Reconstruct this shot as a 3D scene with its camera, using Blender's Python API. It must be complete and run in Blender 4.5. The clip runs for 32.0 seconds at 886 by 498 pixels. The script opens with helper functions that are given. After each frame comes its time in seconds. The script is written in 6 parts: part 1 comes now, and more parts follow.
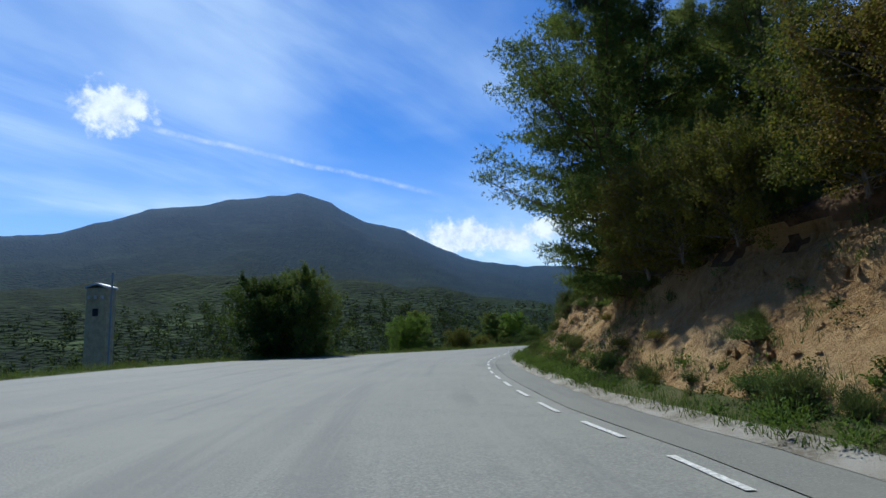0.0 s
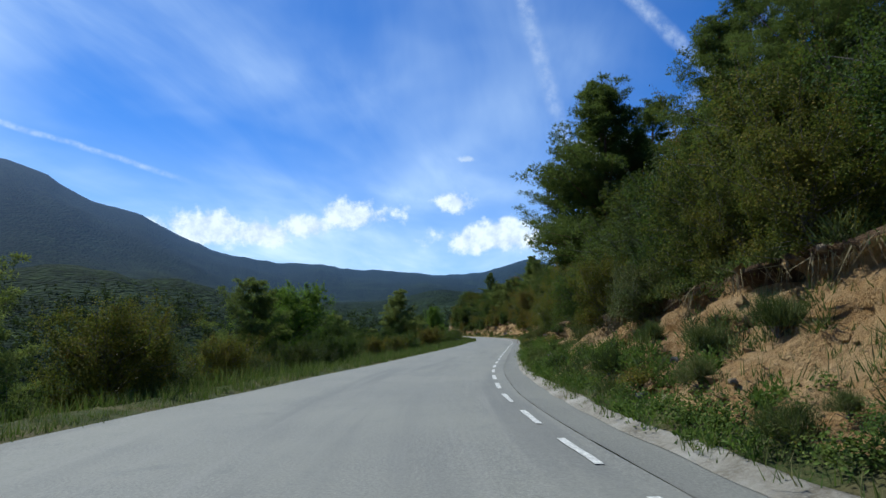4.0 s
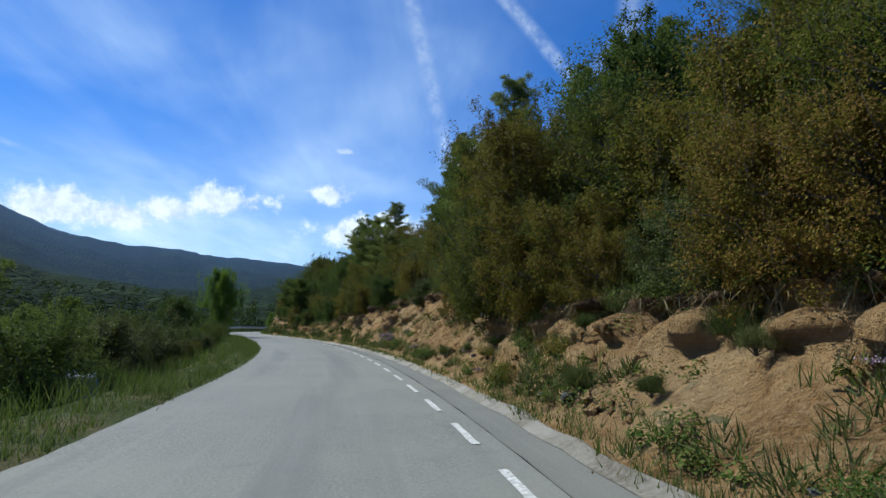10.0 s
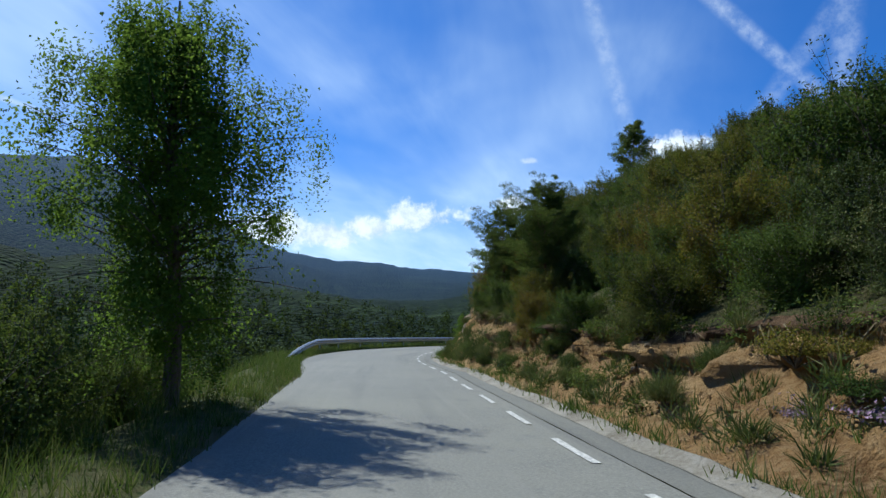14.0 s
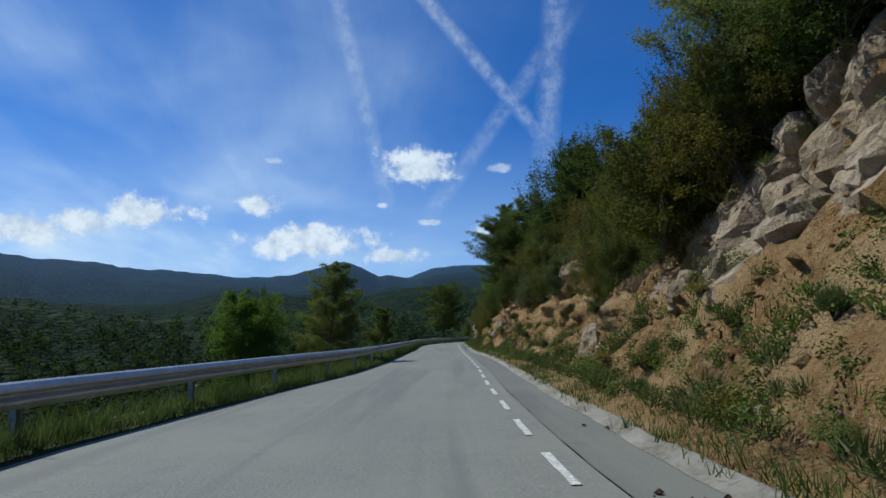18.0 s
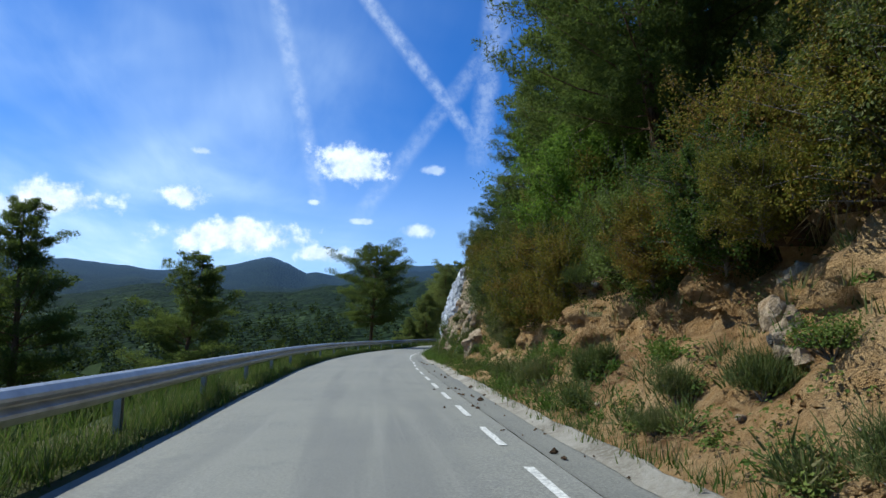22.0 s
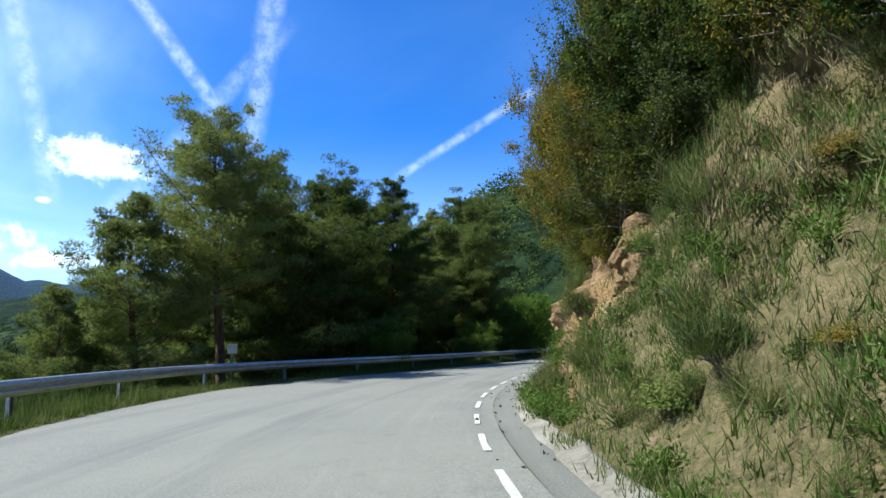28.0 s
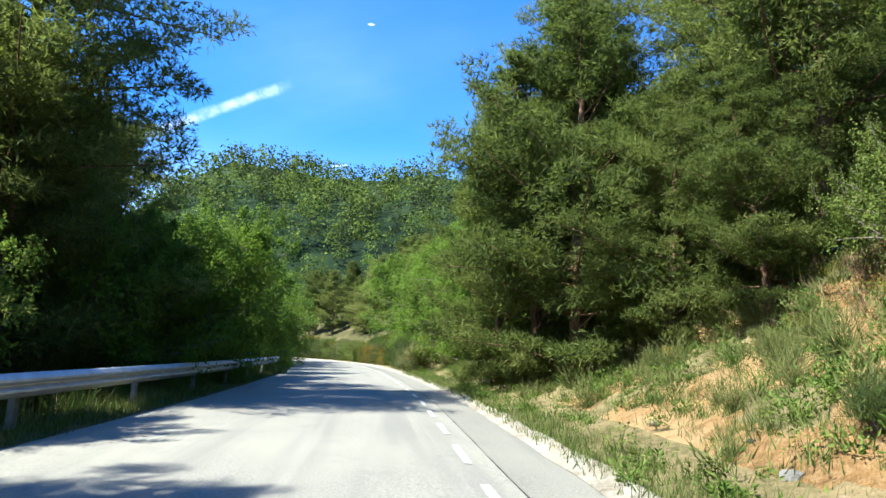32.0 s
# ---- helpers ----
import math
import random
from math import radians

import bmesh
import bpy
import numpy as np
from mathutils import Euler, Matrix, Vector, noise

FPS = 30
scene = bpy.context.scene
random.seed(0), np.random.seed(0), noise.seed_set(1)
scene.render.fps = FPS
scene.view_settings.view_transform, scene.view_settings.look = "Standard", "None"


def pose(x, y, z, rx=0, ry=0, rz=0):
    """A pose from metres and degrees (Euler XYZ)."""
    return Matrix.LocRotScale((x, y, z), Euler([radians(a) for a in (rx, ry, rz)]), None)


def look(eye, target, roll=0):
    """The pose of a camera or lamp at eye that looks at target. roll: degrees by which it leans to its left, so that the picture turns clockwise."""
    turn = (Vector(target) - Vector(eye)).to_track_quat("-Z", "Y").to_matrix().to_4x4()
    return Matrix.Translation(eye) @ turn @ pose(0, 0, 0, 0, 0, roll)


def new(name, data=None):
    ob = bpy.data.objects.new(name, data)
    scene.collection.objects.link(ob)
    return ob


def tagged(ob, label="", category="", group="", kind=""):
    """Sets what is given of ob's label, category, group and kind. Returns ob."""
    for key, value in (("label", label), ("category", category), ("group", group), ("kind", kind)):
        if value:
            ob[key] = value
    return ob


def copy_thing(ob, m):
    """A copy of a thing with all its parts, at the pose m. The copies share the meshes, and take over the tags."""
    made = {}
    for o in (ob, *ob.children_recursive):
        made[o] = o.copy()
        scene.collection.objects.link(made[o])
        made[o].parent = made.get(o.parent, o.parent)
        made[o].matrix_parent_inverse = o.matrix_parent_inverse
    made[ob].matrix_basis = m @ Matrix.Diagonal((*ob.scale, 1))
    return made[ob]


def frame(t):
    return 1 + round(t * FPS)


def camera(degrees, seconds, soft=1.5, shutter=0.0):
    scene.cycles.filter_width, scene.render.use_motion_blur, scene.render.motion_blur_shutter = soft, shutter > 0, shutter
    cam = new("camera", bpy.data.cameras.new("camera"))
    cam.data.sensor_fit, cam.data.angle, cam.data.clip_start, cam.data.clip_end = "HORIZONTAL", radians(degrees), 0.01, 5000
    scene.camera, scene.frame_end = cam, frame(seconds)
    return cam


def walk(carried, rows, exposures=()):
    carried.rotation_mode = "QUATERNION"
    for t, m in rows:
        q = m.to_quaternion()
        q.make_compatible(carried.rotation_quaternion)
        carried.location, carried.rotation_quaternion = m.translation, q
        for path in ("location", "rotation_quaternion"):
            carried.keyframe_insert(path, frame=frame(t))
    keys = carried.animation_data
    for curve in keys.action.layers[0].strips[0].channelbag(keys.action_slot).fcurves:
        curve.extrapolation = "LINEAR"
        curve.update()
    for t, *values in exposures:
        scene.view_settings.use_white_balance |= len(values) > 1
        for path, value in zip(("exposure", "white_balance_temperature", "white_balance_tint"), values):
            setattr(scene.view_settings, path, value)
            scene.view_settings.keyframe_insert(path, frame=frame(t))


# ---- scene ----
cam = camera(72.00, 32.0, soft=1.5)
PATH = [
    (0.0, look((0.000, -0.000, 1.200), (-5.090, 8.491, 2.609), -1.36)),
    (0.5, look((-3.155, 4.298, 1.199), (-7.895, 13.005, 2.511), -1.67)),
    (1.0, look((-6.064, 8.766, 1.200), (-10.471, 17.647, 2.508), -1.68)),
    (1.5, look((-8.905, 13.326, 1.202), (-12.961, 22.376, 2.487), -1.65)),
    (2.0, look((-11.568, 18.019, 1.204), (-15.312, 27.200, 2.499), -1.29)),
    (2.5, look((-14.121, 22.800, 1.206), (-17.485, 32.118, 2.569), -0.73)),
    (3.0, look((-16.351, 27.727, 1.201), (-19.194, 37.225, 2.502), -0.49)),
    (3.5, look((-18.256, 32.785, 1.190), (-20.389, 42.469, 2.488), -0.63)),
    (4.0, look((-19.821, 37.986, 1.200), (-21.200, 47.800, 2.535), -0.63)),
    (4.5, look((-20.991, 43.315, 1.200), (-21.634, 53.202, 2.553), -0.69)),
    (5.0, look((-21.785, 48.740, 1.200), (-21.762, 58.650, 2.535), -0.84)),
    (5.5, look((-22.250, 54.227, 1.201), (-21.688, 64.128, 2.492), -0.93)),
    (6.0, look((-22.444, 59.757, 1.204), (-21.521, 69.634, 2.471), -0.54)),
    (6.5, look((-22.477, 65.318, 1.207), (-21.366, 75.173, 2.485), -0.00)),
    (7.0, look((-22.478, 70.910, 1.208), (-21.296, 80.752, 2.527), 0.33)),
    (7.5, look((-22.467, 76.535, 1.184), (-21.290, 86.381, 2.480), 0.21)),
    (8.0, look((-22.521, 82.197, 1.194), (-21.374, 92.041, 2.529), 0.26)),
    (8.5, look((-22.538, 87.939, 1.201), (-21.456, 97.781, 2.596), 0.33)),
    (9.0, look((-22.627, 93.764, 1.200), (-21.642, 103.618, 2.586), 0.66)),
    (9.5, look((-22.791, 99.670, 1.199), (-21.907, 109.544, 2.514), 0.81)),
    (10.0, look((-23.079, 105.643, 1.199), (-22.422, 115.540, 2.465), 0.76)),
    (10.5, look((-23.530, 111.663, 1.200), (-23.150, 121.568, 2.525), 0.58)),
    (11.0, look((-24.170, 117.738, 1.200), (-24.137, 127.650, 2.527), 0.51)),
    (11.5, look((-25.047, 123.873, 1.201), (-25.371, 133.771, 2.583), 0.45)),
    (12.0, look((-26.135, 130.042, 1.202), (-26.790, 139.927, 2.567), 0.22)),
    (12.5, look((-27.461, 136.207, 1.211), (-28.529, 146.055, 2.581), -0.40)),
    (13.0, look((-29.041, 142.296, 1.206), (-30.574, 152.085, 2.557), -0.60)),
    (13.5, look((-30.806, 148.277, 1.188), (-32.818, 157.981, 2.521), -0.09)),
    (14.0, look((-32.867, 154.106, 1.201), (-35.244, 163.723, 2.566), 0.71)),
    (14.5, look((-35.025, 159.772, 1.201), (-37.614, 169.331, 2.592), 1.45)),
    (15.0, look((-37.171, 165.281, 1.196), (-39.807, 174.824, 2.607), 2.06)),
    (15.5, look((-39.219, 170.749, 1.183), (-41.684, 180.341, 2.564), 1.93)),
    (16.0, look((-41.159, 176.273, 1.200), (-43.089, 185.989, 2.569), 0.96)),
    (16.5, look((-42.720, 181.934, 1.200), (-43.849, 191.778, 2.548), -0.25)),
    (17.0, look((-43.773, 187.727, 1.200), (-43.944, 197.638, 2.519), -1.35)),
    (17.5, look((-44.251, 193.613, 1.198), (-43.426, 203.492, 2.510), -1.93)),
    (18.0, look((-44.068, 199.531, 1.200), (-42.335, 209.280, 2.601), -1.20)),
    (18.5, look((-43.348, 205.447, 1.200), (-40.797, 215.008, 2.641), 0.06)),
    (19.0, look((-42.276, 211.343, 1.196), (-39.282, 220.774, 2.640), 0.82)),
    (19.5, look((-41.089, 217.229, 1.195), (-38.017, 226.637, 2.626), 1.02)),
    (20.0, look((-39.970, 223.136, 1.195), (-36.971, 232.565, 2.640), 0.90)),
    (20.5, look((-38.903, 229.027, 1.198), (-35.994, 238.486, 2.635), 0.69)),
    (21.0, look((-37.835, 234.809, 1.202), (-34.982, 244.289, 2.609), 0.36)),
    (21.5, look((-36.866, 240.483, 1.199), (-34.032, 249.968, 2.610), 0.09)),
    (22.0, look((-35.890, 246.060, 1.196), (-33.063, 255.548, 2.603), 0.01)),
    (22.5, look((-34.951, 251.544, 1.197), (-32.157, 261.036, 2.650), 0.34)),
    (23.0, look((-34.054, 256.937, 1.199), (-31.258, 266.423, 2.686), 0.63)),
    (23.5, look((-33.184, 262.234, 1.200), (-30.293, 271.693, 2.676), 0.60)),
    (24.0, look((-32.257, 267.412, 1.201), (-29.230, 276.823, 2.709), 0.56)),
    (24.5, look((-31.227, 272.463, 1.207), (-27.985, 281.803, 2.710), 0.59)),
    (25.0, look((-30.013, 277.394, 1.200), (-26.377, 286.592, 2.674), 0.16)),
    (25.5, look((-28.589, 282.188, 1.200), (-24.477, 291.181, 2.692), -0.06)),
    (26.0, look((-26.950, 286.832, 1.200), (-22.403, 295.612, 2.696), -0.01)),
    (26.5, look((-25.119, 291.320, 1.200), (-20.164, 299.875, 2.706), 0.08)),
    (27.0, look((-23.112, 295.648, 1.200), (-17.766, 303.961, 2.729), 0.03)),
    (27.5, look((-20.939, 299.809, 1.206), (-15.210, 307.856, 2.766), -0.39)),
    (28.0, look((-18.588, 303.783, 1.200), (-12.470, 311.534, 2.776), -1.40)),
    (28.5, look((-16.166, 307.529, 1.202), (-9.649, 314.949, 2.772), -2.15)),
    (29.0, look((-13.467, 311.076, 1.199), (-6.478, 318.045, 2.806), -2.41)),
    (29.5, look((-10.515, 314.389, 1.202), (-2.985, 320.749, 2.896), -2.39)),
    (30.0, look((-7.292, 317.431, 1.201), (0.762, 323.113, 2.890), -1.71)),
    (30.5, look((-3.848, 320.154, 1.202), (4.620, 325.210, 2.858), -0.34)),
    (31.0, look((-0.326, 322.628, 1.196), (8.391, 327.253, 2.816), 0.93)),
    (31.5, look((3.132, 324.908, 1.199), (11.960, 329.298, 2.867), 1.59)),
    (32.0, look((6.469, 327.052, 1.200), (15.326, 331.375, 2.892), 1.91)),
]
walk(cam, PATH, [(0, 0.05, 5780, 4), (3, 0.1, 5780, 4), (6, 0.12, 5780, 4), (12, 0.14, 5780, 4), (15, 0.2, 5780, 4), (18, -0.22, 5780, 4), (19, -0.05, 5780, 4), (20, 0.3, 5780, 4), (21, 0.32, 5780, 4), (23, 0.2, 5780, 4), (25, 0.1, 5780, 4), (28, 1.0, 5900, 4), (29, 1.1, 5900, 5), (30, 1.6, 6200, 6), (32, 2.0, 6200, 6)])

# ---- world and sun ----
SUN_AZ, SUN_EL = 58.0, 52.0        # degrees to the left of +y, and above the horizon


def heading(az, el):
    a, e = radians(az), radians(el)
    return Vector((-math.sin(a) * math.cos(e), math.cos(a) * math.cos(e), math.sin(e)))


sun_data = bpy.data.lights.new("sun", "SUN")
sun_data.energy, sun_data.angle, sun_data.color = 4.7, radians(0.55), (1.0, 0.95, 0.86)
sun = new("sun", sun_data)
sun.matrix_world = look(heading(SUN_AZ, SUN_EL) * 50, (0, 0, 0))


class Nodes:
    """Small helper that adds and joins shader nodes."""

    def __init__(self, tree):
        self.tree = tree
        tree.nodes.clear()

    def add(self, kind, **settings):
        n = self.tree.nodes.new(kind)
        for k, v in settings.items():
            setattr(n, k, v)
        return n

    def link(self, a, b):
        self.tree.links.new(a, b)

    def put(self, socket, value):
        if isinstance(value, bpy.types.NodeSocket):
            self.link(value, socket)
        else:
            socket.default_value = value

    def math(self, op, a, b=0.0, c=None, clamp=False):
        n = self.add("ShaderNodeMath", operation=op, use_clamp=clamp)
        self.put(n.inputs[0], a)
        self.put(n.inputs[1], b)
        if c is not None:
            self.put(n.inputs[2], c)
        return n.outputs[0]

    def vec(self, op, a, b=(0, 0, 0)):
        n = self.add("ShaderNodeVectorMath", operation=op)
        self.put(n.inputs[0], a)
        self.put(n.inputs[1], b)
        return n.outputs["Value"] if op in ("DOT_PRODUCT", "LENGTH") else n.outputs["Vector"]

    def smooth(self, v, lo, hi, to_lo=0.0, to_hi=1.0):
        n = self.add("ShaderNodeMapRange", interpolation_type="SMOOTHSTEP", clamp=True)
        self.put(n.inputs["Value"], v)
        for k, x in (("From Min", lo), ("From Max", hi), ("To Min", to_lo), ("To Max", to_hi)):
            n.inputs[k].default_value = x
        return n.outputs["Result"]

    def noise(self, vector, scale, detail=4.0, rough=0.55, distortion=0.0):
        n = self.add("ShaderNodeTexNoise")
        if vector is not None:
            self.link(vector, n.inputs["Vector"])
        n.inputs["Scale"].default_value, n.inputs["Detail"].default_value = scale, detail
        n.inputs["Roughness"].default_value, n.inputs["Distortion"].default_value = rough, distortion
        return n.outputs["Fac"]

    def mix(self, fac, a, b, blend="MIX"):
        n = self.add("ShaderNodeMix", data_type="RGBA", blend_type=blend)
        self.put(n.inputs["Factor"], fac)
        for k, x in ((6, a), (7, b)):
            self.put(n.inputs[k], x if isinstance(x, bpy.types.NodeSocket) else (*x, 1))
        return n.outputs[2]

    def ramp(self, fac, stops):
        n = self.add("ShaderNodeValToRGB")
        self.link(fac, n.inputs[0])
        el = n.color_ramp.elements
        while len(el) < len(stops):
            el.new(0.5)
        for e, (p, c) in zip(el, stops):
            e.position, e.color = p, (*c, 1)
        return n.outputs[0]


def build_world():
    world = bpy.data.worlds.new("sky")
    scene.world = world
    world.use_nodes = True
    g = Nodes(world.node_tree)
    sky = g.add("ShaderNodeTexSky", sky_type="NISHITA", sun_disc=False, sun_elevation=radians(SUN_EL),
                sun_rotation=radians(-SUN_AZ), altitude=900, air_density=1.0, dust_density=0.25, ozone_density=3.0)
    way = g.add("ShaderNodeTexCoord").outputs["Generated"]
    base = g.mix(1.0, sky.outputs[0], SKY_TINT, "MULTIPLY")
    fine = g.noise(way, 34, 6, 0.62)
    wide = g.noise(way, 11, 4, 0.6)
    lump = g.math("ADD", g.math("MULTIPLY", fine, 1.25), g.math("MULTIPLY", wide, 1.15))
    total = None

    def over(mask):
        nonlocal total
        total = mask if total is None else g.math("MAXIMUM", total, mask)

    # cumulus: azimuth, elevation, half width and half height in degrees, weight
    for az, el, w, h, k in ((-7.3, 15.9, 5.6, 3.0, 1.0), (6.9, 12.1, 3.2, 1.9, 1.0), (5.6, 16.0, 1.4, 0.6, 0.7),
                            (16.4, 10.8, 6.2, 2.6, 1.0), (20.6, 9.8, 4.6, 2.2, 1.0), (29.0, 9.0, 6.4, 2.4, 1.0),
                            (35.0, 8.7, 5.0, 2.0, 0.9), (1.5, 8.8, 10.0, 2.7, 1.0), (-5.0, 7.5, 4.4, 1.5, 0.9),
                            (-14.0, 9.8, 2.6, 1.0, 0.8), (25.0, 8.9, 5.0, 2.0, 1.0), (60.3, 19.3, 4.6, 3.2, 1.0),
                            (-15.6, 15.4, 2.0, 0.7, 0.5), (-8.8, 10.6, 1.9, 0.5, 0.6), (-4.5, 12.2, 1.2, 0.5, 0.7),
                            (-56.0, 29.5, 0.5, 0.16, 0.4), (95.0, 14.0, 14.0, 3.0, 1.0), (150.0, 18.0, 12.0, 4.0, 1.0)):
        c = heading(az, el)
        side = Vector((-c.y, c.x, 0)).normalized()
        up = c.cross(side) * -1
        if up.z < 0:
            up = -up
        u = g.math("DIVIDE", g.vec("DOT_PRODUCT", way, tuple(side)), math.sin(radians(w)))
        v = g.math("DIVIDE", g.vec("DOT_PRODUCT", way, tuple(up)), math.sin(radians(h)))
        r = g.math("SQRT", g.math("ADD", g.math("MULTIPLY", u, u), g.math("MULTIPLY", v, v)))
        facing = g.math("GREATER_THAN", g.vec("DOT_PRODUCT", way, tuple(c)), 0.3)
        body = g.math("ADD", g.math("SUBTRACT", 0.7, r), g.math("SUBTRACT", lump, 1.2))
        over(g.math("MULTIPLY", g.smooth(body, 0.0, 0.42, 0.0, k), facing))

    # vapour trails: two ends, half width in degrees, weight, how soft
    patch = g.noise(way, 60, 5, 0.65)
    for a, b, w, k in (((1.8, 36.0), (-5.2, 11.5), 0.9, 0.17), ((-2.6, 36.0), (-20.6, 17.0), 0.78, 0.26),
                       ((-23.0, 36.0), (-19.9, 15.5), 1.3, 0.2), ((-24.0, 29.0), (-8.2, 10.5), 1.0, 0.14),
                       ((59.0, 18.2), (31.0, 13.2), 0.3, 0.3), ((-33.5, 15.5), (-48.5, 23.6), 0.55, 0.2),
                       ((-53.0, 16.8), (-54.5, 17.1), 0.12, 0.5)):
        p, q = heading(*a), heading(*b)
        n = p.cross(q).normalized()
        m = (p + q).normalized()
        t = n.cross(m)
        half = math.sin(p.angle(q) / 2)
        off = g.math("ABSOLUTE", g.math("ADD", g.vec("DOT_PRODUCT", way, tuple(n)),
                                        g.math("MULTIPLY", g.math("SUBTRACT", wide, 0.5), 0.012)))
        along = g.math("ABSOLUTE", g.vec("DOT_PRODUCT", way, tuple(t)))
        facing = g.math("GREATER_THAN", g.vec("DOT_PRODUCT", way, tuple(m)), 0.2)
        band = g.smooth(off, 0.15 * radians(w), 1.15 * radians(w), 1.0, 0.0)
        ends = g.smooth(along, half * 0.75, half * 1.08, 1.0, 0.0)
        mask = g.math("MULTIPLY", g.math("MULTIPLY", band, ends), g.smooth(patch, 0.3, 0.68, 0.35 * k, 1.35 * k))
        over(g.math("MULTIPLY", mask, facing))

    # thin high veil
    sep = g.add("ShaderNodeSeparateXYZ")
    g.link(way, sep.inputs[0])
    den = g.math("ADD", g.math("MAXIMUM", sep.outputs[2], 0.0), 0.12)
    com = g.add("ShaderNodeCombineXYZ")
    g.put(com.inputs[0], g.math("DIVIDE", sep.outputs[0], den))
    g.put(com.inputs[1], g.math("DIVIDE", g.math("MULTIPLY", sep.outputs[1], 0.9), den))
    streaky = g.add("ShaderNodeMapping")
    streaky.inputs["Rotation"].default_value, streaky.inputs["Scale"].default_value = (0, 0, 0.9), (1.0, 0.35, 1.0)
    g.link(com.outputs[0], streaky.inputs[0])
    thin = g.smooth(g.noise(streaky.outputs[0], 2.6, 5, 0.6, 0.4), 0.3, 0.7, 0.55, 1.2)
    veil = g.math("MULTIPLY", g.smooth(g.noise(com.outputs[0], 0.8, 4, 0.5, 0.3), 0.36, 0.74, 0.05, 0.5), thin)
    ahead = g.smooth(g.vec("DOT_PRODUCT", way, tuple(heading(40.0, 18.0))), 0.55, 0.93, 0.1, 1.3)
    low = g.math("MULTIPLY", g.smooth(sep.outputs[2], 0.05, 0.36, 0.42, 0.0), g.smooth(g.vec("DOT_PRODUCT", way, tuple(heading(25.0, 12.0))), -0.2, 0.75, 0.3, 1.0))
    lit = g.mix(g.smooth(fine, 0.35, 0.65), CLOUD_DARK, CLOUD_LIT)
    colour = g.mix(total, g.mix(g.math("ADD", g.math("MULTIPLY", veil, ahead), low), base, HAZE), lit)
    bg = g.add("ShaderNodeBackground")
    g.link(colour, bg.inputs[0])
    bg.inputs[1].default_value = SKY_STRENGTH
    g.link(bg.outputs[0], g.add("ShaderNodeOutputWorld").inputs[0])


SKY_STRENGTH = 0.095
SKY_TINT = (0.26, 0.68, 1.22)
HAZE = (7.4, 8.9, 10.6)
CLOUD_LIT, CLOUD_DARK = (9.6, 10.0, 10.4), (6.6, 7.4, 8.6)
build_world()


# ---- materials ----
def material(name, build, rough=0.85, spec=0.25, metal=0.0):
    m = bpy.data.materials.new(name)
    m.use_nodes = True
    g = Nodes(m.node_tree)
    b = g.add("ShaderNodeBsdfPrincipled")
    b.inputs["Roughness"].default_value, b.inputs["Metallic"].default_value = rough, metal
    b.inputs["Specular IOR Level"].default_value = spec
    out = g.add("ShaderNodeOutputMaterial")
    g.link(b.outputs[0], out.inputs[0])
    build(g, b, out)
    return m


def bump(g, b, height, strength, distance):
    n = g.add("ShaderNodeBump")
    n.inputs["Strength"].default_value, n.inputs["Distance"].default_value = strength, distance
    g.link(height, n.inputs["Height"])
    g.link(n.outputs[0], b.inputs["Normal"])


def place(g):
    return g.add("ShaderNodeNewGeometry").outputs["Position"]


def asphalt(shade):
    def build(g, b, out):
        p = place(g)
        lane = g.add("ShaderNodeAttribute", attribute_name="lane").outputs["Vector"]
        track = g.noise(lane, 1.0, 3, 0.55, 0.3)
        streak = g.noise(g.vec("MULTIPLY", lane, (5.0, 1.6, 1.0)), 1.0, 4, 0.6)
        grain = g.noise(p, 34, 4, 0.75)
        grit = g.noise(p, 130, 2, 0.6)
        patch = g.noise(p, 0.35, 4, 0.6)
        smear = g.noise(p, 1.7, 6, 0.7)
        c = g.ramp(grain, [(0.3, tuple(shade * x for x in (0.57, 0.56, 0.48))), (0.52, (shade * 1.02, shade, shade * 0.84)),
                           (0.72, tuple(shade * x for x in (1.55, 1.52, 1.28)))])
        c = g.mix(g.smooth(grit, 0.58, 0.7, 0.0, 0.6), c, (shade * 1.95, shade * 1.9, shade * 1.65))
        c = g.mix(g.smooth(patch, 0.35, 0.7, 0.0, 0.7), c, (shade * 1.2, shade * 1.17, shade * 0.95))
        c = g.mix(g.smooth(smear, 0.52, 0.75, 0.0, 0.4), c, (shade * 0.62, shade * 0.63, shade * 0.6))
        c = g.mix(g.smooth(track, 0.5, 0.66, 0.0, 0.5), c, (shade * 0.7, shade * 0.69, shade * 0.62))
        c = g.mix(g.smooth(streak, 0.52, 0.7, 0.0, 0.35), c, (shade * 1.3, shade * 1.26, shade * 1.08))
        g.link(c, b.inputs["Base Color"])
        bump(g, b, grain, 0.7, 0.01)
    return build


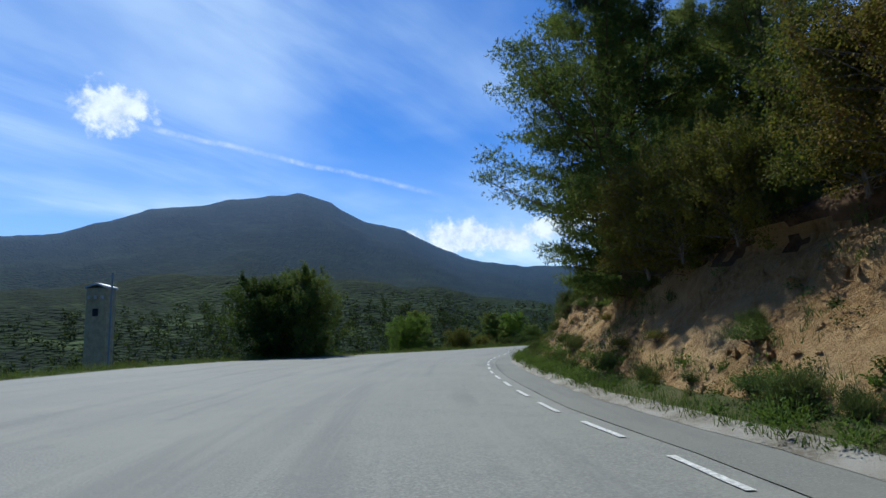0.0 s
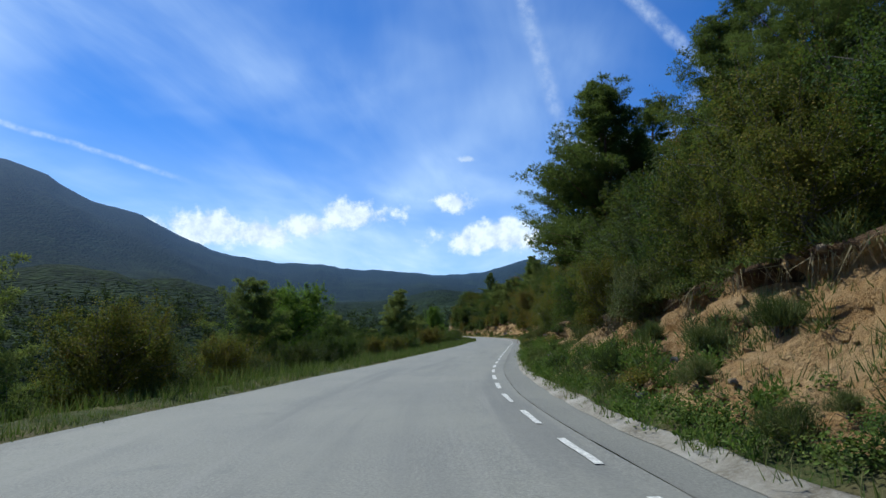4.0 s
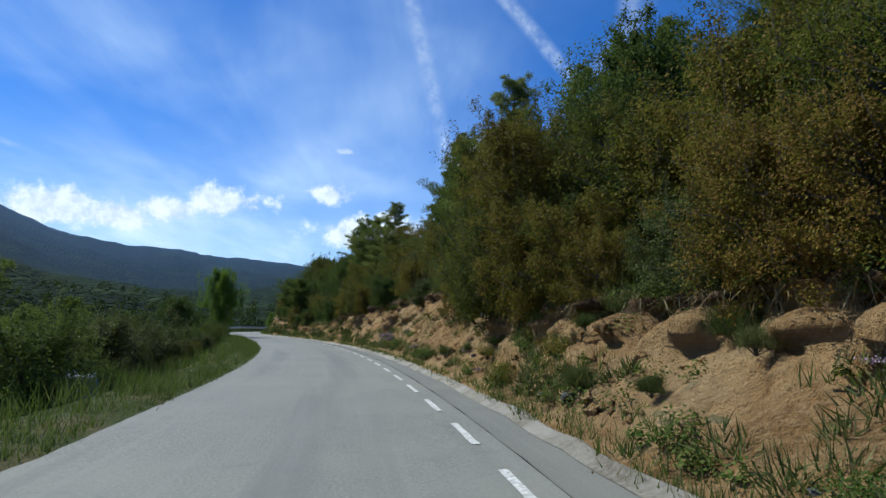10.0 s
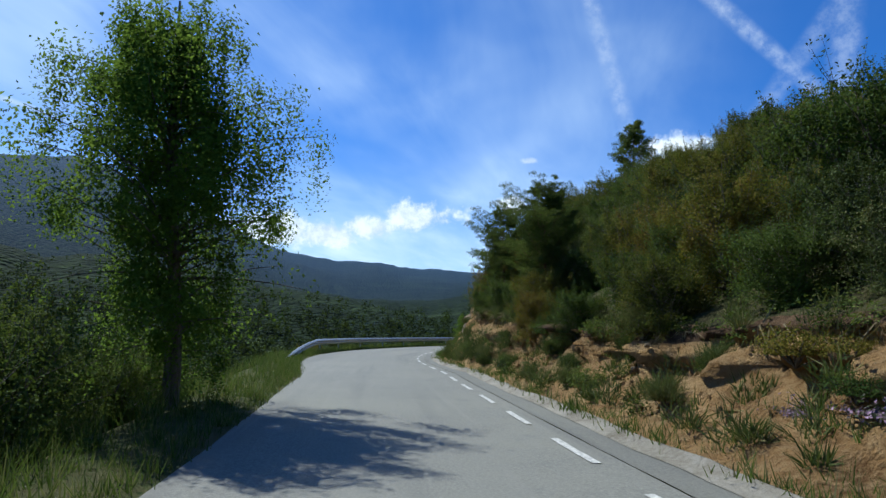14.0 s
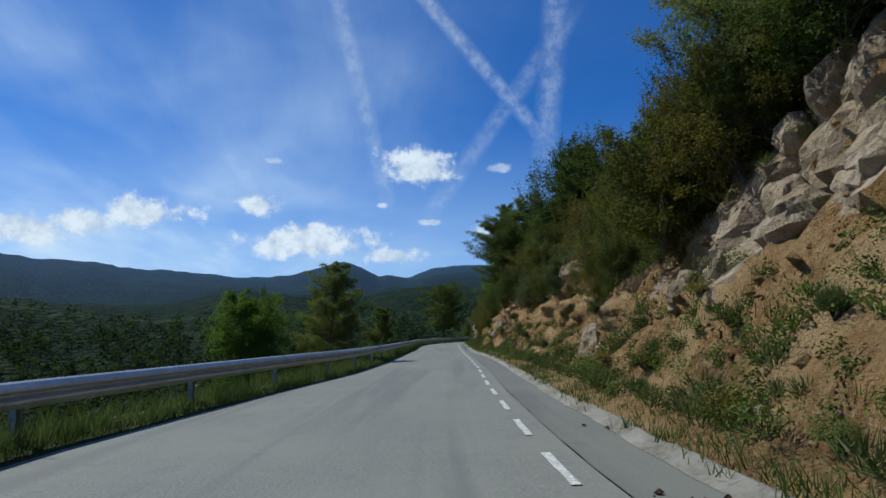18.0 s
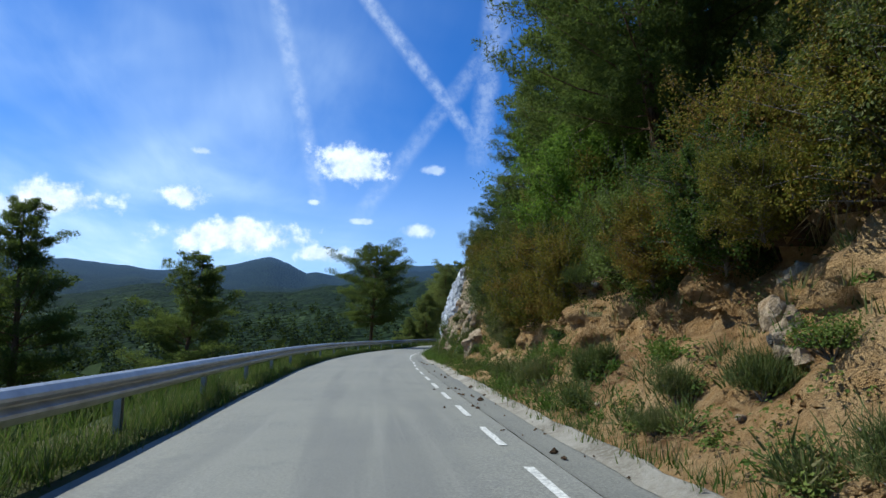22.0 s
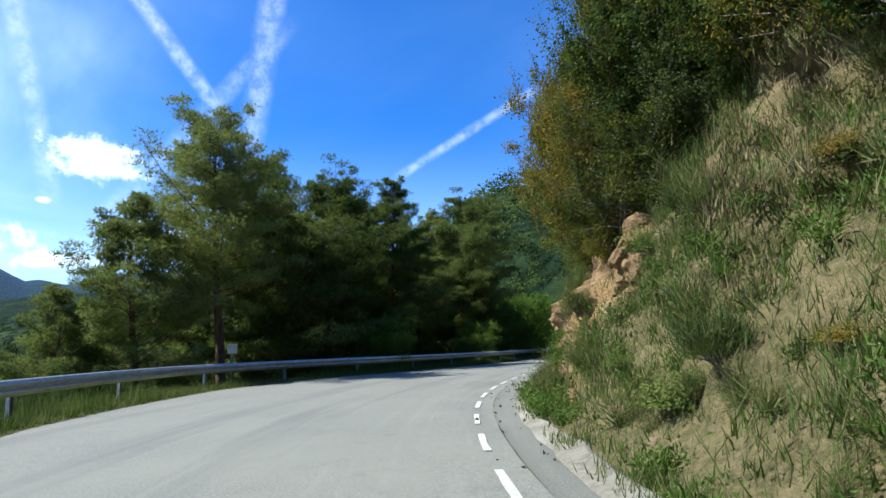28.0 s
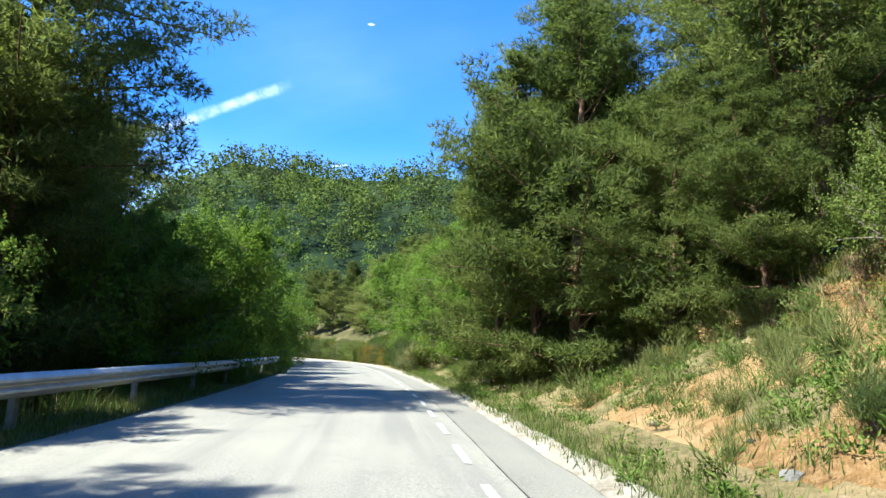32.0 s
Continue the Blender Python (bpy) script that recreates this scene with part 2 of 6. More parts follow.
def earth(dark, mid, pale, scale=1.0, relief=0.06, streak=0.0):
    def build(g, b, out):
        p = place(g)
        big = g.noise(p, 0.55 * scale, 5, 0.6, 0.4)
        fine = g.noise(p, 7 * scale, 6, 0.72)
        grit = g.noise(p, 30 * scale, 4, 0.75)
        c = g.ramp(big, [(0.3, dark), (0.48, mid), (0.66, pale)])
        # Earth tones vary here; the strong fine contrast also paints in crumbly shading.
        c = g.mix(g.smooth(fine, 0.4, 0.66, 0.0, 0.65), c, pale)
        c = g.mix(g.smooth(grit, 0.54, 0.7, 0.0, 0.6), c, dark)
        h = g.math("ADD", fine, g.math("MULTIPLY", grit, 0.45))
        if streak:
            mp = g.add("ShaderNodeMapping")
            mp.inputs["Scale"].default_value = (1.0, 1.0, 0.28)
            g.link(p, mp.inputs[0])
            rill = g.noise(mp.outputs[0], 3.2, 5, 0.65, 0.4)
            # Rills are darkened in the colour as well as sunk in the bump.
            c = g.mix(g.smooth(rill, 0.54, 0.68, 0.0, streak), c, dark)
            h = g.math("SUBTRACT", h, g.math("MULTIPLY", rill, 1.2))
        g.link(c, b.inputs["Base Color"])
        bump(g, b, h, 1.0, relief)
    return build


def leafy(colours, through_light=0.35, per_island=0.5):
    def build(g, b, out):
        info = g.add("ShaderNodeObjectInfo").outputs["Random"]
        isl = g.add("ShaderNodeNewGeometry").outputs["Random Per Island"]
        v = g.math("ADD", g.math("MULTIPLY", info, 1 - per_island), g.math("MULTIPLY", isl, per_island))
        clump = g.math("SUBTRACT", g.noise(place(g), 1.9, 3, 0.6), 0.5)
        v = g.math("ADD", v, g.math("MULTIPLY", clump, 0.9), clamp=True)
        n = len(colours)
        c = g.ramp(v, [(0.15 + 0.7 * i / (n - 1), q) for i, q in enumerate(colours)])
        g.link(c, b.inputs["Base Color"])
        tr = g.add("ShaderNodeBsdfTranslucent")
        g.link(g.mix(0.5, c, (0.16, 0.22, 0.03)), tr.inputs[0])
        mx = g.add("ShaderNodeMixShader")
        mx.inputs[0].default_value = through_light
        g.link(b.outputs[0], mx.inputs[1])
        g.link(tr.outputs[0], mx.inputs[2])
        g.link(mx.outputs[0], out.inputs[0])
    return build


def stone(dark, mid, pale, scale=1.0, iron=0.5):
    def build(g, b, out):
        p = place(g)
        big = g.noise(p, 0.9 * scale, 5, 0.6, 0.3)
        fine = g.noise(p, 9 * scale, 6, 0.72)
        pits = g.noise(p, 26 * scale, 4, 0.65)
        lichen = g.noise(p, 3.4 * scale, 6, 0.7)
        c = g.ramp(big, [(0.3, dark), (0.46, mid), (0.66, pale)])
        c = g.mix(g.smooth(fine, 0.42, 0.68, 0.0, 0.6), c, pale)
        c = g.mix(g.smooth(lichen, 0.54, 0.66, 0.0, 0.75), c, mid)
        c = g.mix(g.smooth(g.noise(p, 5.5 * scale, 5, 0.6), 0.6, 0.68, 0.0, 0.6), c, dark)
        c = g.mix(g.smooth(pits, 0.56, 0.72, 0.0, 0.3), c, dark)
        rust = tuple(0.5 * (m + x) for m, x in zip(mid, (0.3, 0.16, 0.06)))
        c = g.mix(g.smooth(g.noise(p, 1.3 * scale, 4, 0.6, 0.8), 0.55, 0.7, 0.0, iron), c, rust)
        chip = None
        for size in (2.2, 6.0):
            cell = g.add("ShaderNodeTexVoronoi", feature="F1", distance="CHEBYCHEV")
            mp = g.add("ShaderNodeMapping")
            mp.inputs["Rotation"].default_value, mp.inputs["Scale"].default_value = (0.5, 0.4, 0.9), (1.0, 1.7, 0.7)
            g.link(g.vec("ADD", p, g.vec("MULTIPLY", g.add("ShaderNodeTexNoise").outputs["Color"], (0.15, 0.15, 0.15))), mp.inputs[0])
            g.link(mp.outputs[0], cell.inputs["Vector"])
            cell.inputs["Scale"].default_value = size * scale
            tone = g.add("ShaderNodeSeparateColor")
            g.link(cell.outputs["Color"], tone.inputs[0])
            c = g.mix(g.smooth(tone.outputs[0], 0.55, 0.95, 0.0, 0.4), c, tuple(0.62 * x for x in mid))
            part = g.math("MULTIPLY", g.math("SUBTRACT", tone.outputs[1], cell.outputs["Distance"]), 2.0 / size)
            chip = part if chip is None else g.math("ADD", chip, part)
        g.link(c, b.inputs["Base Color"])
        h = g.math("ADD", g.math("MULTIPLY", pits, -0.25), g.math("ADD", g.math("MULTIPLY", fine, 0.7), g.math("MULTIPLY", lichen, 0.8)))
        bump(g, b, g.math("ADD", h, g.math("MULTIPLY", chip, 0.55)), 1.0, 0.09)
    return build


def plain(colour, vary=0.25, scale=8.0, relief=0.0):
    def build(g, b, out):
        n = g.noise(place(g), scale, 5, 0.65)
        c = g.ramp(n, [(0.3, tuple(x * (1 - vary) for x in colour)), (0.7, tuple(min(1, x * (1 + vary)) for x in colour))])
        g.link(c, b.inputs["Base Color"])
        if relief:
            bump(g, b, n, 0.6, relief)
    return build


def bark(dark, pale):
    def build(g, b, out):
        mp = g.add("ShaderNodeMapping")
        mp.inputs["Scale"].default_value = (9, 9, 1.6)
        g.link(place(g), mp.inputs[0])
        n = g.noise(mp.outputs[0], 1.5, 5, 0.7)
        g.link(g.ramp(n, [(0.35, dark), (0.65, pale)]), b.inputs["Base Color"])
        bump(g, b, n, 0.9, 0.03)
    return build


def distant_woods(g, b, out):
    p = place(g)
    cell = g.add("ShaderNodeTexVoronoi", feature="F1")
    g.link(p, cell.inputs["Vector"])
    cell.inputs["Scale"].default_value = 0.1
    big = g.noise(p, 0.006, 5, 0.6)
    mid = g.noise(p, 0.04, 5, 0.65)
    c = g.ramp(mid, [(0.35, (0.006, 0.013, 0.007)), (0.55, (0.013, 0.025, 0.01)), (0.74, (0.034, 0.055, 0.016))])
    c = g.mix(g.smooth(big, 0.5, 0.66, 0.0, 0.5), c, (0.036, 0.056, 0.022))
    sep = g.add("ShaderNodeSeparateXYZ")
    g.link(p, sep.inputs[0])
    valley = g.smooth(sep.outputs[2], 0.0, 70.0, 0.5, 0.0)
    c = g.mix(g.math("MULTIPLY", g.smooth(g.noise(p, 0.012, 5, 0.6), 0.6, 0.66), valley), c, (0.075, 0.105, 0.036))
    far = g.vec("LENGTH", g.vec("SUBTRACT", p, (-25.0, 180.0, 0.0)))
    # Base colour sinks with distance: haze loss and cloud shadow put into the colour.
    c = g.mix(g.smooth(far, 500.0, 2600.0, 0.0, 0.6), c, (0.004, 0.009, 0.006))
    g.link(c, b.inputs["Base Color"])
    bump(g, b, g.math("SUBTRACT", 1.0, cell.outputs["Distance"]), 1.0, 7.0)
    # Blue air haze painted as emission, stronger with distance; the hills give no light.
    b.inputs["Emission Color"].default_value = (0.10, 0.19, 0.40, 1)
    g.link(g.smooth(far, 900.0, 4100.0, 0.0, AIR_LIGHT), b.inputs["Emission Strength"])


# strength of the haze glow painted on the farthest hills
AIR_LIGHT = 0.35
M = {}
M["asphalt"] = material("asphalt", asphalt(0.185), 0.8, 0.3)
M["shoulder"] = material("shoulder_asphalt", asphalt(0.165), 0.8, 0.3)
M["paint"] = material("road_paint", plain((0.5, 0.49, 0.44), 0.5, 26), 0.7)
M["concrete"] = material("gutter_concrete", earth((0.12, 0.1, 0.065), (0.23, 0.205, 0.155), (0.34, 0.315, 0.26), 2.2, 0.03), 0.9)
M["soil"] = material("clay_soil", earth((0.13, 0.068, 0.026), (0.385, 0.226, 0.09), (0.53, 0.36, 0.175), 1.0, 0.2, 0.45), 0.95, 0.1)
M["topsoil"] = material("dark_topsoil", earth((0.03, 0.02, 0.012), (0.075, 0.046, 0.026), (0.16, 0.1, 0.055), 1.4, 0.08), 0.95, 0.1)
M["grassy"] = material("grassy_bank", earth((0.06, 0.06, 0.024), (0.14, 0.125, 0.055), (0.3, 0.23, 0.12), 1.4, 0.08), 0.95, 0.1)
M["verge"] = material("grassy_soil", earth((0.03, 0.048, 0.013), (0.06, 0.08, 0.022), (0.13, 0.11, 0.05), 1.6), 0.95, 0.1)
M["floor"] = material("forest_floor", earth((0.022, 0.026, 0.011), (0.05, 0.054, 0.02), (0.11, 0.09, 0.042), 1.2), 0.95, 0.1)
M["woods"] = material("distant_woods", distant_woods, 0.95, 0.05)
M["granite"] = material("weathered_rock", stone((0.115, 0.08, 0.046), (0.31, 0.23, 0.138), (0.47, 0.375, 0.26)), 0.9, 0.2)
M["ochre_rock"] = material("ochre_rock", stone((0.1, 0.058, 0.026), (0.26, 0.168, 0.08), (0.38, 0.272, 0.15)), 0.9, 0.15)
M["grey_rock"] = material("grey_rock", stone((0.036, 0.037, 0.032), (0.095, 0.093, 0.082), (0.24, 0.235, 0.215), 1.0, 0.2), 0.9, 0.2)
M["white_rock"] = material("pale_rock", stone((0.09, 0.1, 0.11), (0.34, 0.36, 0.38), (0.66, 0.68, 0.69), 1.1, 0.15), 0.85, 0.2)
M["talus"] = material("pale_stones", plain((0.29, 0.225, 0.14), 0.45, 5), 0.9, 0.15)
M["steel"] = material("galvanised_steel", plain((0.47, 0.48, 0.48), 0.2, 3), 0.48, 0.5, 0.55)
M["post"] = material("post_steel", plain((0.33, 0.35, 0.35), 0.25, 6), 0.55, 0.5, 0.6)
M["pine_bark"] = material("pine_bark", bark((0.05, 0.03, 0.02), (0.2, 0.125, 0.08)), 0.95, 0.1)
M["grey_bark"] = material("grey_bark", bark((0.06, 0.052, 0.042), (0.24, 0.21, 0.175)), 0.95, 0.1)
M["needles"] = material("pine_needles", leafy([(0.048, 0.07, 0.02), (0.128, 0.156, 0.043), (0.265, 0.275, 0.09)], 0.5, 0.4), 0.75, 0.1)
M["leaves"] = material("broad_leaves", leafy([(0.018, 0.038, 0.008), (0.046, 0.084, 0.015), (0.09, 0.13, 0.025), (0.14, 0.17, 0.038)], 0.3, 0.35), 0.75, 0.1)
M["far_pine"] = material("far_pine_crowns", leafy([(0.014, 0.024, 0.013), (0.024, 0.037, 0.017), (0.036, 0.05, 0.02)], 0.15, 0.5), 0.85, 0.05)
M["far_oak"] = material("far_oak_crowns", leafy([(0.016, 0.028, 0.012), (0.032, 0.052, 0.018), (0.055, 0.078, 0.024)], 0.2, 0.5), 0.85, 0.05)
M["fresh"] = material("fresh_leaves", leafy([(0.06, 0.125, 0.014), (0.12, 0.21, 0.025), (0.21, 0.29, 0.06)], 0.58), 0.75, 0.1)
# Yellow and bronze young leaves, brightened to paint in sunlit highlights as well.
M["box"] = material("box_leaves", leafy([(0.024, 0.036, 0.009), (0.066, 0.078, 0.013), (0.13, 0.118, 0.016), (0.2, 0.152, 0.02), (0.17, 0.09, 0.02)], 0.3, 0.35), 0.75, 0.1)
M["broom"] = material("broom_stems", leafy([(0.028, 0.044, 0.014), (0.066, 0.09, 0.026), (0.115, 0.135, 0.042), (0.19, 0.17, 0.07)], 0.2), 0.75, 0.1)
M["thyme"] = material("thyme_flowers", leafy([(0.08, 0.085, 0.05), (0.24, 0.15, 0.2), (0.42, 0.28, 0.4)], 0.2, 0.9), 0.75, 0.1)
M["grass"] = material("grass_blades", leafy([(0.035, 0.07, 0.012), (0.06, 0.11, 0.02), (0.09, 0.14, 0.03), (0.11, 0.14, 0.04), (0.21, 0.19, 0.085)], 0.35, 1.0), 0.75, 0.1)
M["moss"] = material("orange_moss", leafy([(0.06, 0.065, 0.015), (0.16, 0.12, 0.02), (0.26, 0.17, 0.03)], 0.15, 0.7), 0.9, 0.05)
M["weeds"] = material("green_weeds", leafy([(0.028, 0.055, 0.011), (0.058, 0.108, 0.018), (0.1, 0.165, 0.03), (0.15, 0.2, 0.05)], 0.35, 0.6), 0.75, 0.1)
M["straw"] = material("dry_roots", leafy([(0.09, 0.06, 0.035), (0.2, 0.15, 0.08), (0.3, 0.245, 0.13)], 0.1, 0.8), 0.75, 0.1)
M["twig"] = material("dead_twigs", plain((0.23, 0.2, 0.17), 0.3, 6), 0.9)


# ---- numbers and noise ----
def hash3(i, j, k):
    n = (i * 73856093) ^ (j * 19349663) ^ (k * 83492791)
    n = (n ^ (n >> 13)) * 1274126177
    return ((n ^ (n >> 16)) & 0xFFFFF) / float(0xFFFFF)


def vnoise(x, y, z):
    x, y, z = np.broadcast_arrays(np.asarray(x, float), np.asarray(y, float), np.asarray(z, float))
    i, j, k = (np.floor(a).astype(np.int64) for a in (x, y, z))
    u, v, w = x - i, y - j, z - k
    u, v, w = (a * a * (3 - 2 * a) for a in (u, v, w))
    out = 0
    for a in (0, 1):
        for b in (0, 1):
            for c in (0, 1):
                out = out + hash3(i + a, j + b, k + c) * (u if a else 1 - u) * (v if b else 1 - v) * (w if c else 1 - w)
    return out * 2 - 1


def fbm(x, y, z=0.0, octaves=4):
    total, amp = 0, 0.5
    for o in range(octaves):
        f = 2.03 ** o
        total = total + amp * vnoise(np.asarray(x) * f + 17 * o, np.asarray(y) * f + 5 * o, np.asarray(z) * f + 9 * o)
        amp *= 0.5
    return total


def facets(p, scale, seed):
    """Height of broken, flat-faced stone: the upper hull of tilted planes, one for each cell of space."""
    q = np.asarray(p, float) * scale + seed * 7.3
    base = np.floor(q).astype(np.int64)
    out = np.full(len(q), -1e9)
    for n in range(27):
        cell = base + np.array([n % 3 - 1, n // 3 % 3 - 1, n // 9 - 1])
        i, j, k = cell.T
        c = cell + np.stack([hash3(i + 11 * m, j, k + 5) for m in range(3)], -1)
        tilt = np.stack([hash3(i, j + 17 * m + 3, k) for m in range(3)], -1) - 0.5
        h = 0.5 * hash3(i, j, k + 29) + 1.2 * ((q - c) * tilt).sum(1) - 1.1 * np.abs(q - c).max(1)
        out = np.maximum(out, h)
    return out + 0.35


def table(pairs):
    a = np.array(pairs, float)
    return lambda s: np.interp(s, a[:, 0], a[:, 1])


# ---- the road's line: one point every ten metres ----
ROAD_A = [(26.0, -42.0), (13.5, -21.0), (6.0, -9.0), (0.0, 0.0), (-5.7, 8.21), (-10.86, 16.77), (-15.42, 25.67), (-18.93, 35.02), (-21.2, 44.75),
          (-22.27, 54.69), (-22.47, 64.68), (-22.47, 74.68), (-22.53, 84.68), (-22.65, 94.68), (-23.03, 104.67),
          (-23.84, 114.64), (-25.17, 124.55), (-27.06, 134.36), (-29.56, 144.05), (-32.67, 153.55), (-36.24, 162.89),
          (-39.75, 172.25), (-42.68, 181.8), (-44.09, 191.69)]
ROAD_B = [(-43.81, 201.67), (-42.24, 211.54), (-40.31, 221.35), (-38.5, 231.19), (-36.77, 241.03), (-35.06, 250.89),
          (-33.43, 260.75), (-31.61, 270.59), (-29.16, 280.28), (-25.79, 289.68), (-21.51, 298.72), (-16.33, 307.27),
          (-9.94, 314.93), (-2.23, 321.29), (6.1, 326.81), (22.9, 337.6), (39.3, 349.1), (54.6, 362.1), (67.4, 379.2),
          (77.7, 400.1), (88.3, 439.0), (100.3, 494.2), (115.3, 563.2)]


def spline(points, step):
    """Catmull-Rom through the points, sampled evenly, with the length along it counted from the point (0, 0)."""
    p = np.array(points, float)
    p = np.vstack([2 * p[0] - p[1], p, 2 * p[-1] - p[-2]])
    u = np.linspace(0, 1, 40, endpoint=False)[:, None]
    rows = []
    for a, b, c, d in zip(p[:-3], p[1:-2], p[2:-1], p[3:]):
        rows.append(0.5 * (2 * b + (c - a) * u + (2 * a - 5 * b + 4 * c - d) * u * u + (3 * b - a - 3 * c + d) * u ** 3))
    q = np.vstack(rows)
    length = np.concatenate([[0], np.cumsum(np.linalg.norm(np.diff(q, axis=0), axis=1))])
    length -= length[np.argmin((q ** 2).sum(1))]
    return length, q


LEN, LINE = spline(ROAD_A + ROAD_B, 1.0)
TAN = np.gradient(LINE, axis=0)
TAN /= np.linalg.norm(TAN, axis=1)[:, None]


def at_road(s, d, z=0.0):
    """World places from the length s along the road and the distance d to its right."""
    s, d, z = np.broadcast_arrays(np.asarray(s, float), np.asarray(d, float), np.asarray(z, float))
    x, y = np.interp(s, LEN, LINE[:, 0]), np.interp(s, LEN, LINE[:, 1])
    tx, ty = np.interp(s, LEN, TAN[:, 0]), np.interp(s, LEN, TAN[:, 1])
    return np.stack([x + ty * d, y - tx * d, z], -1)


def to_road(x, y):
    """The length along the road and the distance to its right of the nearest point of the road."""
    x, y = np.atleast_1d(x), np.atleast_1d(y)
    s, d = np.empty(len(x)), np.empty(len(x))
    line, tan, ln = LINE[::6], TAN[::6], LEN[::6]
    for a in range(0, len(x), 4000):
        e = np.stack([x[a:a + 4000], y[a:a + 4000]], -1)[:, None] - line[None]
        r2 = (e ** 2).sum(-1)
        i = r2.argmin(1)
        k = np.arange(len(i))
        v = e[k, i]
        s[a:a + 4000] = ln[i]
        side = v[:, 0] * tan[i, 1] - v[:, 1] * tan[i, 0]
        d[a:a + 4000] = np.sqrt(r2[k, i]) * np.sign(side)
    return s, d


S_END = 452.0
edge_line = table([(-40, 2.5), (6, 2.55), (10, 2.3), (20, 2.15), (28, 2.2), (37, 2.4), (43, 1.95), (55, 1.5), (71, 1.3), (88, 1.08), (105, 1.15),
                   (125, 1.35), (154, 1.8), (163, 2.1), (179, 2.35), (185, 1.95), (200, 1.4), (213, 1.28), (250, 1.3), (262, 1.47), (273, 1.7),
                   (282, 1.8), (293, 1.4), (300, 1.4), (310, 1.15), (322, 0.93), (341, 0.85), (357, 1.13), (366, 1.35), (600, 1.4)])
right_edge = table([(-40, 3.8), (6, 3.8), (11, 3.5), (28, 3.2), (38, 3.3), (45, 2.75), (60, 2.3), (71, 2.05), (88, 1.85), (105, 1.85), (116, 2.1),
                    (154, 2.55), (160, 2.8), (179, 3.1), (185, 2.65), (195, 2.3), (214, 2.35), (241, 2.35), (250, 2.03), (262, 2.25), (272, 2.5),
                    (280, 2.7), (293, 1.98), (300, 2.1), (322, 1.65), (340, 1.75), (348, 2.0), (357, 2.2), (366, 2.45), (600, 2.5)])
left_edge = table([(-40, -15), (28, -15), (34, -13.5), (40, -9.5), (45, -6.6), (50, -4.6), (56, -3.7), (65, -3.1), (90, -3.05), (106, -3.25), (113, -2.85), (135, -2.5),
                   (155, -2.2), (160, -1.85), (167, -1.6), (178, -1.75), (185, -2.75), (192, -3.6), (200, -4.1), (215, -4.1), (222, -3.5),
                   (228, -2.9), (235, -2.65), (250, -2.55), (262, -2.43), (293, -2.5), (306, -2.9), (314, -3.3), (320, -4.6), (326, -6.6), (334, -7.9),
                   (340, -7.3), (345, -6.0), (350, -5.0), (358, -4.0), (366, -3.9), (600, -3.9)])
bank_height = table([(-40, 3.2), (0, 3.4), (10, 3.2), (22, 2.7), (29, 2.2), (38, 2.3), (43, 2.6), (50, 2.1), (60, 1.4), (71, 1.2), (80, 1.2), (88, 1.7),
                     (95, 1.4), (104, 1.5), (112, 1.6), (124, 1.5), (134, 2.6), (144, 2.5), (150, 2.2), (157, 2.0), (162, 1.3), (172, 1.1), (181, 1.5),
                     (190, 2.4), (197, 3.8), (205, 5.2), (213, 5.5), (217, 4.9), (220, 3.6), (223, 2.4), (228, 2.5), (235, 3.6), (242, 3.0), (250, 3.5),
                     (256, 3.0), (262, 2.3), (272, 2.2), (279, 2.9), (283, 3.7), (286, 4.6), (289, 5.6), (291, 6.8), (294, 6.8), (298, 5.6), (303, 3.8), (309, 3.0), (316, 3.6),
                     (323, 5.2), (331, 5.6), (338, 4.2), (342, 3.4), (345, 2.6), (349, 2.2), (354, 2.8), (358, 3.2), (363, 2.8), (370, 1.6), (600, 1.6)])
verge_width = table([(-40, 1.0), (25, 0.9), (40, 0.7), (60, 0.45), (110, 0.4), (160, 0.55), (190, 0.5), (230, 0.9), (255, 0.4), (275, 0.8), (300, 0.7),
                     (330, 0.5), (345, 0.9), (372, 1.8), (600, 1.8)])
steepness = table([(-40, 0.75), (40, 0.8), (60, 1.15), (120, 1.05), (140, 0.8), (150, 0.6), (157, 0.6), (163, 1.2), (190, 0.7), (215, 0.55), (230, 0.95), (250, 0.6), (270, 0.85), (279, 0.6),
                   (285, 0.42), (298, 0.42), (315, 0.75), (324, 0.5), (330, 0.38), (336, 0.5), (345, 0.9), (360, 1.5), (372, 1.9), (600, 1.9)])
gutter_width = table([(-40, 0.42), (32, 0.42), (60, 0.2), (150, 0.18), (180, 0.26), (215, 0.22), (250, 0.24), (290, 0.3), (330, 0.26), (345, 0.34), (600, 0.4)])
HILL = 0.5


def hill_rise(e):
    """Height gained on the hillside e metres beyond the top of the cut bank."""
    e = np.maximum(e, 0)
    return 125 * (1 - np.exp(-HILL * e / 125))


def bank_foot(s):
    return right_edge(s) + 0.3 + verge_width(s)


def bank_top(s):
    return bank_foot(s) + bank_height(s) * steepness(s)


def side_height(s, d):
    """Smooth height of the ground beside the road."""
    s, d = np.asarray(s, float), np.asarray(d, float)
    f, t, h = bank_foot(s), bank_top(s), bank_height(s)
    up = np.where(d < f, 0.12, np.where(d < t, 0.12 + h * (d - f) / np.maximum(t - f, 0.1), 0.12 + h + hill_rise(d - t)))
    e = np.maximum(left_edge(s) - 1.4 - d, 0)
    down = -30 * (1 - np.exp(-0.55 * np.maximum(e - 0.3, 0) / 30)) + 0.03
    return np.where(d > 0, up, down)


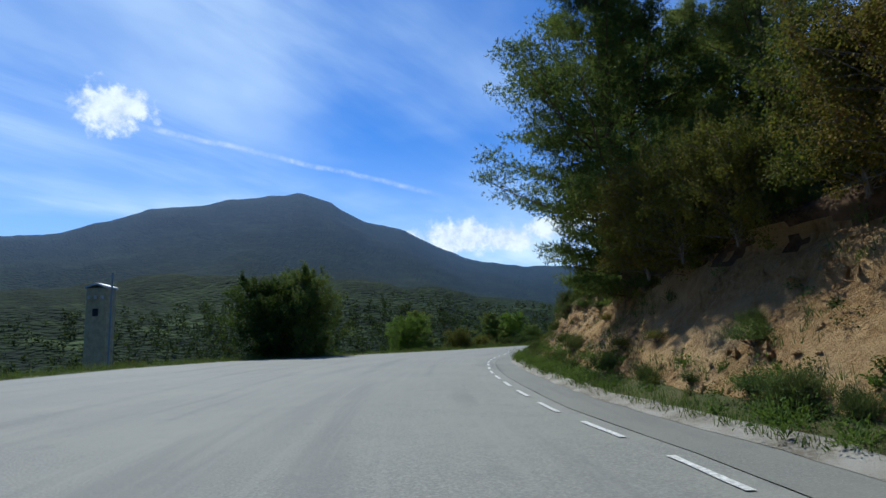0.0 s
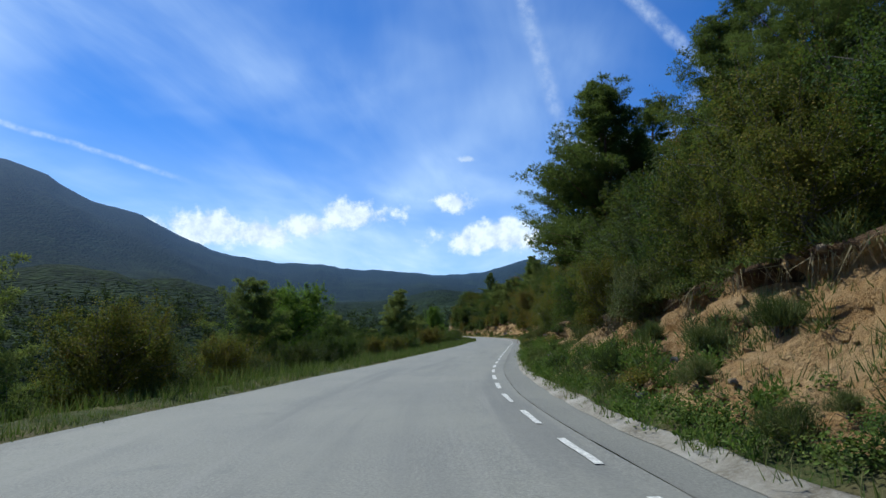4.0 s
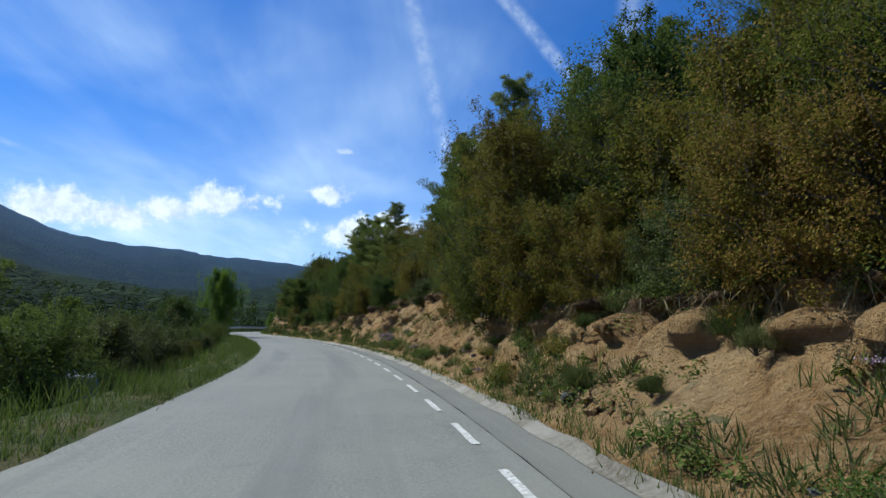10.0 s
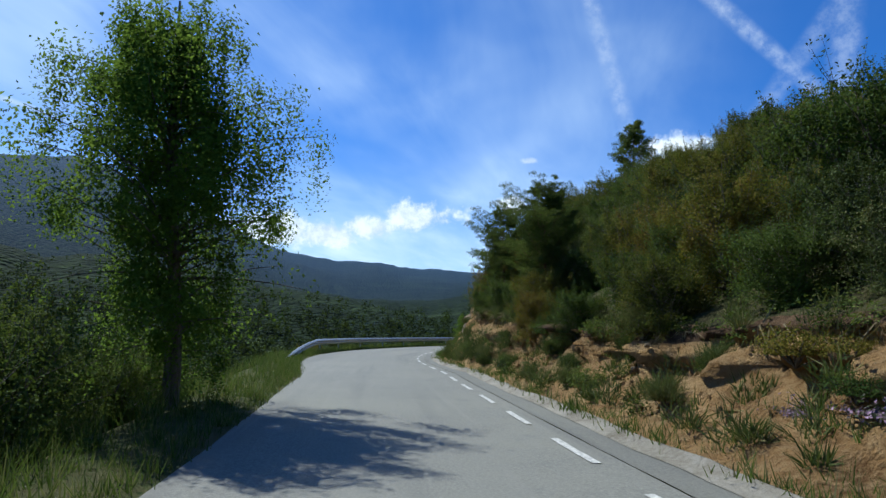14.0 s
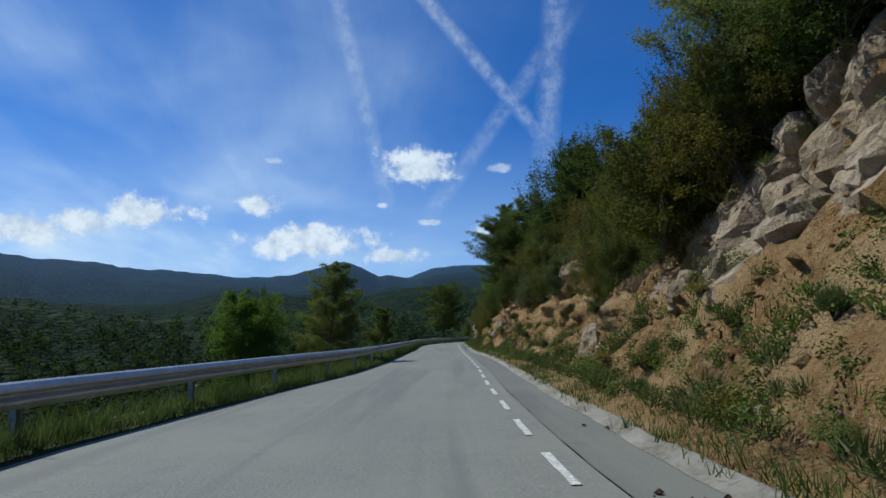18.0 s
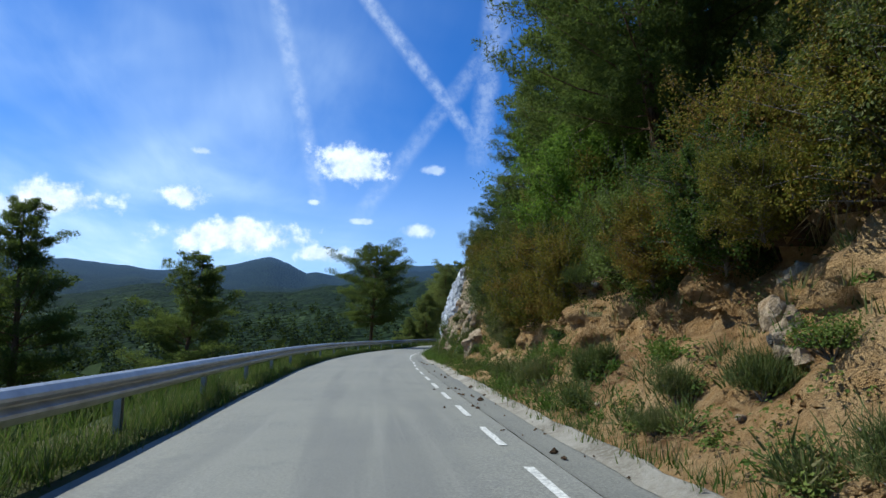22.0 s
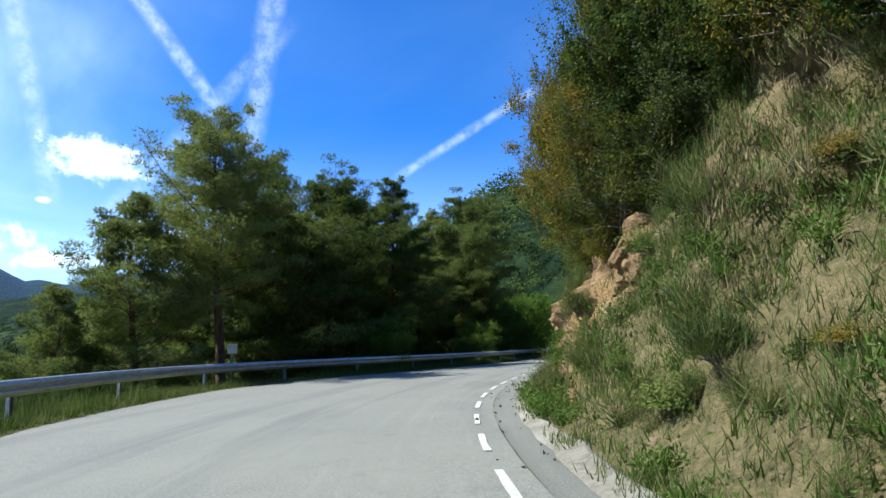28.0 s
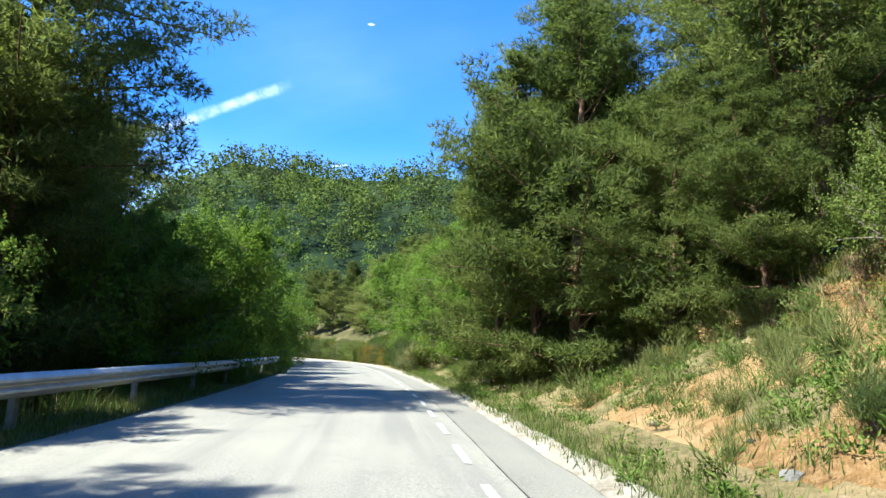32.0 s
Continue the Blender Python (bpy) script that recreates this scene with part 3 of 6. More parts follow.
# ---- mesh helpers ----
def mesh_of(name, verts, faces, mats, smooth=False, slots=None):
    """A mesh from an array of places and a list of arrays of faces (each with one number of corners)."""
    me = bpy.data.meshes.new(name)
    verts = np.ascontiguousarray(verts, dtype=np.float32)
    if not isinstance(faces, (list, tuple)):
        faces = [faces]
    faces = [np.ascontiguousarray(f, dtype=np.int32) for f in faces if len(f)]
    total = sum(len(f) for f in faces)
    me.vertices.add(len(verts))
    me.vertices.foreach_set("co", verts.ravel())
    me.loops.add(sum(f.size for f in faces))
    me.loops.foreach_set("vertex_index", np.concatenate([f.ravel() for f in faces]))
    me.polygons.add(total)
    sizes = np.concatenate([np.full(len(f), f.shape[1]) for f in faces])
    me.polygons.foreach_set("loop_start", np.concatenate([[0], np.cumsum(sizes)[:-1]]).astype(np.int32))
    if slots is not None:
        me.polygons.foreach_set("material_index", np.asarray(slots, dtype=np.int32))
    me.polygons.foreach_set("use_smooth", np.full(total, bool(smooth)))
    for m in mats:
        me.materials.append(m)
    me.update(calc_edges=True)
    return me


def child(name, me, parent, label=""):
    ob = new(name, me)
    ob.parent = parent
    return tagged(ob, label)


def grid_faces(rows, cols):
    i = (np.arange(rows - 1)[:, None] * cols + np.arange(cols - 1)[None]).ravel()
    return np.stack([i, i + cols, i + cols + 1, i + 1], -1)


def tube(path, radii, sides=6, phase=0.0):
    """Places and faces of a tapered tube along a path."""
    path = np.asarray(path, float)
    t = np.gradient(path, axis=0)
    t /= np.linalg.norm(t, axis=1)[:, None] + 1e-9
    ref = np.where(np.abs(t[:, 2:]) > 0.9, [[1.0, 0, 0]], [[0, 0, 1.0]])
    a = np.cross(t, ref)
    a /= np.linalg.norm(a, axis=1)[:, None] + 1e-9
    b = np.cross(t, a)
    ang = np.linspace(0, 2 * math.pi, sides, endpoint=False) + phase
    r = np.asarray(radii, float)[:, None, None]
    v = path[:, None] + r * (np.cos(ang)[None, :, None] * a[:, None] + np.sin(ang)[None, :, None] * b[:, None])
    n = len(path)
    i = np.arange(n - 1)[:, None] * sides
    k = np.arange(sides)[None]
    f = np.stack([i + k, i + (k + 1) % sides, i + sides + (k + 1) % sides, i + sides + k], -1).reshape(-1, 4)
    return v.reshape(-1, 3), f


class Pile:
    """Collects places and faces of many small pieces into one mesh."""

    def __init__(self):
        self.v, self.f, self.n = [], {}, 0

    def add(self, v, f):
        f = np.asarray(f)
        self.v.append(np.asarray(v, float).reshape(-1, 3))
        self.f.setdefault(f.shape[1], []).append(f + self.n)
        self.n += len(self.v[-1])

    def mesh(self, name, mat, smooth=False):
        return mesh_of(name, np.vstack(self.v), [np.vstack(x) for x in self.f.values()], [mat], smooth)


def unit(v):
    return v / (np.linalg.norm(v, axis=-1, keepdims=True) + 1e-9)


def quads(rng, c, out, length, width, droop=0.0, face=True):
    """Leaf blades: diamonds at the places c that face outwards, or point outwards if face is off."""
    n = len(c)
    if face:
        up = unit(out + rng.normal(0, 0.42, (n, 3)))
        a = rng.normal(0, 1, (n, 3)) - np.array([0, 0, droop])
        a = unit(a - up * (a * up).sum(1, keepdims=True))
        b = np.cross(up, a)
    else:
        a = unit(out + rng.normal(0, 0.55, (n, 3)) - np.array([0, 0, droop]))
        b = unit(np.cross(a, rng.normal(0, 1, (n, 3))))
    l = (length * rng.uniform(0.7, 1.3, n))[:, None]
    w = (width * rng.uniform(0.7, 1.3, n))[:, None]
    fold = np.cross(a, b) * w * (0.2 if face else 0.35)
    v = np.stack([c, c + a * l * 0.5 + b * w * 0.5 + fold, c + a * l, c + a * l * 0.5 - b * w * 0.5 + fold], 1)
    return v.reshape(-1, 3), np.arange(4 * n).reshape(-1, 4)


def spikes(rng, c, out, length, width, spread=0.5):
    """Needles and stalks: narrow triangles at the places c that point along out."""
    n = len(c)
    a = unit(out + rng.normal(0, spread, (n, 3)))
    b = unit(np.cross(a, rng.normal(0, 1, (n, 3))))
    l = (length * rng.uniform(0.7, 1.3, n))[:, None]
    w = (width * rng.uniform(0.7, 1.3, n))[:, None]
    v = np.stack([c - b * w * 0.5, c + b * w * 0.5, c + a * l], 1)
    return v.reshape(-1, 3), np.arange(3 * n).reshape(-1, 3)


# ---- ground: the sheet beside the road ----
def bank_shape(s, u):
    """Distance and height on the cut bank at the share u of its height: a slope of fallen earth with a steep scarp above."""
    s, u = np.asarray(s, float), np.asarray(u, float)
    f, t, h = bank_foot(s), bank_top(s), bank_height(s)
    part = np.where(u < 0.5, 1.3 * u, 0.65 + 0.35 * (np.maximum(u - 0.5, 0) / 0.5) ** 1.3)
    return f + (t - f) * part, 0.22 + h * u


def rocky(s):
    out = 0
    for a, b, w in ((189, 222, 1.0), (281, 301, 1.0), (324, 337, 1.0)):
        out = out + w * np.clip((s - a) / 3, 0, 1) * np.clip((b - s) / 3, 0, 1)
    return out


def bank_relief(s, u):
    """How far the bank stands out towards the road."""
    s, u = np.broadcast_arrays(np.asarray(s, float), np.asarray(u, float))
    h = bank_height(s)
    z = u * h
    env = np.sin(math.pi * np.minimum(u, 0.93)) ** 0.6
    lump = fbm(s * 0.5, z * 0.55, 5, 4) * 0.8 + fbm(s * 2.1, z * 1.8, 8, 3) * 0.5 + fbm(s * 6, z * 5, 3, 3) * 0.22
    rill = 0.6 * (0.45 - np.abs(fbm(s * 1.15 + 0.3 * z, z * 0.22, 11, 3)) * 2.0) * np.clip((u - 0.35) * 3, 0, 1)
    calm = np.clip((s - 20) / 30, 0.45, 1) * (1 + 0.12 * np.clip((s - 218) / 8, 0, 1) * np.clip((266 - s) / 8, 0, 1))
    lump, rill = lump * calm, rill * calm
    raw = np.clip((u - 0.3) * 4, 0, 1) * np.clip((s - 58) / 10, 0, 1)
    rill = rill + raw * (0.16 - 0.5 * np.abs(fbm(s * 2.6 + 0.4 * z, z * 0.5, 23, 3)) + 0.2 * fbm(s * 7, z * 6, 27, 2))
    k = rocky(s)
    block = np.zeros(s.shape)
    on = k.ravel() > 0
    if on.any():
        p = np.stack([s.ravel()[on] * 0.9 + 0.35 * z.ravel()[on], z.ravel()[on] * 0.8 - 0.3 * s.ravel()[on], 0 * z.ravel()[on]], -1)
        flat = np.zeros(s.size)
        flat[on] = 0.7 * facets(p, 0.7, 1) + 0.6 * facets(p, 1.5, 2) + 0.35 * facets(p, 2.9, 4) + 0.25 * fbm(p[:, 0] * 3, p[:, 1] * 3, 4, 3) - 0.5
        block = flat.reshape(s.shape)
        block = np.where(s > 320, 0.45 * block + 1.3 * lump + 0.35 * fbm(s * 1.3, z * 0.5, 15, 4), block)
    k = np.where(s > 320, k * np.clip((u - 0.04) / 0.3, 0, 1), k)
    talus = np.clip((0.5 - u) / 0.15, 0, 1) * ((s > 186) & (s < 224))
    k = k * (1 - 0.8 * talus)
    lip = 0.42 * np.exp(-((u - 0.92) / 0.07) ** 2) * (0.55 + fbm(s * 0.7, 2.0, 4)) * (1 - k)
    lip = lip - 0.4 * np.exp(-((u - 0.78) / 0.09) ** 2) * (0.4 + fbm(s * 0.9, 5.0, 4)) * (1 - k)
    spur = np.clip((s - 325) / 2, 0, 1) * np.clip((336 - s) / 2, 0, 1)
    lip = lip + spur * (0.7 * np.exp(-((u - 0.92) / 0.08) ** 2) - 0.75 * np.exp(-((u - 0.62) / 0.16) ** 2) * (0.7 + 1.2 * fbm(s * 0.8, u * 2, 9)))
    return env * ((1 - k) * (lump + rill) + k * block) + lip


def build_ground():
    s = np.concatenate([np.arange(-40, -4, 1.0), np.arange(-4, 385, 0.18), np.arange(385, S_END, 2.0)])
    n = len(s)
    f, t, h, r, l = bank_foot(s), bank_top(s), bank_height(s), right_edge(s), left_edge(s)
    cols, zone = [], []
    for e in (45, 36, 28, 22, 17, 13, 10, 7.5, 5.5, 4.0, 2.8, 1.8):
        d = l - 1.4 - e
        z = side_height(s, d) + 0.35 * fbm(s * 0.25, d * 0.25, 3) * min(1, e / 4)
        cols.append((d, z))
        zone.append(1 if e > 3 else 0)
    for e, z in ((1.4, -0.02), (0.8, 0.05), (0.35, 0.04), (0.0, 0.012), (-0.6, -0.06)):
        cols.append((l - e, z + 0.05 * fbm(s * 1.2, e * 3, 1) * (e > 0)))
        zone.append(0)
    cols.append((r - 0.4, np.full(n, -0.06)))
    zone.append(0)
    cols.append((r + 0.1, np.full(n, -0.03)))
    zone.append(0)
    w = verge_width(s)
    for k in (0.3, 0.6, 1.0):
        cols.append((r + 0.2 + (w + 0.05) * k, 0.03 + 0.19 * k * k + 0.05 * fbm(s * 1.5, k * 4, 7)))
        zone.append(0)
    steps = np.linspace(0, 1, 31)[1:]
    for u in steps:
        d0, z0 = bank_shape(s, u)
        cols.append((d0 - bank_relief(s, u + 0 * s), z0 + 0.12 * fbm(s * 1.1, u * 3, 2)))
        zone.append(2)
    for e in (0.6, 1.6, 3, 5, 8, 12, 17, 23, 30):
        d = t + e
        cols.append((d, side_height(s, d) + 0.1 + 0.4 * fbm(s * 0.3, d * 0.3, 6)))
        zone.append(1)
    v = np.stack([at_road(s, d, np.broadcast_to(z, s.shape)) for d, z in cols], 1).reshape(-1, 3)
    m = len(cols)
    slots = np.array([zone[j + 1] if zone[j + 1] > 1 else (zone[j] if zone[j] < 2 else 1) for j in range(m - 1)])
    slots = np.broadcast_to(slots, (n - 1, m - 1)).copy()
    sm = (s[:-1] + s[1:]) / 2
    face = slots >= 2
    share = np.zeros(m - 1)
    share[-10 - len(steps) + 1:-9] = steps[-len(share[-10 - len(steps) + 1:-9]):]
    slots[face & (share[None] + 0.16 * fbm(sm[:, None] * 1.6, share[None] * 9, 3, 3) > 0.86)] = 3
    bare = (sm > 58) & (sm < 300)
    slots[np.ix_(bare, [18, 19, 20])] = 2
    slots[np.ix_(sm >= 300, [18, 19, 20])] = 5
    edge = fbm(sm[:, None] * 0.9, share[None] * 5, 6, 4)
    low = (sm[:, None] > 186) & (sm[:, None] < 224) & (share[None] + 0.5 * edge < 0.48)
    slots[face & (rocky(sm)[:, None] + 0.9 * edge > 0.6) & ~low] = 4
    slots[(slots == 4) & (sm[:, None] > 320)] = 6
    green = np.clip((sm - 298) / 5, 0, 1) * np.clip((330 - sm) / 6, 0, 1) + np.clip((sm - 335) / 4, 0, 1) - 0.55 * np.clip((sm - 351) / 2, 0, 1) * np.clip((366 - sm) / 4, 0, 1)
    slots[face & (green[:, None] + 0.9 * edge > 0.55)] = 5
    ob = new("ground", mesh_of("ground", v, grid_faces(n, m)[:, ::-1], [M["verge"], M["floor"], M["soil"], M["topsoil"], M["granite"], M["grassy"], M["ochre_rock"]], True, slots.ravel()))
    ob.data.polygons.foreach_set("use_smooth", ~np.isin(slots.ravel(), (4, 6)))
    tagged(ob, "tan clay bank, grassy verges and wooded slopes beside the road", "ground", kind="structure")


build_ground()

ridge_far = table([(-200, 9), (-120, 10), (-60, 10), (-40, 8), (-25, 6.2), (-19, 6.2), (-13, 6.3), (-9, 6.1), (-6.5, 5.3), (-5, 5.5), (-3.5, 5.2), (-2, 5.9), (-0.5, 6.4),
                   (2, 5.9), (5, 5.4), (9.3, 5.3), (13, 5.5), (16, 5.6), (19, 6.0), (21, 6.1), (24, 6.3), (26.4, 6.6), (30, 7.3), (33, 8.6), (36, 10.0), (38, 10.5), (40, 10.7), (43, 12.4), (46, 13.3),
                   (49, 13.0), (53, 12.2), (59, 11.3), (62.6, 10), (67.3, 8.5), (80, 7.5), (100, 9), (130, 8), (160, 9)])
ridge_mid = table([(-200, 5), (-60, 5), (-30, 4.6), (-19, 4.9), (-13, 4.9), (-6, 4.3), (2, 4.2), (9, 4.4), (16, 3.4), (22, 3.6), (28, 4.4), (36, 5.5), (46, 6.5), (60, 6),
                   (80, 4), (160, 5)])


def far_height(x, y):
    s, d = to_road(x, y)
    z = side_height(s, d)
    dx, dy = x + 25.0, y - 180.0
    r = np.hypot(dx, dy)
    az = np.degrees(np.arctan2(-dx, dy))
    left = 1 / (1 + np.exp(-(-d - 20) / 30))
    rough = fbm(x / 420, y / 420, 3, 5)

    def smooth(a, b):
        u = np.clip((r - a) / (b - a), 0, 1)
        return u * u * (3 - 2 * u)

    floor = -34 - 10 * smooth(150, 500)
    mid = np.tan(np.radians(ridge_mid(az) * (1 + 0.22 * fbm(az / 7, 1.5, 2, 4)))) * 1400
    far = np.tan(np.radians(ridge_far(az) + 0.25 * fbm(az / 2.2, 0.5, 9, 4))) * 3600
    hills = floor + (mid - floor + 60 * rough) * smooth(330, 1400)
    hills = np.where(r > 1400, mid + (far - mid) * smooth(1500, 3600) + 60 * rough * (1 - smooth(2600, 3600)) * smooth(1400, 1700), hills)
    hills = np.where(r > 3600, far * (1 - 0.5 * smooth(3600, 4900)), hills)
    w = np.clip((np.abs(d) - 60) / 240, 0, 1)
    keep = np.where(d > 0, np.clip((d - 330) / 500, 0, 1), w)
    z = z * (1 - keep) + hills * keep
    # the wooded hill that closes the view beyond the last bend
    hx, hy = x - 6.0, y - 327.0
    hr, ha = np.hypot(hx, hy), np.degrees(np.arctan2(-hx, hy))
    turn = np.clip((-ha - 22) / 22, 0, 1) * np.clip((150 + ha) / 40, 0, 1)
    rise = np.clip((hr - 95) / 250, 0, 1)
    top = 106 * (rise ** 0.9) * turn * (1 + 0.1 * fbm(ha / 9, 2.0, 4, 3)) - 2
    z = np.where((hr > 95) & (hr < 700) & (ha < -20), np.maximum(z, top), z)
    sink = np.where(d > 0, np.clip((42 - d) / 12, 0, 1) * 14, np.clip((40 + d) / 10, 0, 1) * 3.0)
    return z - sink + np.clip(np.abs(d) / 60, 0, 1) * 3.0 * fbm(x / 30, y / 30, 5, 3)


def build_far_ground():
    az = np.radians(np.concatenate([np.arange(-30, 80, 0.4), np.arange(80, 330, 2.0)]))
    r = np.concatenate([[0.5], 14 * 1.072 ** np.arange(85)])
    r = r[r < 4900]
    a, b = np.meshgrid(az, r, indexing="ij")
    x, y = -25 - np.sin(a) * b, 180 + np.cos(a) * b
    z = far_height(x.ravel(), y.ravel())
    v = np.stack([x.ravel(), y.ravel(), z], -1)
    n, m = a.shape
    f = grid_faces(n, m)
    wrap = np.arange(m - 1)
    f = np.vstack([f, np.stack([(n - 1) * m + wrap, wrap, wrap + 1, (n - 1) * m + wrap + 1], -1)])
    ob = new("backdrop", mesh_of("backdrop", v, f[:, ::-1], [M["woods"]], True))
    tagged(ob, "wooded valley and mountain ridges tinted by a painted blue haze", "mountains", kind="structure")


build_far_ground()


# ---- the road ----
def ribbon(name, s, offsets, mat, label, category, close=0.0):
    """A strip along the road; offsets are pairs of distance and height, each a number or an array along s."""
    v = np.stack([at_road(s, d, np.broadcast_to(z, s.shape)) for d, z in offsets], 1).reshape(-1, 3)
    ob = new(name, mesh_of(name, v, grid_faces(len(s), len(offsets))[:, ::-1], [mat], True))
    across = np.stack([np.broadcast_to(d, s.shape) for d, _ in offsets], 1)
    lane = np.stack([across, np.broadcast_to(s[:, None] * 0.06, across.shape), 0 * across], -1)
    ob.data.attributes.new("lane", "FLOAT_VECTOR", "POINT").data.foreach_set("vector", np.ascontiguousarray(lane, dtype=np.float32).ravel())
    return tagged(ob, label, category, kind="structure")


def build_road():
    s = np.concatenate([np.arange(-40, 385, 0.5), np.arange(385, S_END, 2.0)])
    l, r, e = left_edge(s), right_edge(s), edge_line(s)
    ragged = 0.13 * fbm(s * 0.9, 0, 31, 4) + 0.05 * fbm(s * 5, 0, 8, 2)
    lane = [(l + ragged, 0.006)] + [(l + (e + 0.3 - l) * k, 0.012 + 0.02 * math.sin(math.pi * k)) for k in (0.1, 0.3, 0.5, 0.7, 0.9)] + [(e + 0.3, 0.012)]
    road = ribbon("road", s, lane, M["asphalt"], "worn grey asphalt mountain road with a dashed edge line", "road")
    sh = ribbon("road_shoulder", s, [(e + 0.3 + 0.02 * fbm(s * 2, 0, 5, 2), 0.02), (e + 0.36, 0.004), (r - 0.2, 0.002), (r + 0.04, -0.01)],
                M["shoulder"], "darker asphalt shoulder between edge line and gutter", "road shoulder")
    wob = 0.07 * fbm(s * 1.3, 0, 77, 4)
    gw = gutter_width(s) * (1 + 0.5 * fbm(s * 0.5, 0, 12, 3))
    gut = ribbon("gutter", s, [(r - 0.03 + wob, 0.0), (r + 0.02 + wob, 0.02), (r + 0.4 * gw + wob, 0.035), (r + 0.8 * gw + wob * 2, 0.09), (r + gw + wob * 2, 0.085), (r + gw + 0.05 + wob * 2, -0.08)],
                 M["concrete"], "pale worn concrete gutter at the foot of the bank", "gutter")
    for k, a in enumerate(np.arange(-20, 400, 2.45)):
        b = a + 1.35
        if 288 < a < 320 or 343 < a < 352:
            b = a + 2.3
        q = np.linspace(a, b, 5)
        c = edge_line(q)
        w = 0.043
        rag = np.random.uniform(-0.008, 0.008, (2, 5))
        v = np.vstack([at_road(q, c - w + rag[0], 0.026 + 0 * q), at_road(q, c + w + rag[1], 0.026 + 0 * q)])
        i = np.arange(4)
        child("edge_dash", mesh_of("edge_dash", v, np.stack([i, i + 5, i + 6, i + 1], -1), [M["paint"]]), road)


build_road()


# ---- guardrail ----
def rail_offset(s):
    return left_edge(s) - 0.42 - 0.9 * np.exp(-((s - 334) / 9) ** 2)


def build_guardrail():
    rail = tagged(new("guardrail"), "galvanised steel guardrail on short posts at the valley side", "guardrail")
    prof = [(0.0, 0.0), (0.035, 0.02), (0.08, 0.075), (0.08, 0.105), (0.0, 0.15), (0.0, 0.165), (0.08, 0.21), (0.08, 0.24), (0.035, 0.295), (0.0, 0.315)]
    full = prof + [(a - 0.006, b) for a, b in reversed(prof)]
    for k, a in enumerate(np.arange(185.0, 384, 4.0)):
        q = np.linspace(a, a + 4.06, 9)
        low = np.clip((q - 185.0) / 9.0, 0, 1)
        z = 0.47 * low - 0.28 * (1 - low)
        d = rail_offset(q) - 0.25 * (1 - low) + (0.004 if k % 2 else 0.0)
        v = np.stack([at_road(q, d + u, z + w) for u, w in full], 1).reshape(-1, 3)
        m = len(full)
        f = grid_faces(9, m)
        i = np.arange(8) * m
        f = np.vstack([f, np.stack([i + m - 1, i + 2 * m - 1, i + m, i], -1)])
        child("rail_segment", mesh_of("rail_segment", v, f, [M["steel"]], False), rail)
        if a < 192:
            continue
        x, y, _ = at_road(a + 2.0, rail_offset(a + 2.0) - 0.09, 0.0)
        bm = bmesh.new()
        for w, dx in ((0.006, -0.05), (0.006, 0.05)):
            bmesh.ops.create_cube(bm, size=1, matrix=Matrix.Translation((dx, 0, 0.1)) @ Matrix.Diagonal((0.008, 0.08, 1.2, 1)))
        bmesh.ops.create_cube(bm, size=1, matrix=Matrix.Translation((0, -0.04, 0.1)) @ Matrix.Diagonal((0.1, 0.008, 1.2, 1)))
        bmesh.ops.create_cube(bm, size=1, matrix=Matrix.Translation((0, 0.045, 0.62)) @ Matrix.Diagonal((0.1, 0.09, 0.16, 1)))
        me = bpy.data.meshes.new("post")
        bm.to_mesh(me)
        bm.free()
        me.materials.append(M["post"])
        p = child("post", me, rail)
        tx, ty = np.interp(a + 2, LEN, TAN[:, 0]), np.interp(a + 2, LEN, TAN[:, 1])
        p.matrix_basis = Matrix.Translation((x, y, 0)) @ Matrix.Rotation(math.atan2(ty, tx) - math.pi / 1.0, 4, "Z")


build_guardrail()


# ---- plants ----
def limb(rng, a, way, length, r0, sides=4, bend=0.25, up=0.1):
    t = np.linspace(0, 1, 5)[:, None]
    side = rng.normal(0, bend, 3) * length
    p = a + way * length * t + side * (t ** 2) * 0.5 + np.array([0, 0, up * length]) * t ** 2
    return p, tube(p, r0 * (1 - 0.8 * t[:, 0]), sides)


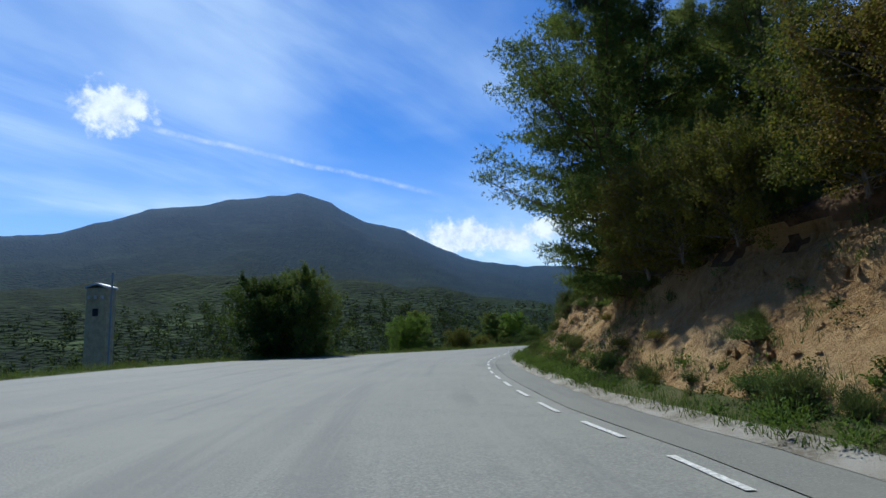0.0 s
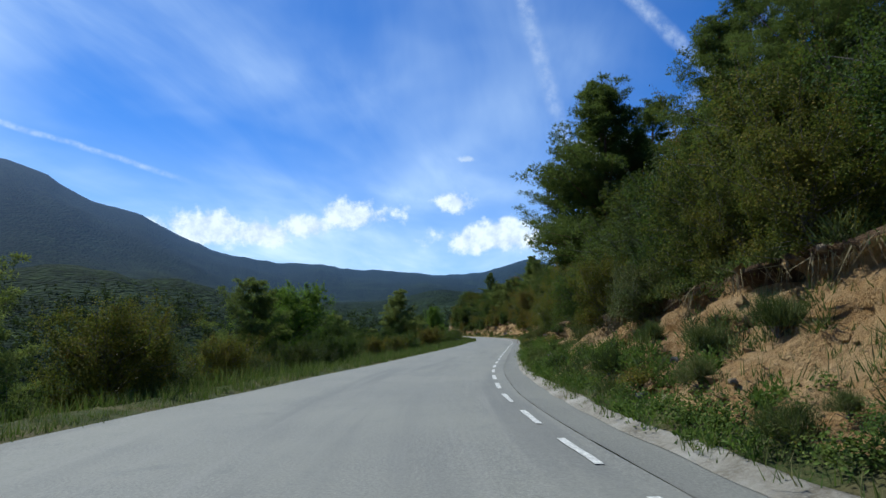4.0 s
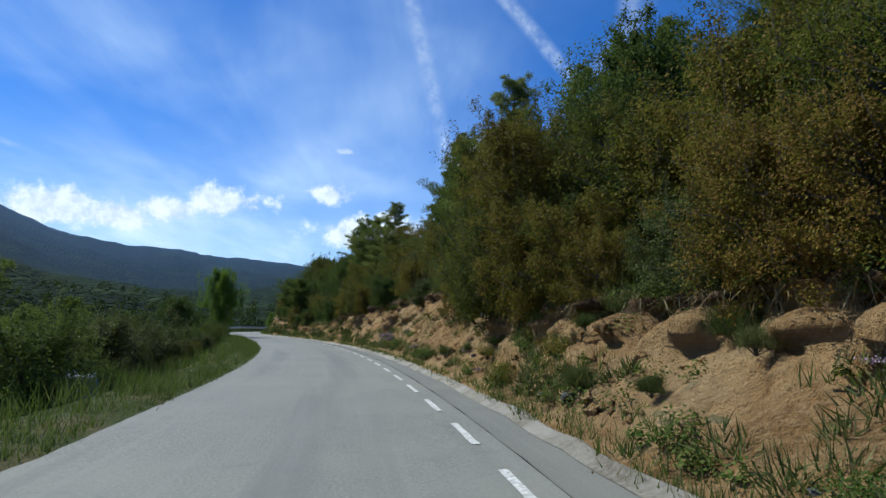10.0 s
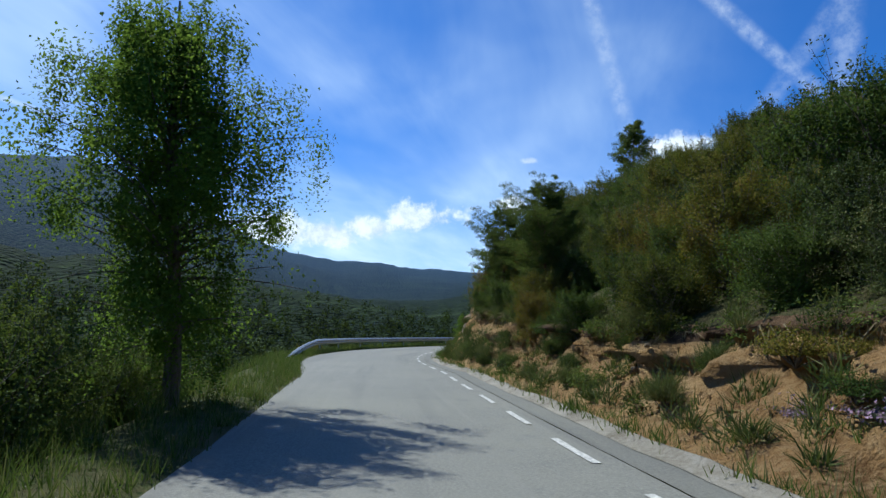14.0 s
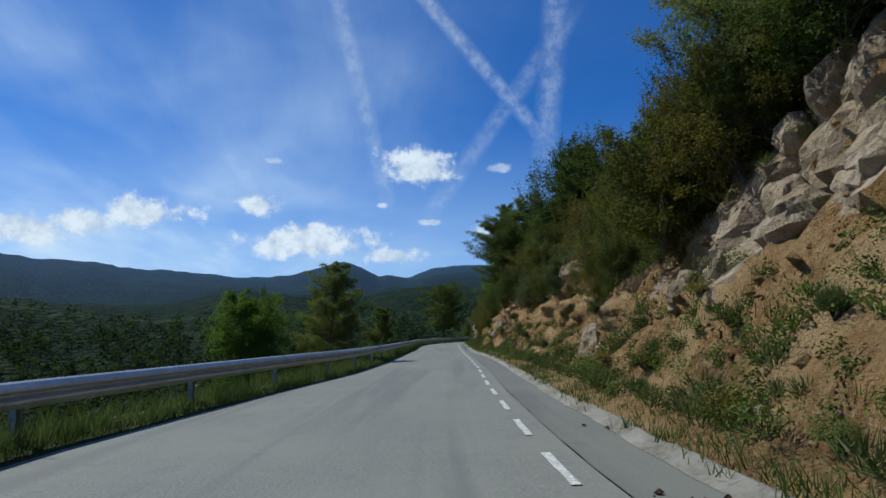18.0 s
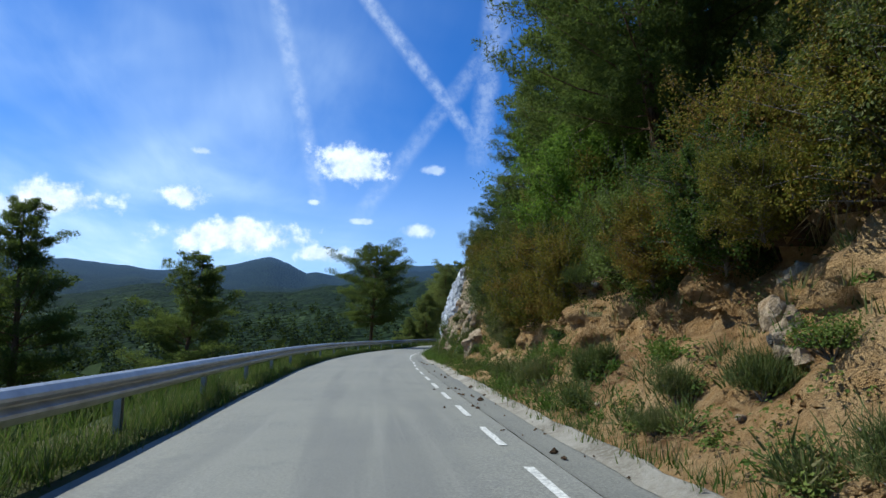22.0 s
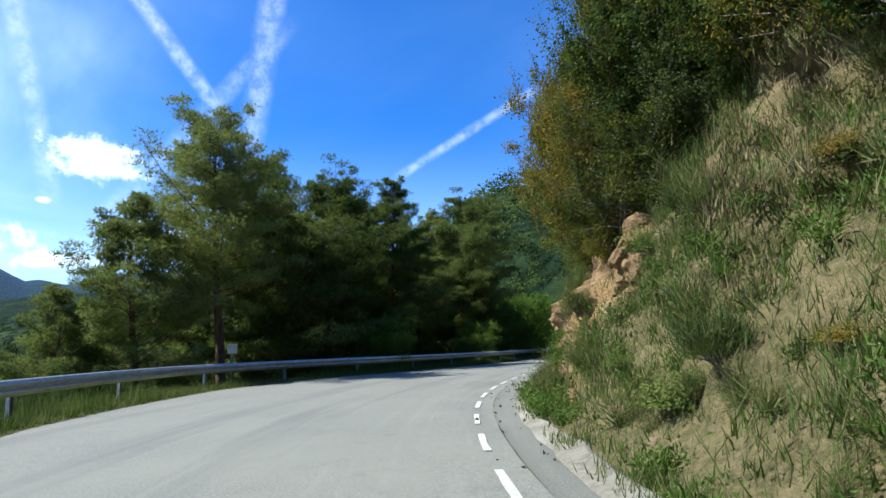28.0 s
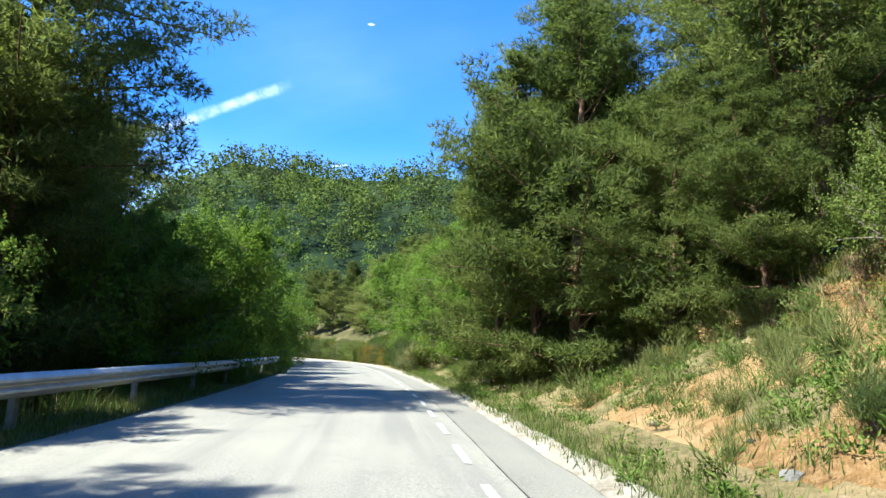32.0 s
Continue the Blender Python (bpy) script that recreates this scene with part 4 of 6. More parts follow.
def pine(name, seed, height, spread, bare=0.25, flat=0.0, label="", tufts=23, grow="cone", dens=1.0):
    """A Scots pine: tapered trunk, whorls of limbs, needle tufts on their outer ends."""
    rng = np.random.default_rng(seed)
    wood, crown = Pile(), Pile()
    t = np.linspace(0, 1, 9)
    lean = rng.normal(0, 0.03, 2) * height
    trunk = np.stack([lean[0] * t ** 2 + 0.12 * np.sin(5 * t + seed), lean[1] * t ** 2 + 0.12 * np.cos(4 * t), height * t - 0.4], -1)
    wood.add(*tube(trunk, 0.017 * height * (1.05 - t) + 0.015, 8))
    n = int(52 * dens * (1 - bare) * max(height, 5) / 8) + 14
    for i in range(n):
        u = bare + (0.98 - bare) * (i + rng.random()) / n
        k = (u - bare) / (1 - bare)
        if grow == "cone":
            reach = spread * (1.0 - 0.84 * k ** 1.7) * (0.55 + 0.6 * min(1, k * 5))
        else:
            reach = spread * math.sin(math.pi * (0.18 + 0.74 * k)) ** 0.7
        reach *= rng.uniform(0.6, 1.15)
        ang = i * 2.4 + rng.normal(0, 0.5)
        tilt = rng.uniform(-0.12, 0.35) + 0.55 * k - flat
        way = np.array([math.cos(ang) * math.cos(tilt), math.sin(ang) * math.cos(tilt), math.sin(tilt)])
        a = np.array([np.interp(u, t, trunk[:, c]) for c in range(3)])
        p, piece = limb(rng, a, way, reach, 0.008 + 0.009 * reach, 3)
        wood.add(*piece)
        m = max(3, int(3.2 * reach) + 2)
        side = unit(np.cross(way, [0, 0, 1.0]))
        for j in range(m):
            q = 0.28 + 0.72 * (j + rng.random()) / m
            c = np.array([np.interp(q, np.linspace(0, 1, 5), p[:, x]) for x in range(3)])
            off = (1 if j % 2 else -1) * rng.uniform(0.1, 0.32) * reach * (1.15 - 0.7 * q)
            c = c + side * off + np.array([0, 0, rng.uniform(0.0, 0.22)])
            r = (0.2 + 0.075 * reach) * rng.uniform(0.75, 1.35)
            ball = unit(rng.normal(0, 1, (tufts, 3))) * rng.random((tufts, 1)) ** 0.4
            pts = c + ball * np.array([r, r, r * 0.42])
            out = unit(ball + way * 0.5 + np.array([0, 0, 0.55]))
            crown.add(*spikes(rng, np.repeat(pts, 6, 0), np.repeat(out, 6, 0), 0.135, 0.024, 0.6))
            ball = unit(rng.normal(0, 1, (56, 3))) * rng.random((56, 1)) ** 0.5
            crown.add(*quads(rng, c + ball * np.array([r, r, r * 0.45]) * 0.9, unit(ball + 0.5 * way + np.array([0, 0, 0.5])), 0.19, 0.026))
    return thing(name, {"trunk": wood.mesh("trunk", M["pine_bark"], True), "crown": crown.mesh("crown", M["needles"])}, label, "tree")


def broadleaf(name, seed, height, spread, mat="leaves", leaf=0.13, label="", weep=0.0, clumps=75, per=62, bare=0.15, stems=1, category="tree", rise=1.0, low=0.2, vary=0.45, shoots=0.5):
    """A leafy tree or large bush: stems, limbs and clumps of single leaves."""
    rng = np.random.default_rng(seed)
    wood, crown = Pile(), Pile()
    t = np.linspace(0, 1, 7)
    tops = []
    for k in range(stems):
        lean = rng.normal(0, 0.06 + 0.12 * (stems > 1), 2) * height
        p = np.stack([lean[0] * t ** 1.3, lean[1] * t ** 1.3, height * 0.86 * t - 0.3], -1) + 0.05 * np.sin(7 * t + k)[:, None]
        wood.add(*tube(p, (0.016 * height * (1.08 - t) + 0.008) / stems ** 0.4, 7))
        tops.append(p)
    for i in range(clumps):
        p = tops[i % stems]
        u = bare + (1 - bare) * ((i + rng.random()) / clumps) ** 0.9
        a = np.array([np.interp(u * 0.9, t, p[:, c]) for c in range(3)])
        k = (u - bare) / (1 - bare)
        reach = spread * (math.sin(math.pi * (low + (0.92 - low) * k)) ** 0.75) * rng.uniform(vary, 1.1)
        ang = i * 2.4 + rng.normal(0, 0.6)
        tilt = rng.uniform(0.0, 0.8) + 0.3 * k
        way = np.array([math.cos(ang) * math.cos(tilt), math.sin(ang) * math.cos(tilt), math.sin(tilt) * rise])
        q, piece = limb(rng, a, way, reach, 0.008 + 0.008 * reach, 3, 0.35, -0.25 * weep)
        wood.add(*piece)
        c = q[-1]
        r = (0.15 + 0.135 * reach) * rng.uniform(0.7, 1.35)
        m = int(per * rng.uniform(0.7, 1.3))
        ball = unit(rng.normal(0, 1, (m, 3))) * rng.random((m, 1)) ** 0.5
        pts = c + ball * np.array([r, r, r * 0.72])
        if weep:
            pts[:, 2] -= weep * rng.uniform(0, 1.4, m) ** 1.4
            pts[:, :2] = c[:2] + (pts[:, :2] - c[:2]) * 0.7
        inner = q[2] + rng.normal(0, 0.4 * r, (m // 5, 3))
        pts = np.vstack([pts, inner])
        if weep:
            # the weeping twigs stop well above the road
            far = np.hypot(pts[:, 0], pts[:, 1])
            pts = pts[(pts[:, 2] > 0.36 * height) | (far < 0.5 * spread)]
        out = unit(pts - c + np.array([0, 0, 0.2]))
        crown.add(*quads(rng, pts, out, leaf, leaf * 0.62, 0.4 + weep))
        core = np.vstack([c + rng.normal(0, 0.4 * r, (20, 3)), q[3] + rng.normal(0, 0.5 * r, (16, 3)), q[2] + rng.normal(0, 0.5 * r, (12, 3))])
        crown.add(*quads(rng, core, unit(core - q[0]), leaf * 1.3, leaf * 1.0, 0.3))
        if not weep and rng.random() < shoots:
            # long leafy shoots that break the outline
            for n in range(3):
                way = unit(np.array([0, 0, 0.9]) + 0.5 * unit(c - q[0]) + rng.normal(0, 0.35, 3))
                far = rng.uniform(0.7, 1.7) * r
                twig, piece = limb(rng, c, way, far, 0.006, 3, 0.15, 0.1)
                wood.add(*piece)
                w = rng.random(22)[:, None]
                pts = c + (twig[-1] - c) * w + rng.normal(0, leaf * 0.55, (22, 3))
                crown.add(*quads(rng, pts, unit(rng.normal(0, 1, (22, 3)) + way), leaf, leaf * 0.6, 0.1))
    return thing(name, {"trunk": wood.mesh("trunk", M["grey_bark"], True), "crown": crown.mesh("crown", M[mat])}, label, category)


def dome(name, seed, radius, height, mat, leaf, count, label, spiky=False, category="shrub"):
    """A low shrub: stems from the root, and leaves or upright stalks."""
    rng = np.random.default_rng(seed)
    wood, crown = Pile(), Pile()
    tips = []
    for i in range(16):
        ang, tilt = i * 2.4, rng.uniform(0.5, 1.45)
        way = np.array([math.cos(ang) * math.cos(tilt) * radius, math.sin(ang) * math.cos(tilt) * radius, math.sin(tilt) * height])
        p, piece = limb(rng, np.array([0, 0, -0.15]), way, 0.9, 0.012 + 0.006 * height, 3, 0.12, 0.0)
        wood.add(*piece)
        tips.append(p)
    tips = np.array(tips)
    i, u = rng.integers(0, len(tips), count), rng.uniform(0.45, 1.1, count)
    j = np.clip((u * 4).astype(int), 0, 3)
    c = tips[i, j] + (tips[i, j + 1] - tips[i, j]) * (u * 4 - j)[:, None]
    c = c + rng.normal(0, 0.17, (count, 3)) * np.array([radius, radius, height * 0.8])
    c[:, 2] = np.maximum(c[:, 2], 0.02)
    out = unit(c * np.array([1, 1, 0.7]) + np.array([0, 0, 0.5 * height]))
    if spiky:
        out = unit(out + np.array([0, 0, 1.0]))
        crown.add(*spikes(rng, c, out, leaf * 1.7, leaf * 0.075, 0.5))
    else:
        crown.add(*quads(rng, c, out, leaf, leaf * 0.6, 0.1))
    return thing(name, {"woody_base": wood.mesh("woody_base", M["grey_bark"], True), "foliage": crown.mesh("foliage", M[mat])}, label, category)


def thing(name, parts, label, category):
    """An empty at the base with its parts; it waits far below until it is copied into place."""
    root = tagged(new(name), label, category)
    for k, me in parts.items():
        tagged(child(k, me, root), kind="stuff" if k == "woody_base" else "")
    return root


USED = set()


def stand(ob, s, d, turn=0.0, size=1.0, z=None, lean=0.0, group="", label="", tall=1.0):
    """Places the thing, or a copy of it once it stands, beside the road."""
    x, y, _ = at_road(s, d)
    zz = float(side_height(s, d)) - 0.05 if z is None else z
    m = Matrix.Translation((x, y, zz)) @ Matrix.Rotation(lean, 4, "X") @ Matrix.Rotation(turn, 4, "Z")
    if ob.name in USED:
        c = copy_thing(ob, m)
    else:
        USED.add(ob.name)
        c = ob
        c.matrix_basis = m
    c.scale = (size, size, size * tall)
    return tagged(c, label, "", group)


rng = np.random.default_rng(7)
PINES = [pine("pine_tree", 11, 12.0, 3.6, 0.12, label="dark green Scots pine on the slope"),
         pine("pine_tree", 12, 12.5, 3.1, 0.25, label="tall dark green Scots pine on the slope"),
         pine("pine_tree", 13, 8.0, 2.8, 0.06, label="young bushy pine beside the road"),
         pine("pine_tree", 14, 11.0, 4.2, 0.33, 0.1, label="old pine with a broad layered crown", grow="round", dens=1.25, tufts=26)]
ROUND_PINE = pine("pine_tree", 16, 11.0, 3.9, 0.1, label="round-crowned pine behind the guardrail", grow="round", dens=1.25, tufts=26)
BIG_PINE = pine("pine_tree", 15, 15.0, 4.5, 0.02, label="large dense Scots pine above the clay bank", dens=1.15)
OLD_PINE = pine("pine_tree", 17, 11.0, 3.1, 0.38, 0.08, label="old pine with bare lower trunk behind the guardrail", grow="round", dens=1.1)
TALL = {"pine_tree.006": 11.0, "pine_tree.004": 11.0, "pine_tree.005": 15.0, "pine_tree": 12.0, "pine_tree.001": 12.5, "pine_tree.002": 8.0, "pine_tree.003": 11.0, "oak_tree": 9.0, "oak_tree.001": 7.0, "ash_tree": 7.5}
OAKS = [broadleaf("oak_tree", 21, 9.0, 3.3, "leaves", 0.085, "green leafy oak on the slope", clumps=330, per=84),
        broadleaf("oak_tree", 22, 7.0, 2.8, "box", 0.068, "olive and bronze leaved oak on the slope", stems=2, bare=0.05, clumps=300, per=86),
        broadleaf("ash_tree", 23, 7.5, 2.8, "fresh", 0.092, "bright fresh green ash tree", stems=2, bare=0.06, clumps=290, per=80)]
BIGSHRUB = [broadleaf("box_bush", 31, 3.0, 1.6, "box", 0.05, "olive and bronze box bush on the slope", clumps=150, per=105, bare=0.02, stems=4, shoots=0.8, category="bush"),
            broadleaf("evergreen_bush", 32, 2.6, 1.6, "leaves", 0.05, "dense dark green bush on the slope", clumps=150, per=105, bare=0.02, stems=4, shoots=0.8, category="bush"),
            broadleaf("juniper_bush", 33, 2.4, 1.5, "broom", 0.05, "grey-green juniper bush on the slope", clumps=140, per=110, bare=0.02, stems=5, shoots=0.9, category="bush")]
LOW = [dome("broom_clump", 41, 0.5, 0.5, "broom", 0.11, 2600, "small green broom clump on the bank", True),
       dome("green_shrub", 42, 0.55, 0.5, "leaves", 0.042, 2000, "low dark green shrub on the bank"),
       dome("olive_shrub", 43, 0.5, 0.45, "box", 0.04, 1800, "low olive-green shrub on the bank"),
       dome("thyme_clump", 44, 0.4, 0.22, "thyme", 0.035, 900, "pink flowering thyme cushion on the bare soil", category="flowers")]
POPLAR = broadleaf("poplar_tree", 24, 7.4, 2.6, "leaves", 0.11, "leafy green poplar beyond the lay-by", stems=3, bare=0.03, clumps=260, per=64)
BIRCH = broadleaf("birch_tree", 51, 8.6, 2.5, "fresh", 0.062, "weeping green birch on the valley side of the road", weep=0.75, clumps=190, per=330, bare=0.22, low=0.22, vary=0.3)


def hill_plants():
    rng = np.random.default_rng(71)
    # bushes along the crest of the cut bank
    for s in np.arange(-4, 420, 2.2):
        t = float(bank_top(s))
        for row, (e, lo, hi, keep) in enumerate(((0.0, 0.5, 0.85, 0.9), (1.5, 0.8, 1.2, 0.85), (3.6, 1.0, 1.5, 0.75))):
            if rng.random() > keep or (row == 2 and s > 350):
                continue
            q, d = s + rng.uniform(-1, 1), t + e + rng.uniform(-0.4, 0.6)
            share = [0.12, 0.5, 0.38] if s < 50 else [0.62, 0.14, 0.24] if s < 165 or 215 < s < 262 else [0.34, 0.36, 0.3]
            size = rng.uniform(lo, hi)
            if s < 45 or 278 < s < 316 or 352 < s or (8 < s < 22 and row == 0):
                size *= 0.6
            if 163 < s < 203:
                size *= 0.72
            if 281 < s < 300 and row == 0:
                continue
            stand(BIGSHRUB[rng.choice(3, p=share)], q, d, rng.uniform(0, 6.3), size, group="bushes on the hillside")
    for s in np.arange(160, 204, 1.9):
        for e in (5.5, 8.0, 11.0, 14.5):
            stand(BIGSHRUB[rng.choice(3, p=[0.4, 0.35, 0.25])], s + rng.uniform(-0.9, 0.9), float(bank_top(s)) + e + rng.uniform(-1, 1), rng.uniform(0, 6.3), rng.uniform(0.7, 1.15), group="bushes on the hillside")
    # trees above
    rng = np.random.default_rng(72)
    for s in np.arange(-4, 448, 3.5):
        t = float(bank_top(s))
        low = 92 < s < 150 or 222 < s < 250
        for row, (e, keep) in enumerate(((3.2, 0.5), (6.8, 0.8), (11.5, 0.7), (17.5, 0.45))):
            if rng.random() > keep * (0.55 if low and row == 0 else 1) or (row == 0 and (200 < s < 222 or 340 < s < 352)):
                continue
            if 200 < s < 226 and row > 1 or s < 17 or s < 36 and row > (0 if s < 26 else 1) or 157 < s < 203:
                continue
            q, d = s + rng.uniform(-1.5, 1.5), t + e + rng.uniform(-1.0, 1.4)
            small = 0.75 if 36 < s < 45 else 0.52 if 45 <= s < 64 else 1.0
            if rng.random() < (0.45 if low or 195 < s < 222 else 0.03 if s < 60 or 338 < s < 374 else 0.2):
                stand(OAKS[rng.choice(2)], q, d, rng.uniform(0, 6.3), rng.uniform(0.55, 0.9) * small, group="trees on the hillside")
            else:
                stand(PINES[rng.choice(4, p=[0.4, 0.25, 0.25, 0.1])], q, d, rng.uniform(0, 6.3), rng.uniform(0.6, 0.95) * (0.8 if low else 1) * small, group="trees on the hillside")
    # trees that stand out: length along the road, distance, height of the tip
    for s, d, top, ob in ((18.6, 6.3, 16.5, BIG_PINE), (27.0, 9.0, 16.0, PINES[0]), (72.2, 6.6, 13.4, PINES[2]), (85.9, 6.2, 12.0, PINES[3]),
                          (91.0, 8.5, 12.5, PINES[1]), (95.5, 6.8, 9.0, ROUND_PINE), (99.5, 7.4, 9.5, ROUND_PINE), (104.0, 8.0, 10.0, PINES[0]), (150.5, 11.0, 14.5, PINES[0]), (158.2, 7.0, 9.6, ROUND_PINE), (155.0, 7.6, 10.5, PINES[0]), (161.8, 6.0, 7.6, OAKS[0]), (187.0, 5.5, 6.6, ROUND_PINE), (198.0, 5.8, 6.6, ROUND_PINE), (180.5, 5.8, 6.2, ROUND_PINE), (213.5, 6.6, 12.5, OAKS[0]), (217.5, 6.0, 11.0, PINES[0]), (209.5, 7.2, 12.5, OAKS[1]), (257.0, 11.0, 18.5, OAKS[0]),
                          (268.0, 6.6, 12.5, PINES[3]), (276.1, 7.6, 16.0, PINES[0]), (317.0, 6.3, 15.5, PINES[3]), (322.5, 6.8, 14.0, OAKS[0]), (326.0, 6.8, 15.0, PINES[0]), (329.5, 6.3, 14.5, OAKS[1]), (333.0, 6.2, 14.0, PINES[0]), (336.5, 6.4, 13.5, PINES[2]), (341.0, 6.4, 13.0, PINES[0]), (346.0, 7.5, 13.5, PINES[0]), (351.5, 9.0, 14.5, PINES[2]), (356.5, 10.5, 16.0, PINES[0]), (362.3, 9.8, 17.0, PINES[0]), (366.0, 10.2, 17.0, PINES[0]), (370.0, 7.2, 15.5, PINES[0]), (368.5, 4.9, 10.5, PINES[2]), (366.0, 5.6, 12.0, PINES[2]), (371.5, 4.6, 8.5, PINES[2]), (363.4, 6.6, 8.0, PINES[2]), (360.8, 7.2, 7.0, PINES[2]),
                          (374.0, 8.6, 14.5, PINES[1]), (379.0, 6.8, 10.5, OAKS[2]), (384.0, 6.0, 9.5, OAKS[2]), (390.0, 6.5, 10.0, OAKS[2]), (395.0, 5.6, 9.5, OAKS[2]), (400.0, 6.0, 10.0, OAKS[2]), (378.0, 9.0, 13.0, OAKS[0]), (388.0, 9.5, 13.0, OAKS[0])):
        z = float(side_height(s, d)) - 0.2
        stand(ob, s, d, s, (top - z) / TALL[ob.name], z, group="trees on the hillside")


def overhang():
    """Bushes that lean out over the upper edge of the rock faces."""
    rng = np.random.default_rng(73)
    for a, b, e in ((202, 222, -0.5), (316, 338, -0.6), (238, 256, -0.1), (256, 266, -0.5), (266, 283, -0.3)):
        for s in np.arange(a, b, 1.1):
            stand(BIGSHRUB[rng.choice(3, p=[0.5, 0.3, 0.2])], s + rng.uniform(-0.5, 0.5), float(bank_top(s)) + e + rng.uniform(-0.4, 0.7), rng.uniform(0, 6.3),
                  rng.uniform(0.55, 1.15) * (0.66 if 230 < s < 284 else 1.0), float(bank_height(s)) - 0.25, lean=rng.uniform(-0.2, 0.2), group="bushes on the hillside")


def hanging_growth():
    rng = np.random.default_rng(78)
    for s in np.arange(325.5, 337.5, 0.8):
        u = rng.uniform(0.72, 0.98)
        d, z = (float(k) for k in bank_shape(s, u))
        stand(BIGSHRUB[rng.choice(3, p=[0.45, 0.35, 0.2])], s, d - 0.1, rng.uniform(0, 6.3), rng.uniform(0.4, 0.75), z - 0.2, group="bushes on the hillside")
    # box bushes that hang over the hollow in the clay bank
    for s, d, z, k in ((122.5, 4.5, 1.6, 0.8), (124.2, 4.2, 1.5, 0.9), (125.8, 4.1, 1.55, 1.0), (127.2, 4.2, 1.5, 0.9), (128.8, 4.3, 1.5, 0.85), (131.0, 4.6, 1.6, 0.8),
                       (283.2, 5.0, 3.9, 0.6), (284.6, 5.2, 4.3, 0.7), (286.0, 5.4, 4.7, 0.7), (287.4, 5.7, 5.3, 0.6), (282.0, 4.9, 3.7, 0.6), (326.0, 3.9, 3.4, 0.7), (327.0, 3.7, 3.4, 0.8), (328.4, 3.7, 4.0, 0.9), (329.6, 3.6, 4.2, 1.0), (330.8, 3.7, 4.3, 1.1), (332.0, 3.7, 4.3, 1.1), (333.4, 3.8, 4.2, 1.1), (334.8, 3.9, 4.0, 1.1), (336.2, 4.0, 3.8, 1.0), (331.4, 3.6, 5.2, 1.1), (333.8, 3.7, 5.2, 1.2), (336.0, 3.9, 4.8, 1.1), (329.2, 3.9, 5.2, 1.0), (329.0, 3.8, 2.9, 0.55), (330.2, 3.8, 3.1, 0.65), (331.2, 3.8, 3.0, 0.65), (332.6, 3.9, 3.2, 0.7), (268.5, 4.5, 1.6, 0.7), (270.0, 4.5, 1.6, 0.8), (271.4, 4.6, 1.6, 0.9), (272.8, 4.6, 1.6, 0.9), (274.2, 4.7, 1.7, 0.9), (275.6, 4.7, 1.8, 0.9), (277.0, 4.8, 2.0, 0.8), (278.4, 4.8, 2.3, 0.7), (280.0, 4.9, 2.6, 0.6), (273.4, 4.3, 1.0, 0.5), (275.2, 4.4, 1.1, 0.5),
                       (337.6, 4.2, 3.6, 0.9), (338.8, 4.2, 3.3, 0.8), (340.0, 4.3, 3.1, 0.9), (341.2, 4.3, 2.9, 0.8), (342.4, 4.4, 2.7, 0.8), (339.4, 4.0, 2.3, 0.5), (337.2, 3.9, 2.4, 0.5), (341.6, 4.0, 1.9, 0.45)):
        stand(BIGSHRUB[1 if s > 335 else 2 if 273 < s < 276 else 0], s, d, s * 2, k, z, lean=0.15, group="bushes on the hillside")
    for s, d, z, k in ((7.0, 6.6, 3.3, 0.9), (8.6, 7.0, 3.4, 1.0), (11.5, 6.4, 3.0, 0.8), (13.2, 6.0, 2.9, 0.9), (15.0, 5.8, 2.7, 0.9)):
        stand(BIGSHRUB[0], s, d, s * 2, k, z, lean=0.1, group="bushes on the hillside")
    for s, d, k in ((125.2, 5.2, 0.72), (127.6, 5.6, 0.8), (130.2, 5.4, 0.62), (123.0, 6.2, 0.75)):
        stand(OAKS[1], s, d, s, k, group="trees on the hillside")
    for s, d, k in ((351.0, 6.6, 1.0), (353.0, 6.8, 0.9), (355.5, 7.2, 0.9), (358.0, 7.4, 0.9)):
        stand(BIGSHRUB[1], s, d + 0.2, s, k * 0.85, group="bushes on the hillside")
    # juniper along the brow over the last outcrop
    for s, u, k in ((344.6, 0.95, 0.5), (345.8, 0.9, 0.55), (347.0, 0.9, 0.6), (348.2, 0.92, 0.55), (349.4, 0.92, 0.6), (350.6, 0.95, 0.5), (346.4, 0.78, 0.35), (348.8, 0.76, 0.35)):
        d, z = (float(q) for q in bank_shape(s, u))
        stand(BIGSHRUB[2], s, d - float(bank_relief(s, np.float64(u))) + 0.1, s * 3, k, z - 0.25, lean=0.15, group="bushes on the hillside")


def far_bend():
    """Bushes along the road beyond the last bend."""
    rng = np.random.default_rng(79)
    for s in np.arange(386, 440, 1.6):
        for e in (1.0, 3.0):
            stand(BIGSHRUB[rng.choice(3)], s, float(right_edge(s)) + e + rng.uniform(0, 0.8), rng.uniform(0, 6.3), rng.uniform(0.5, 0.9), group="bushes on the hillside")


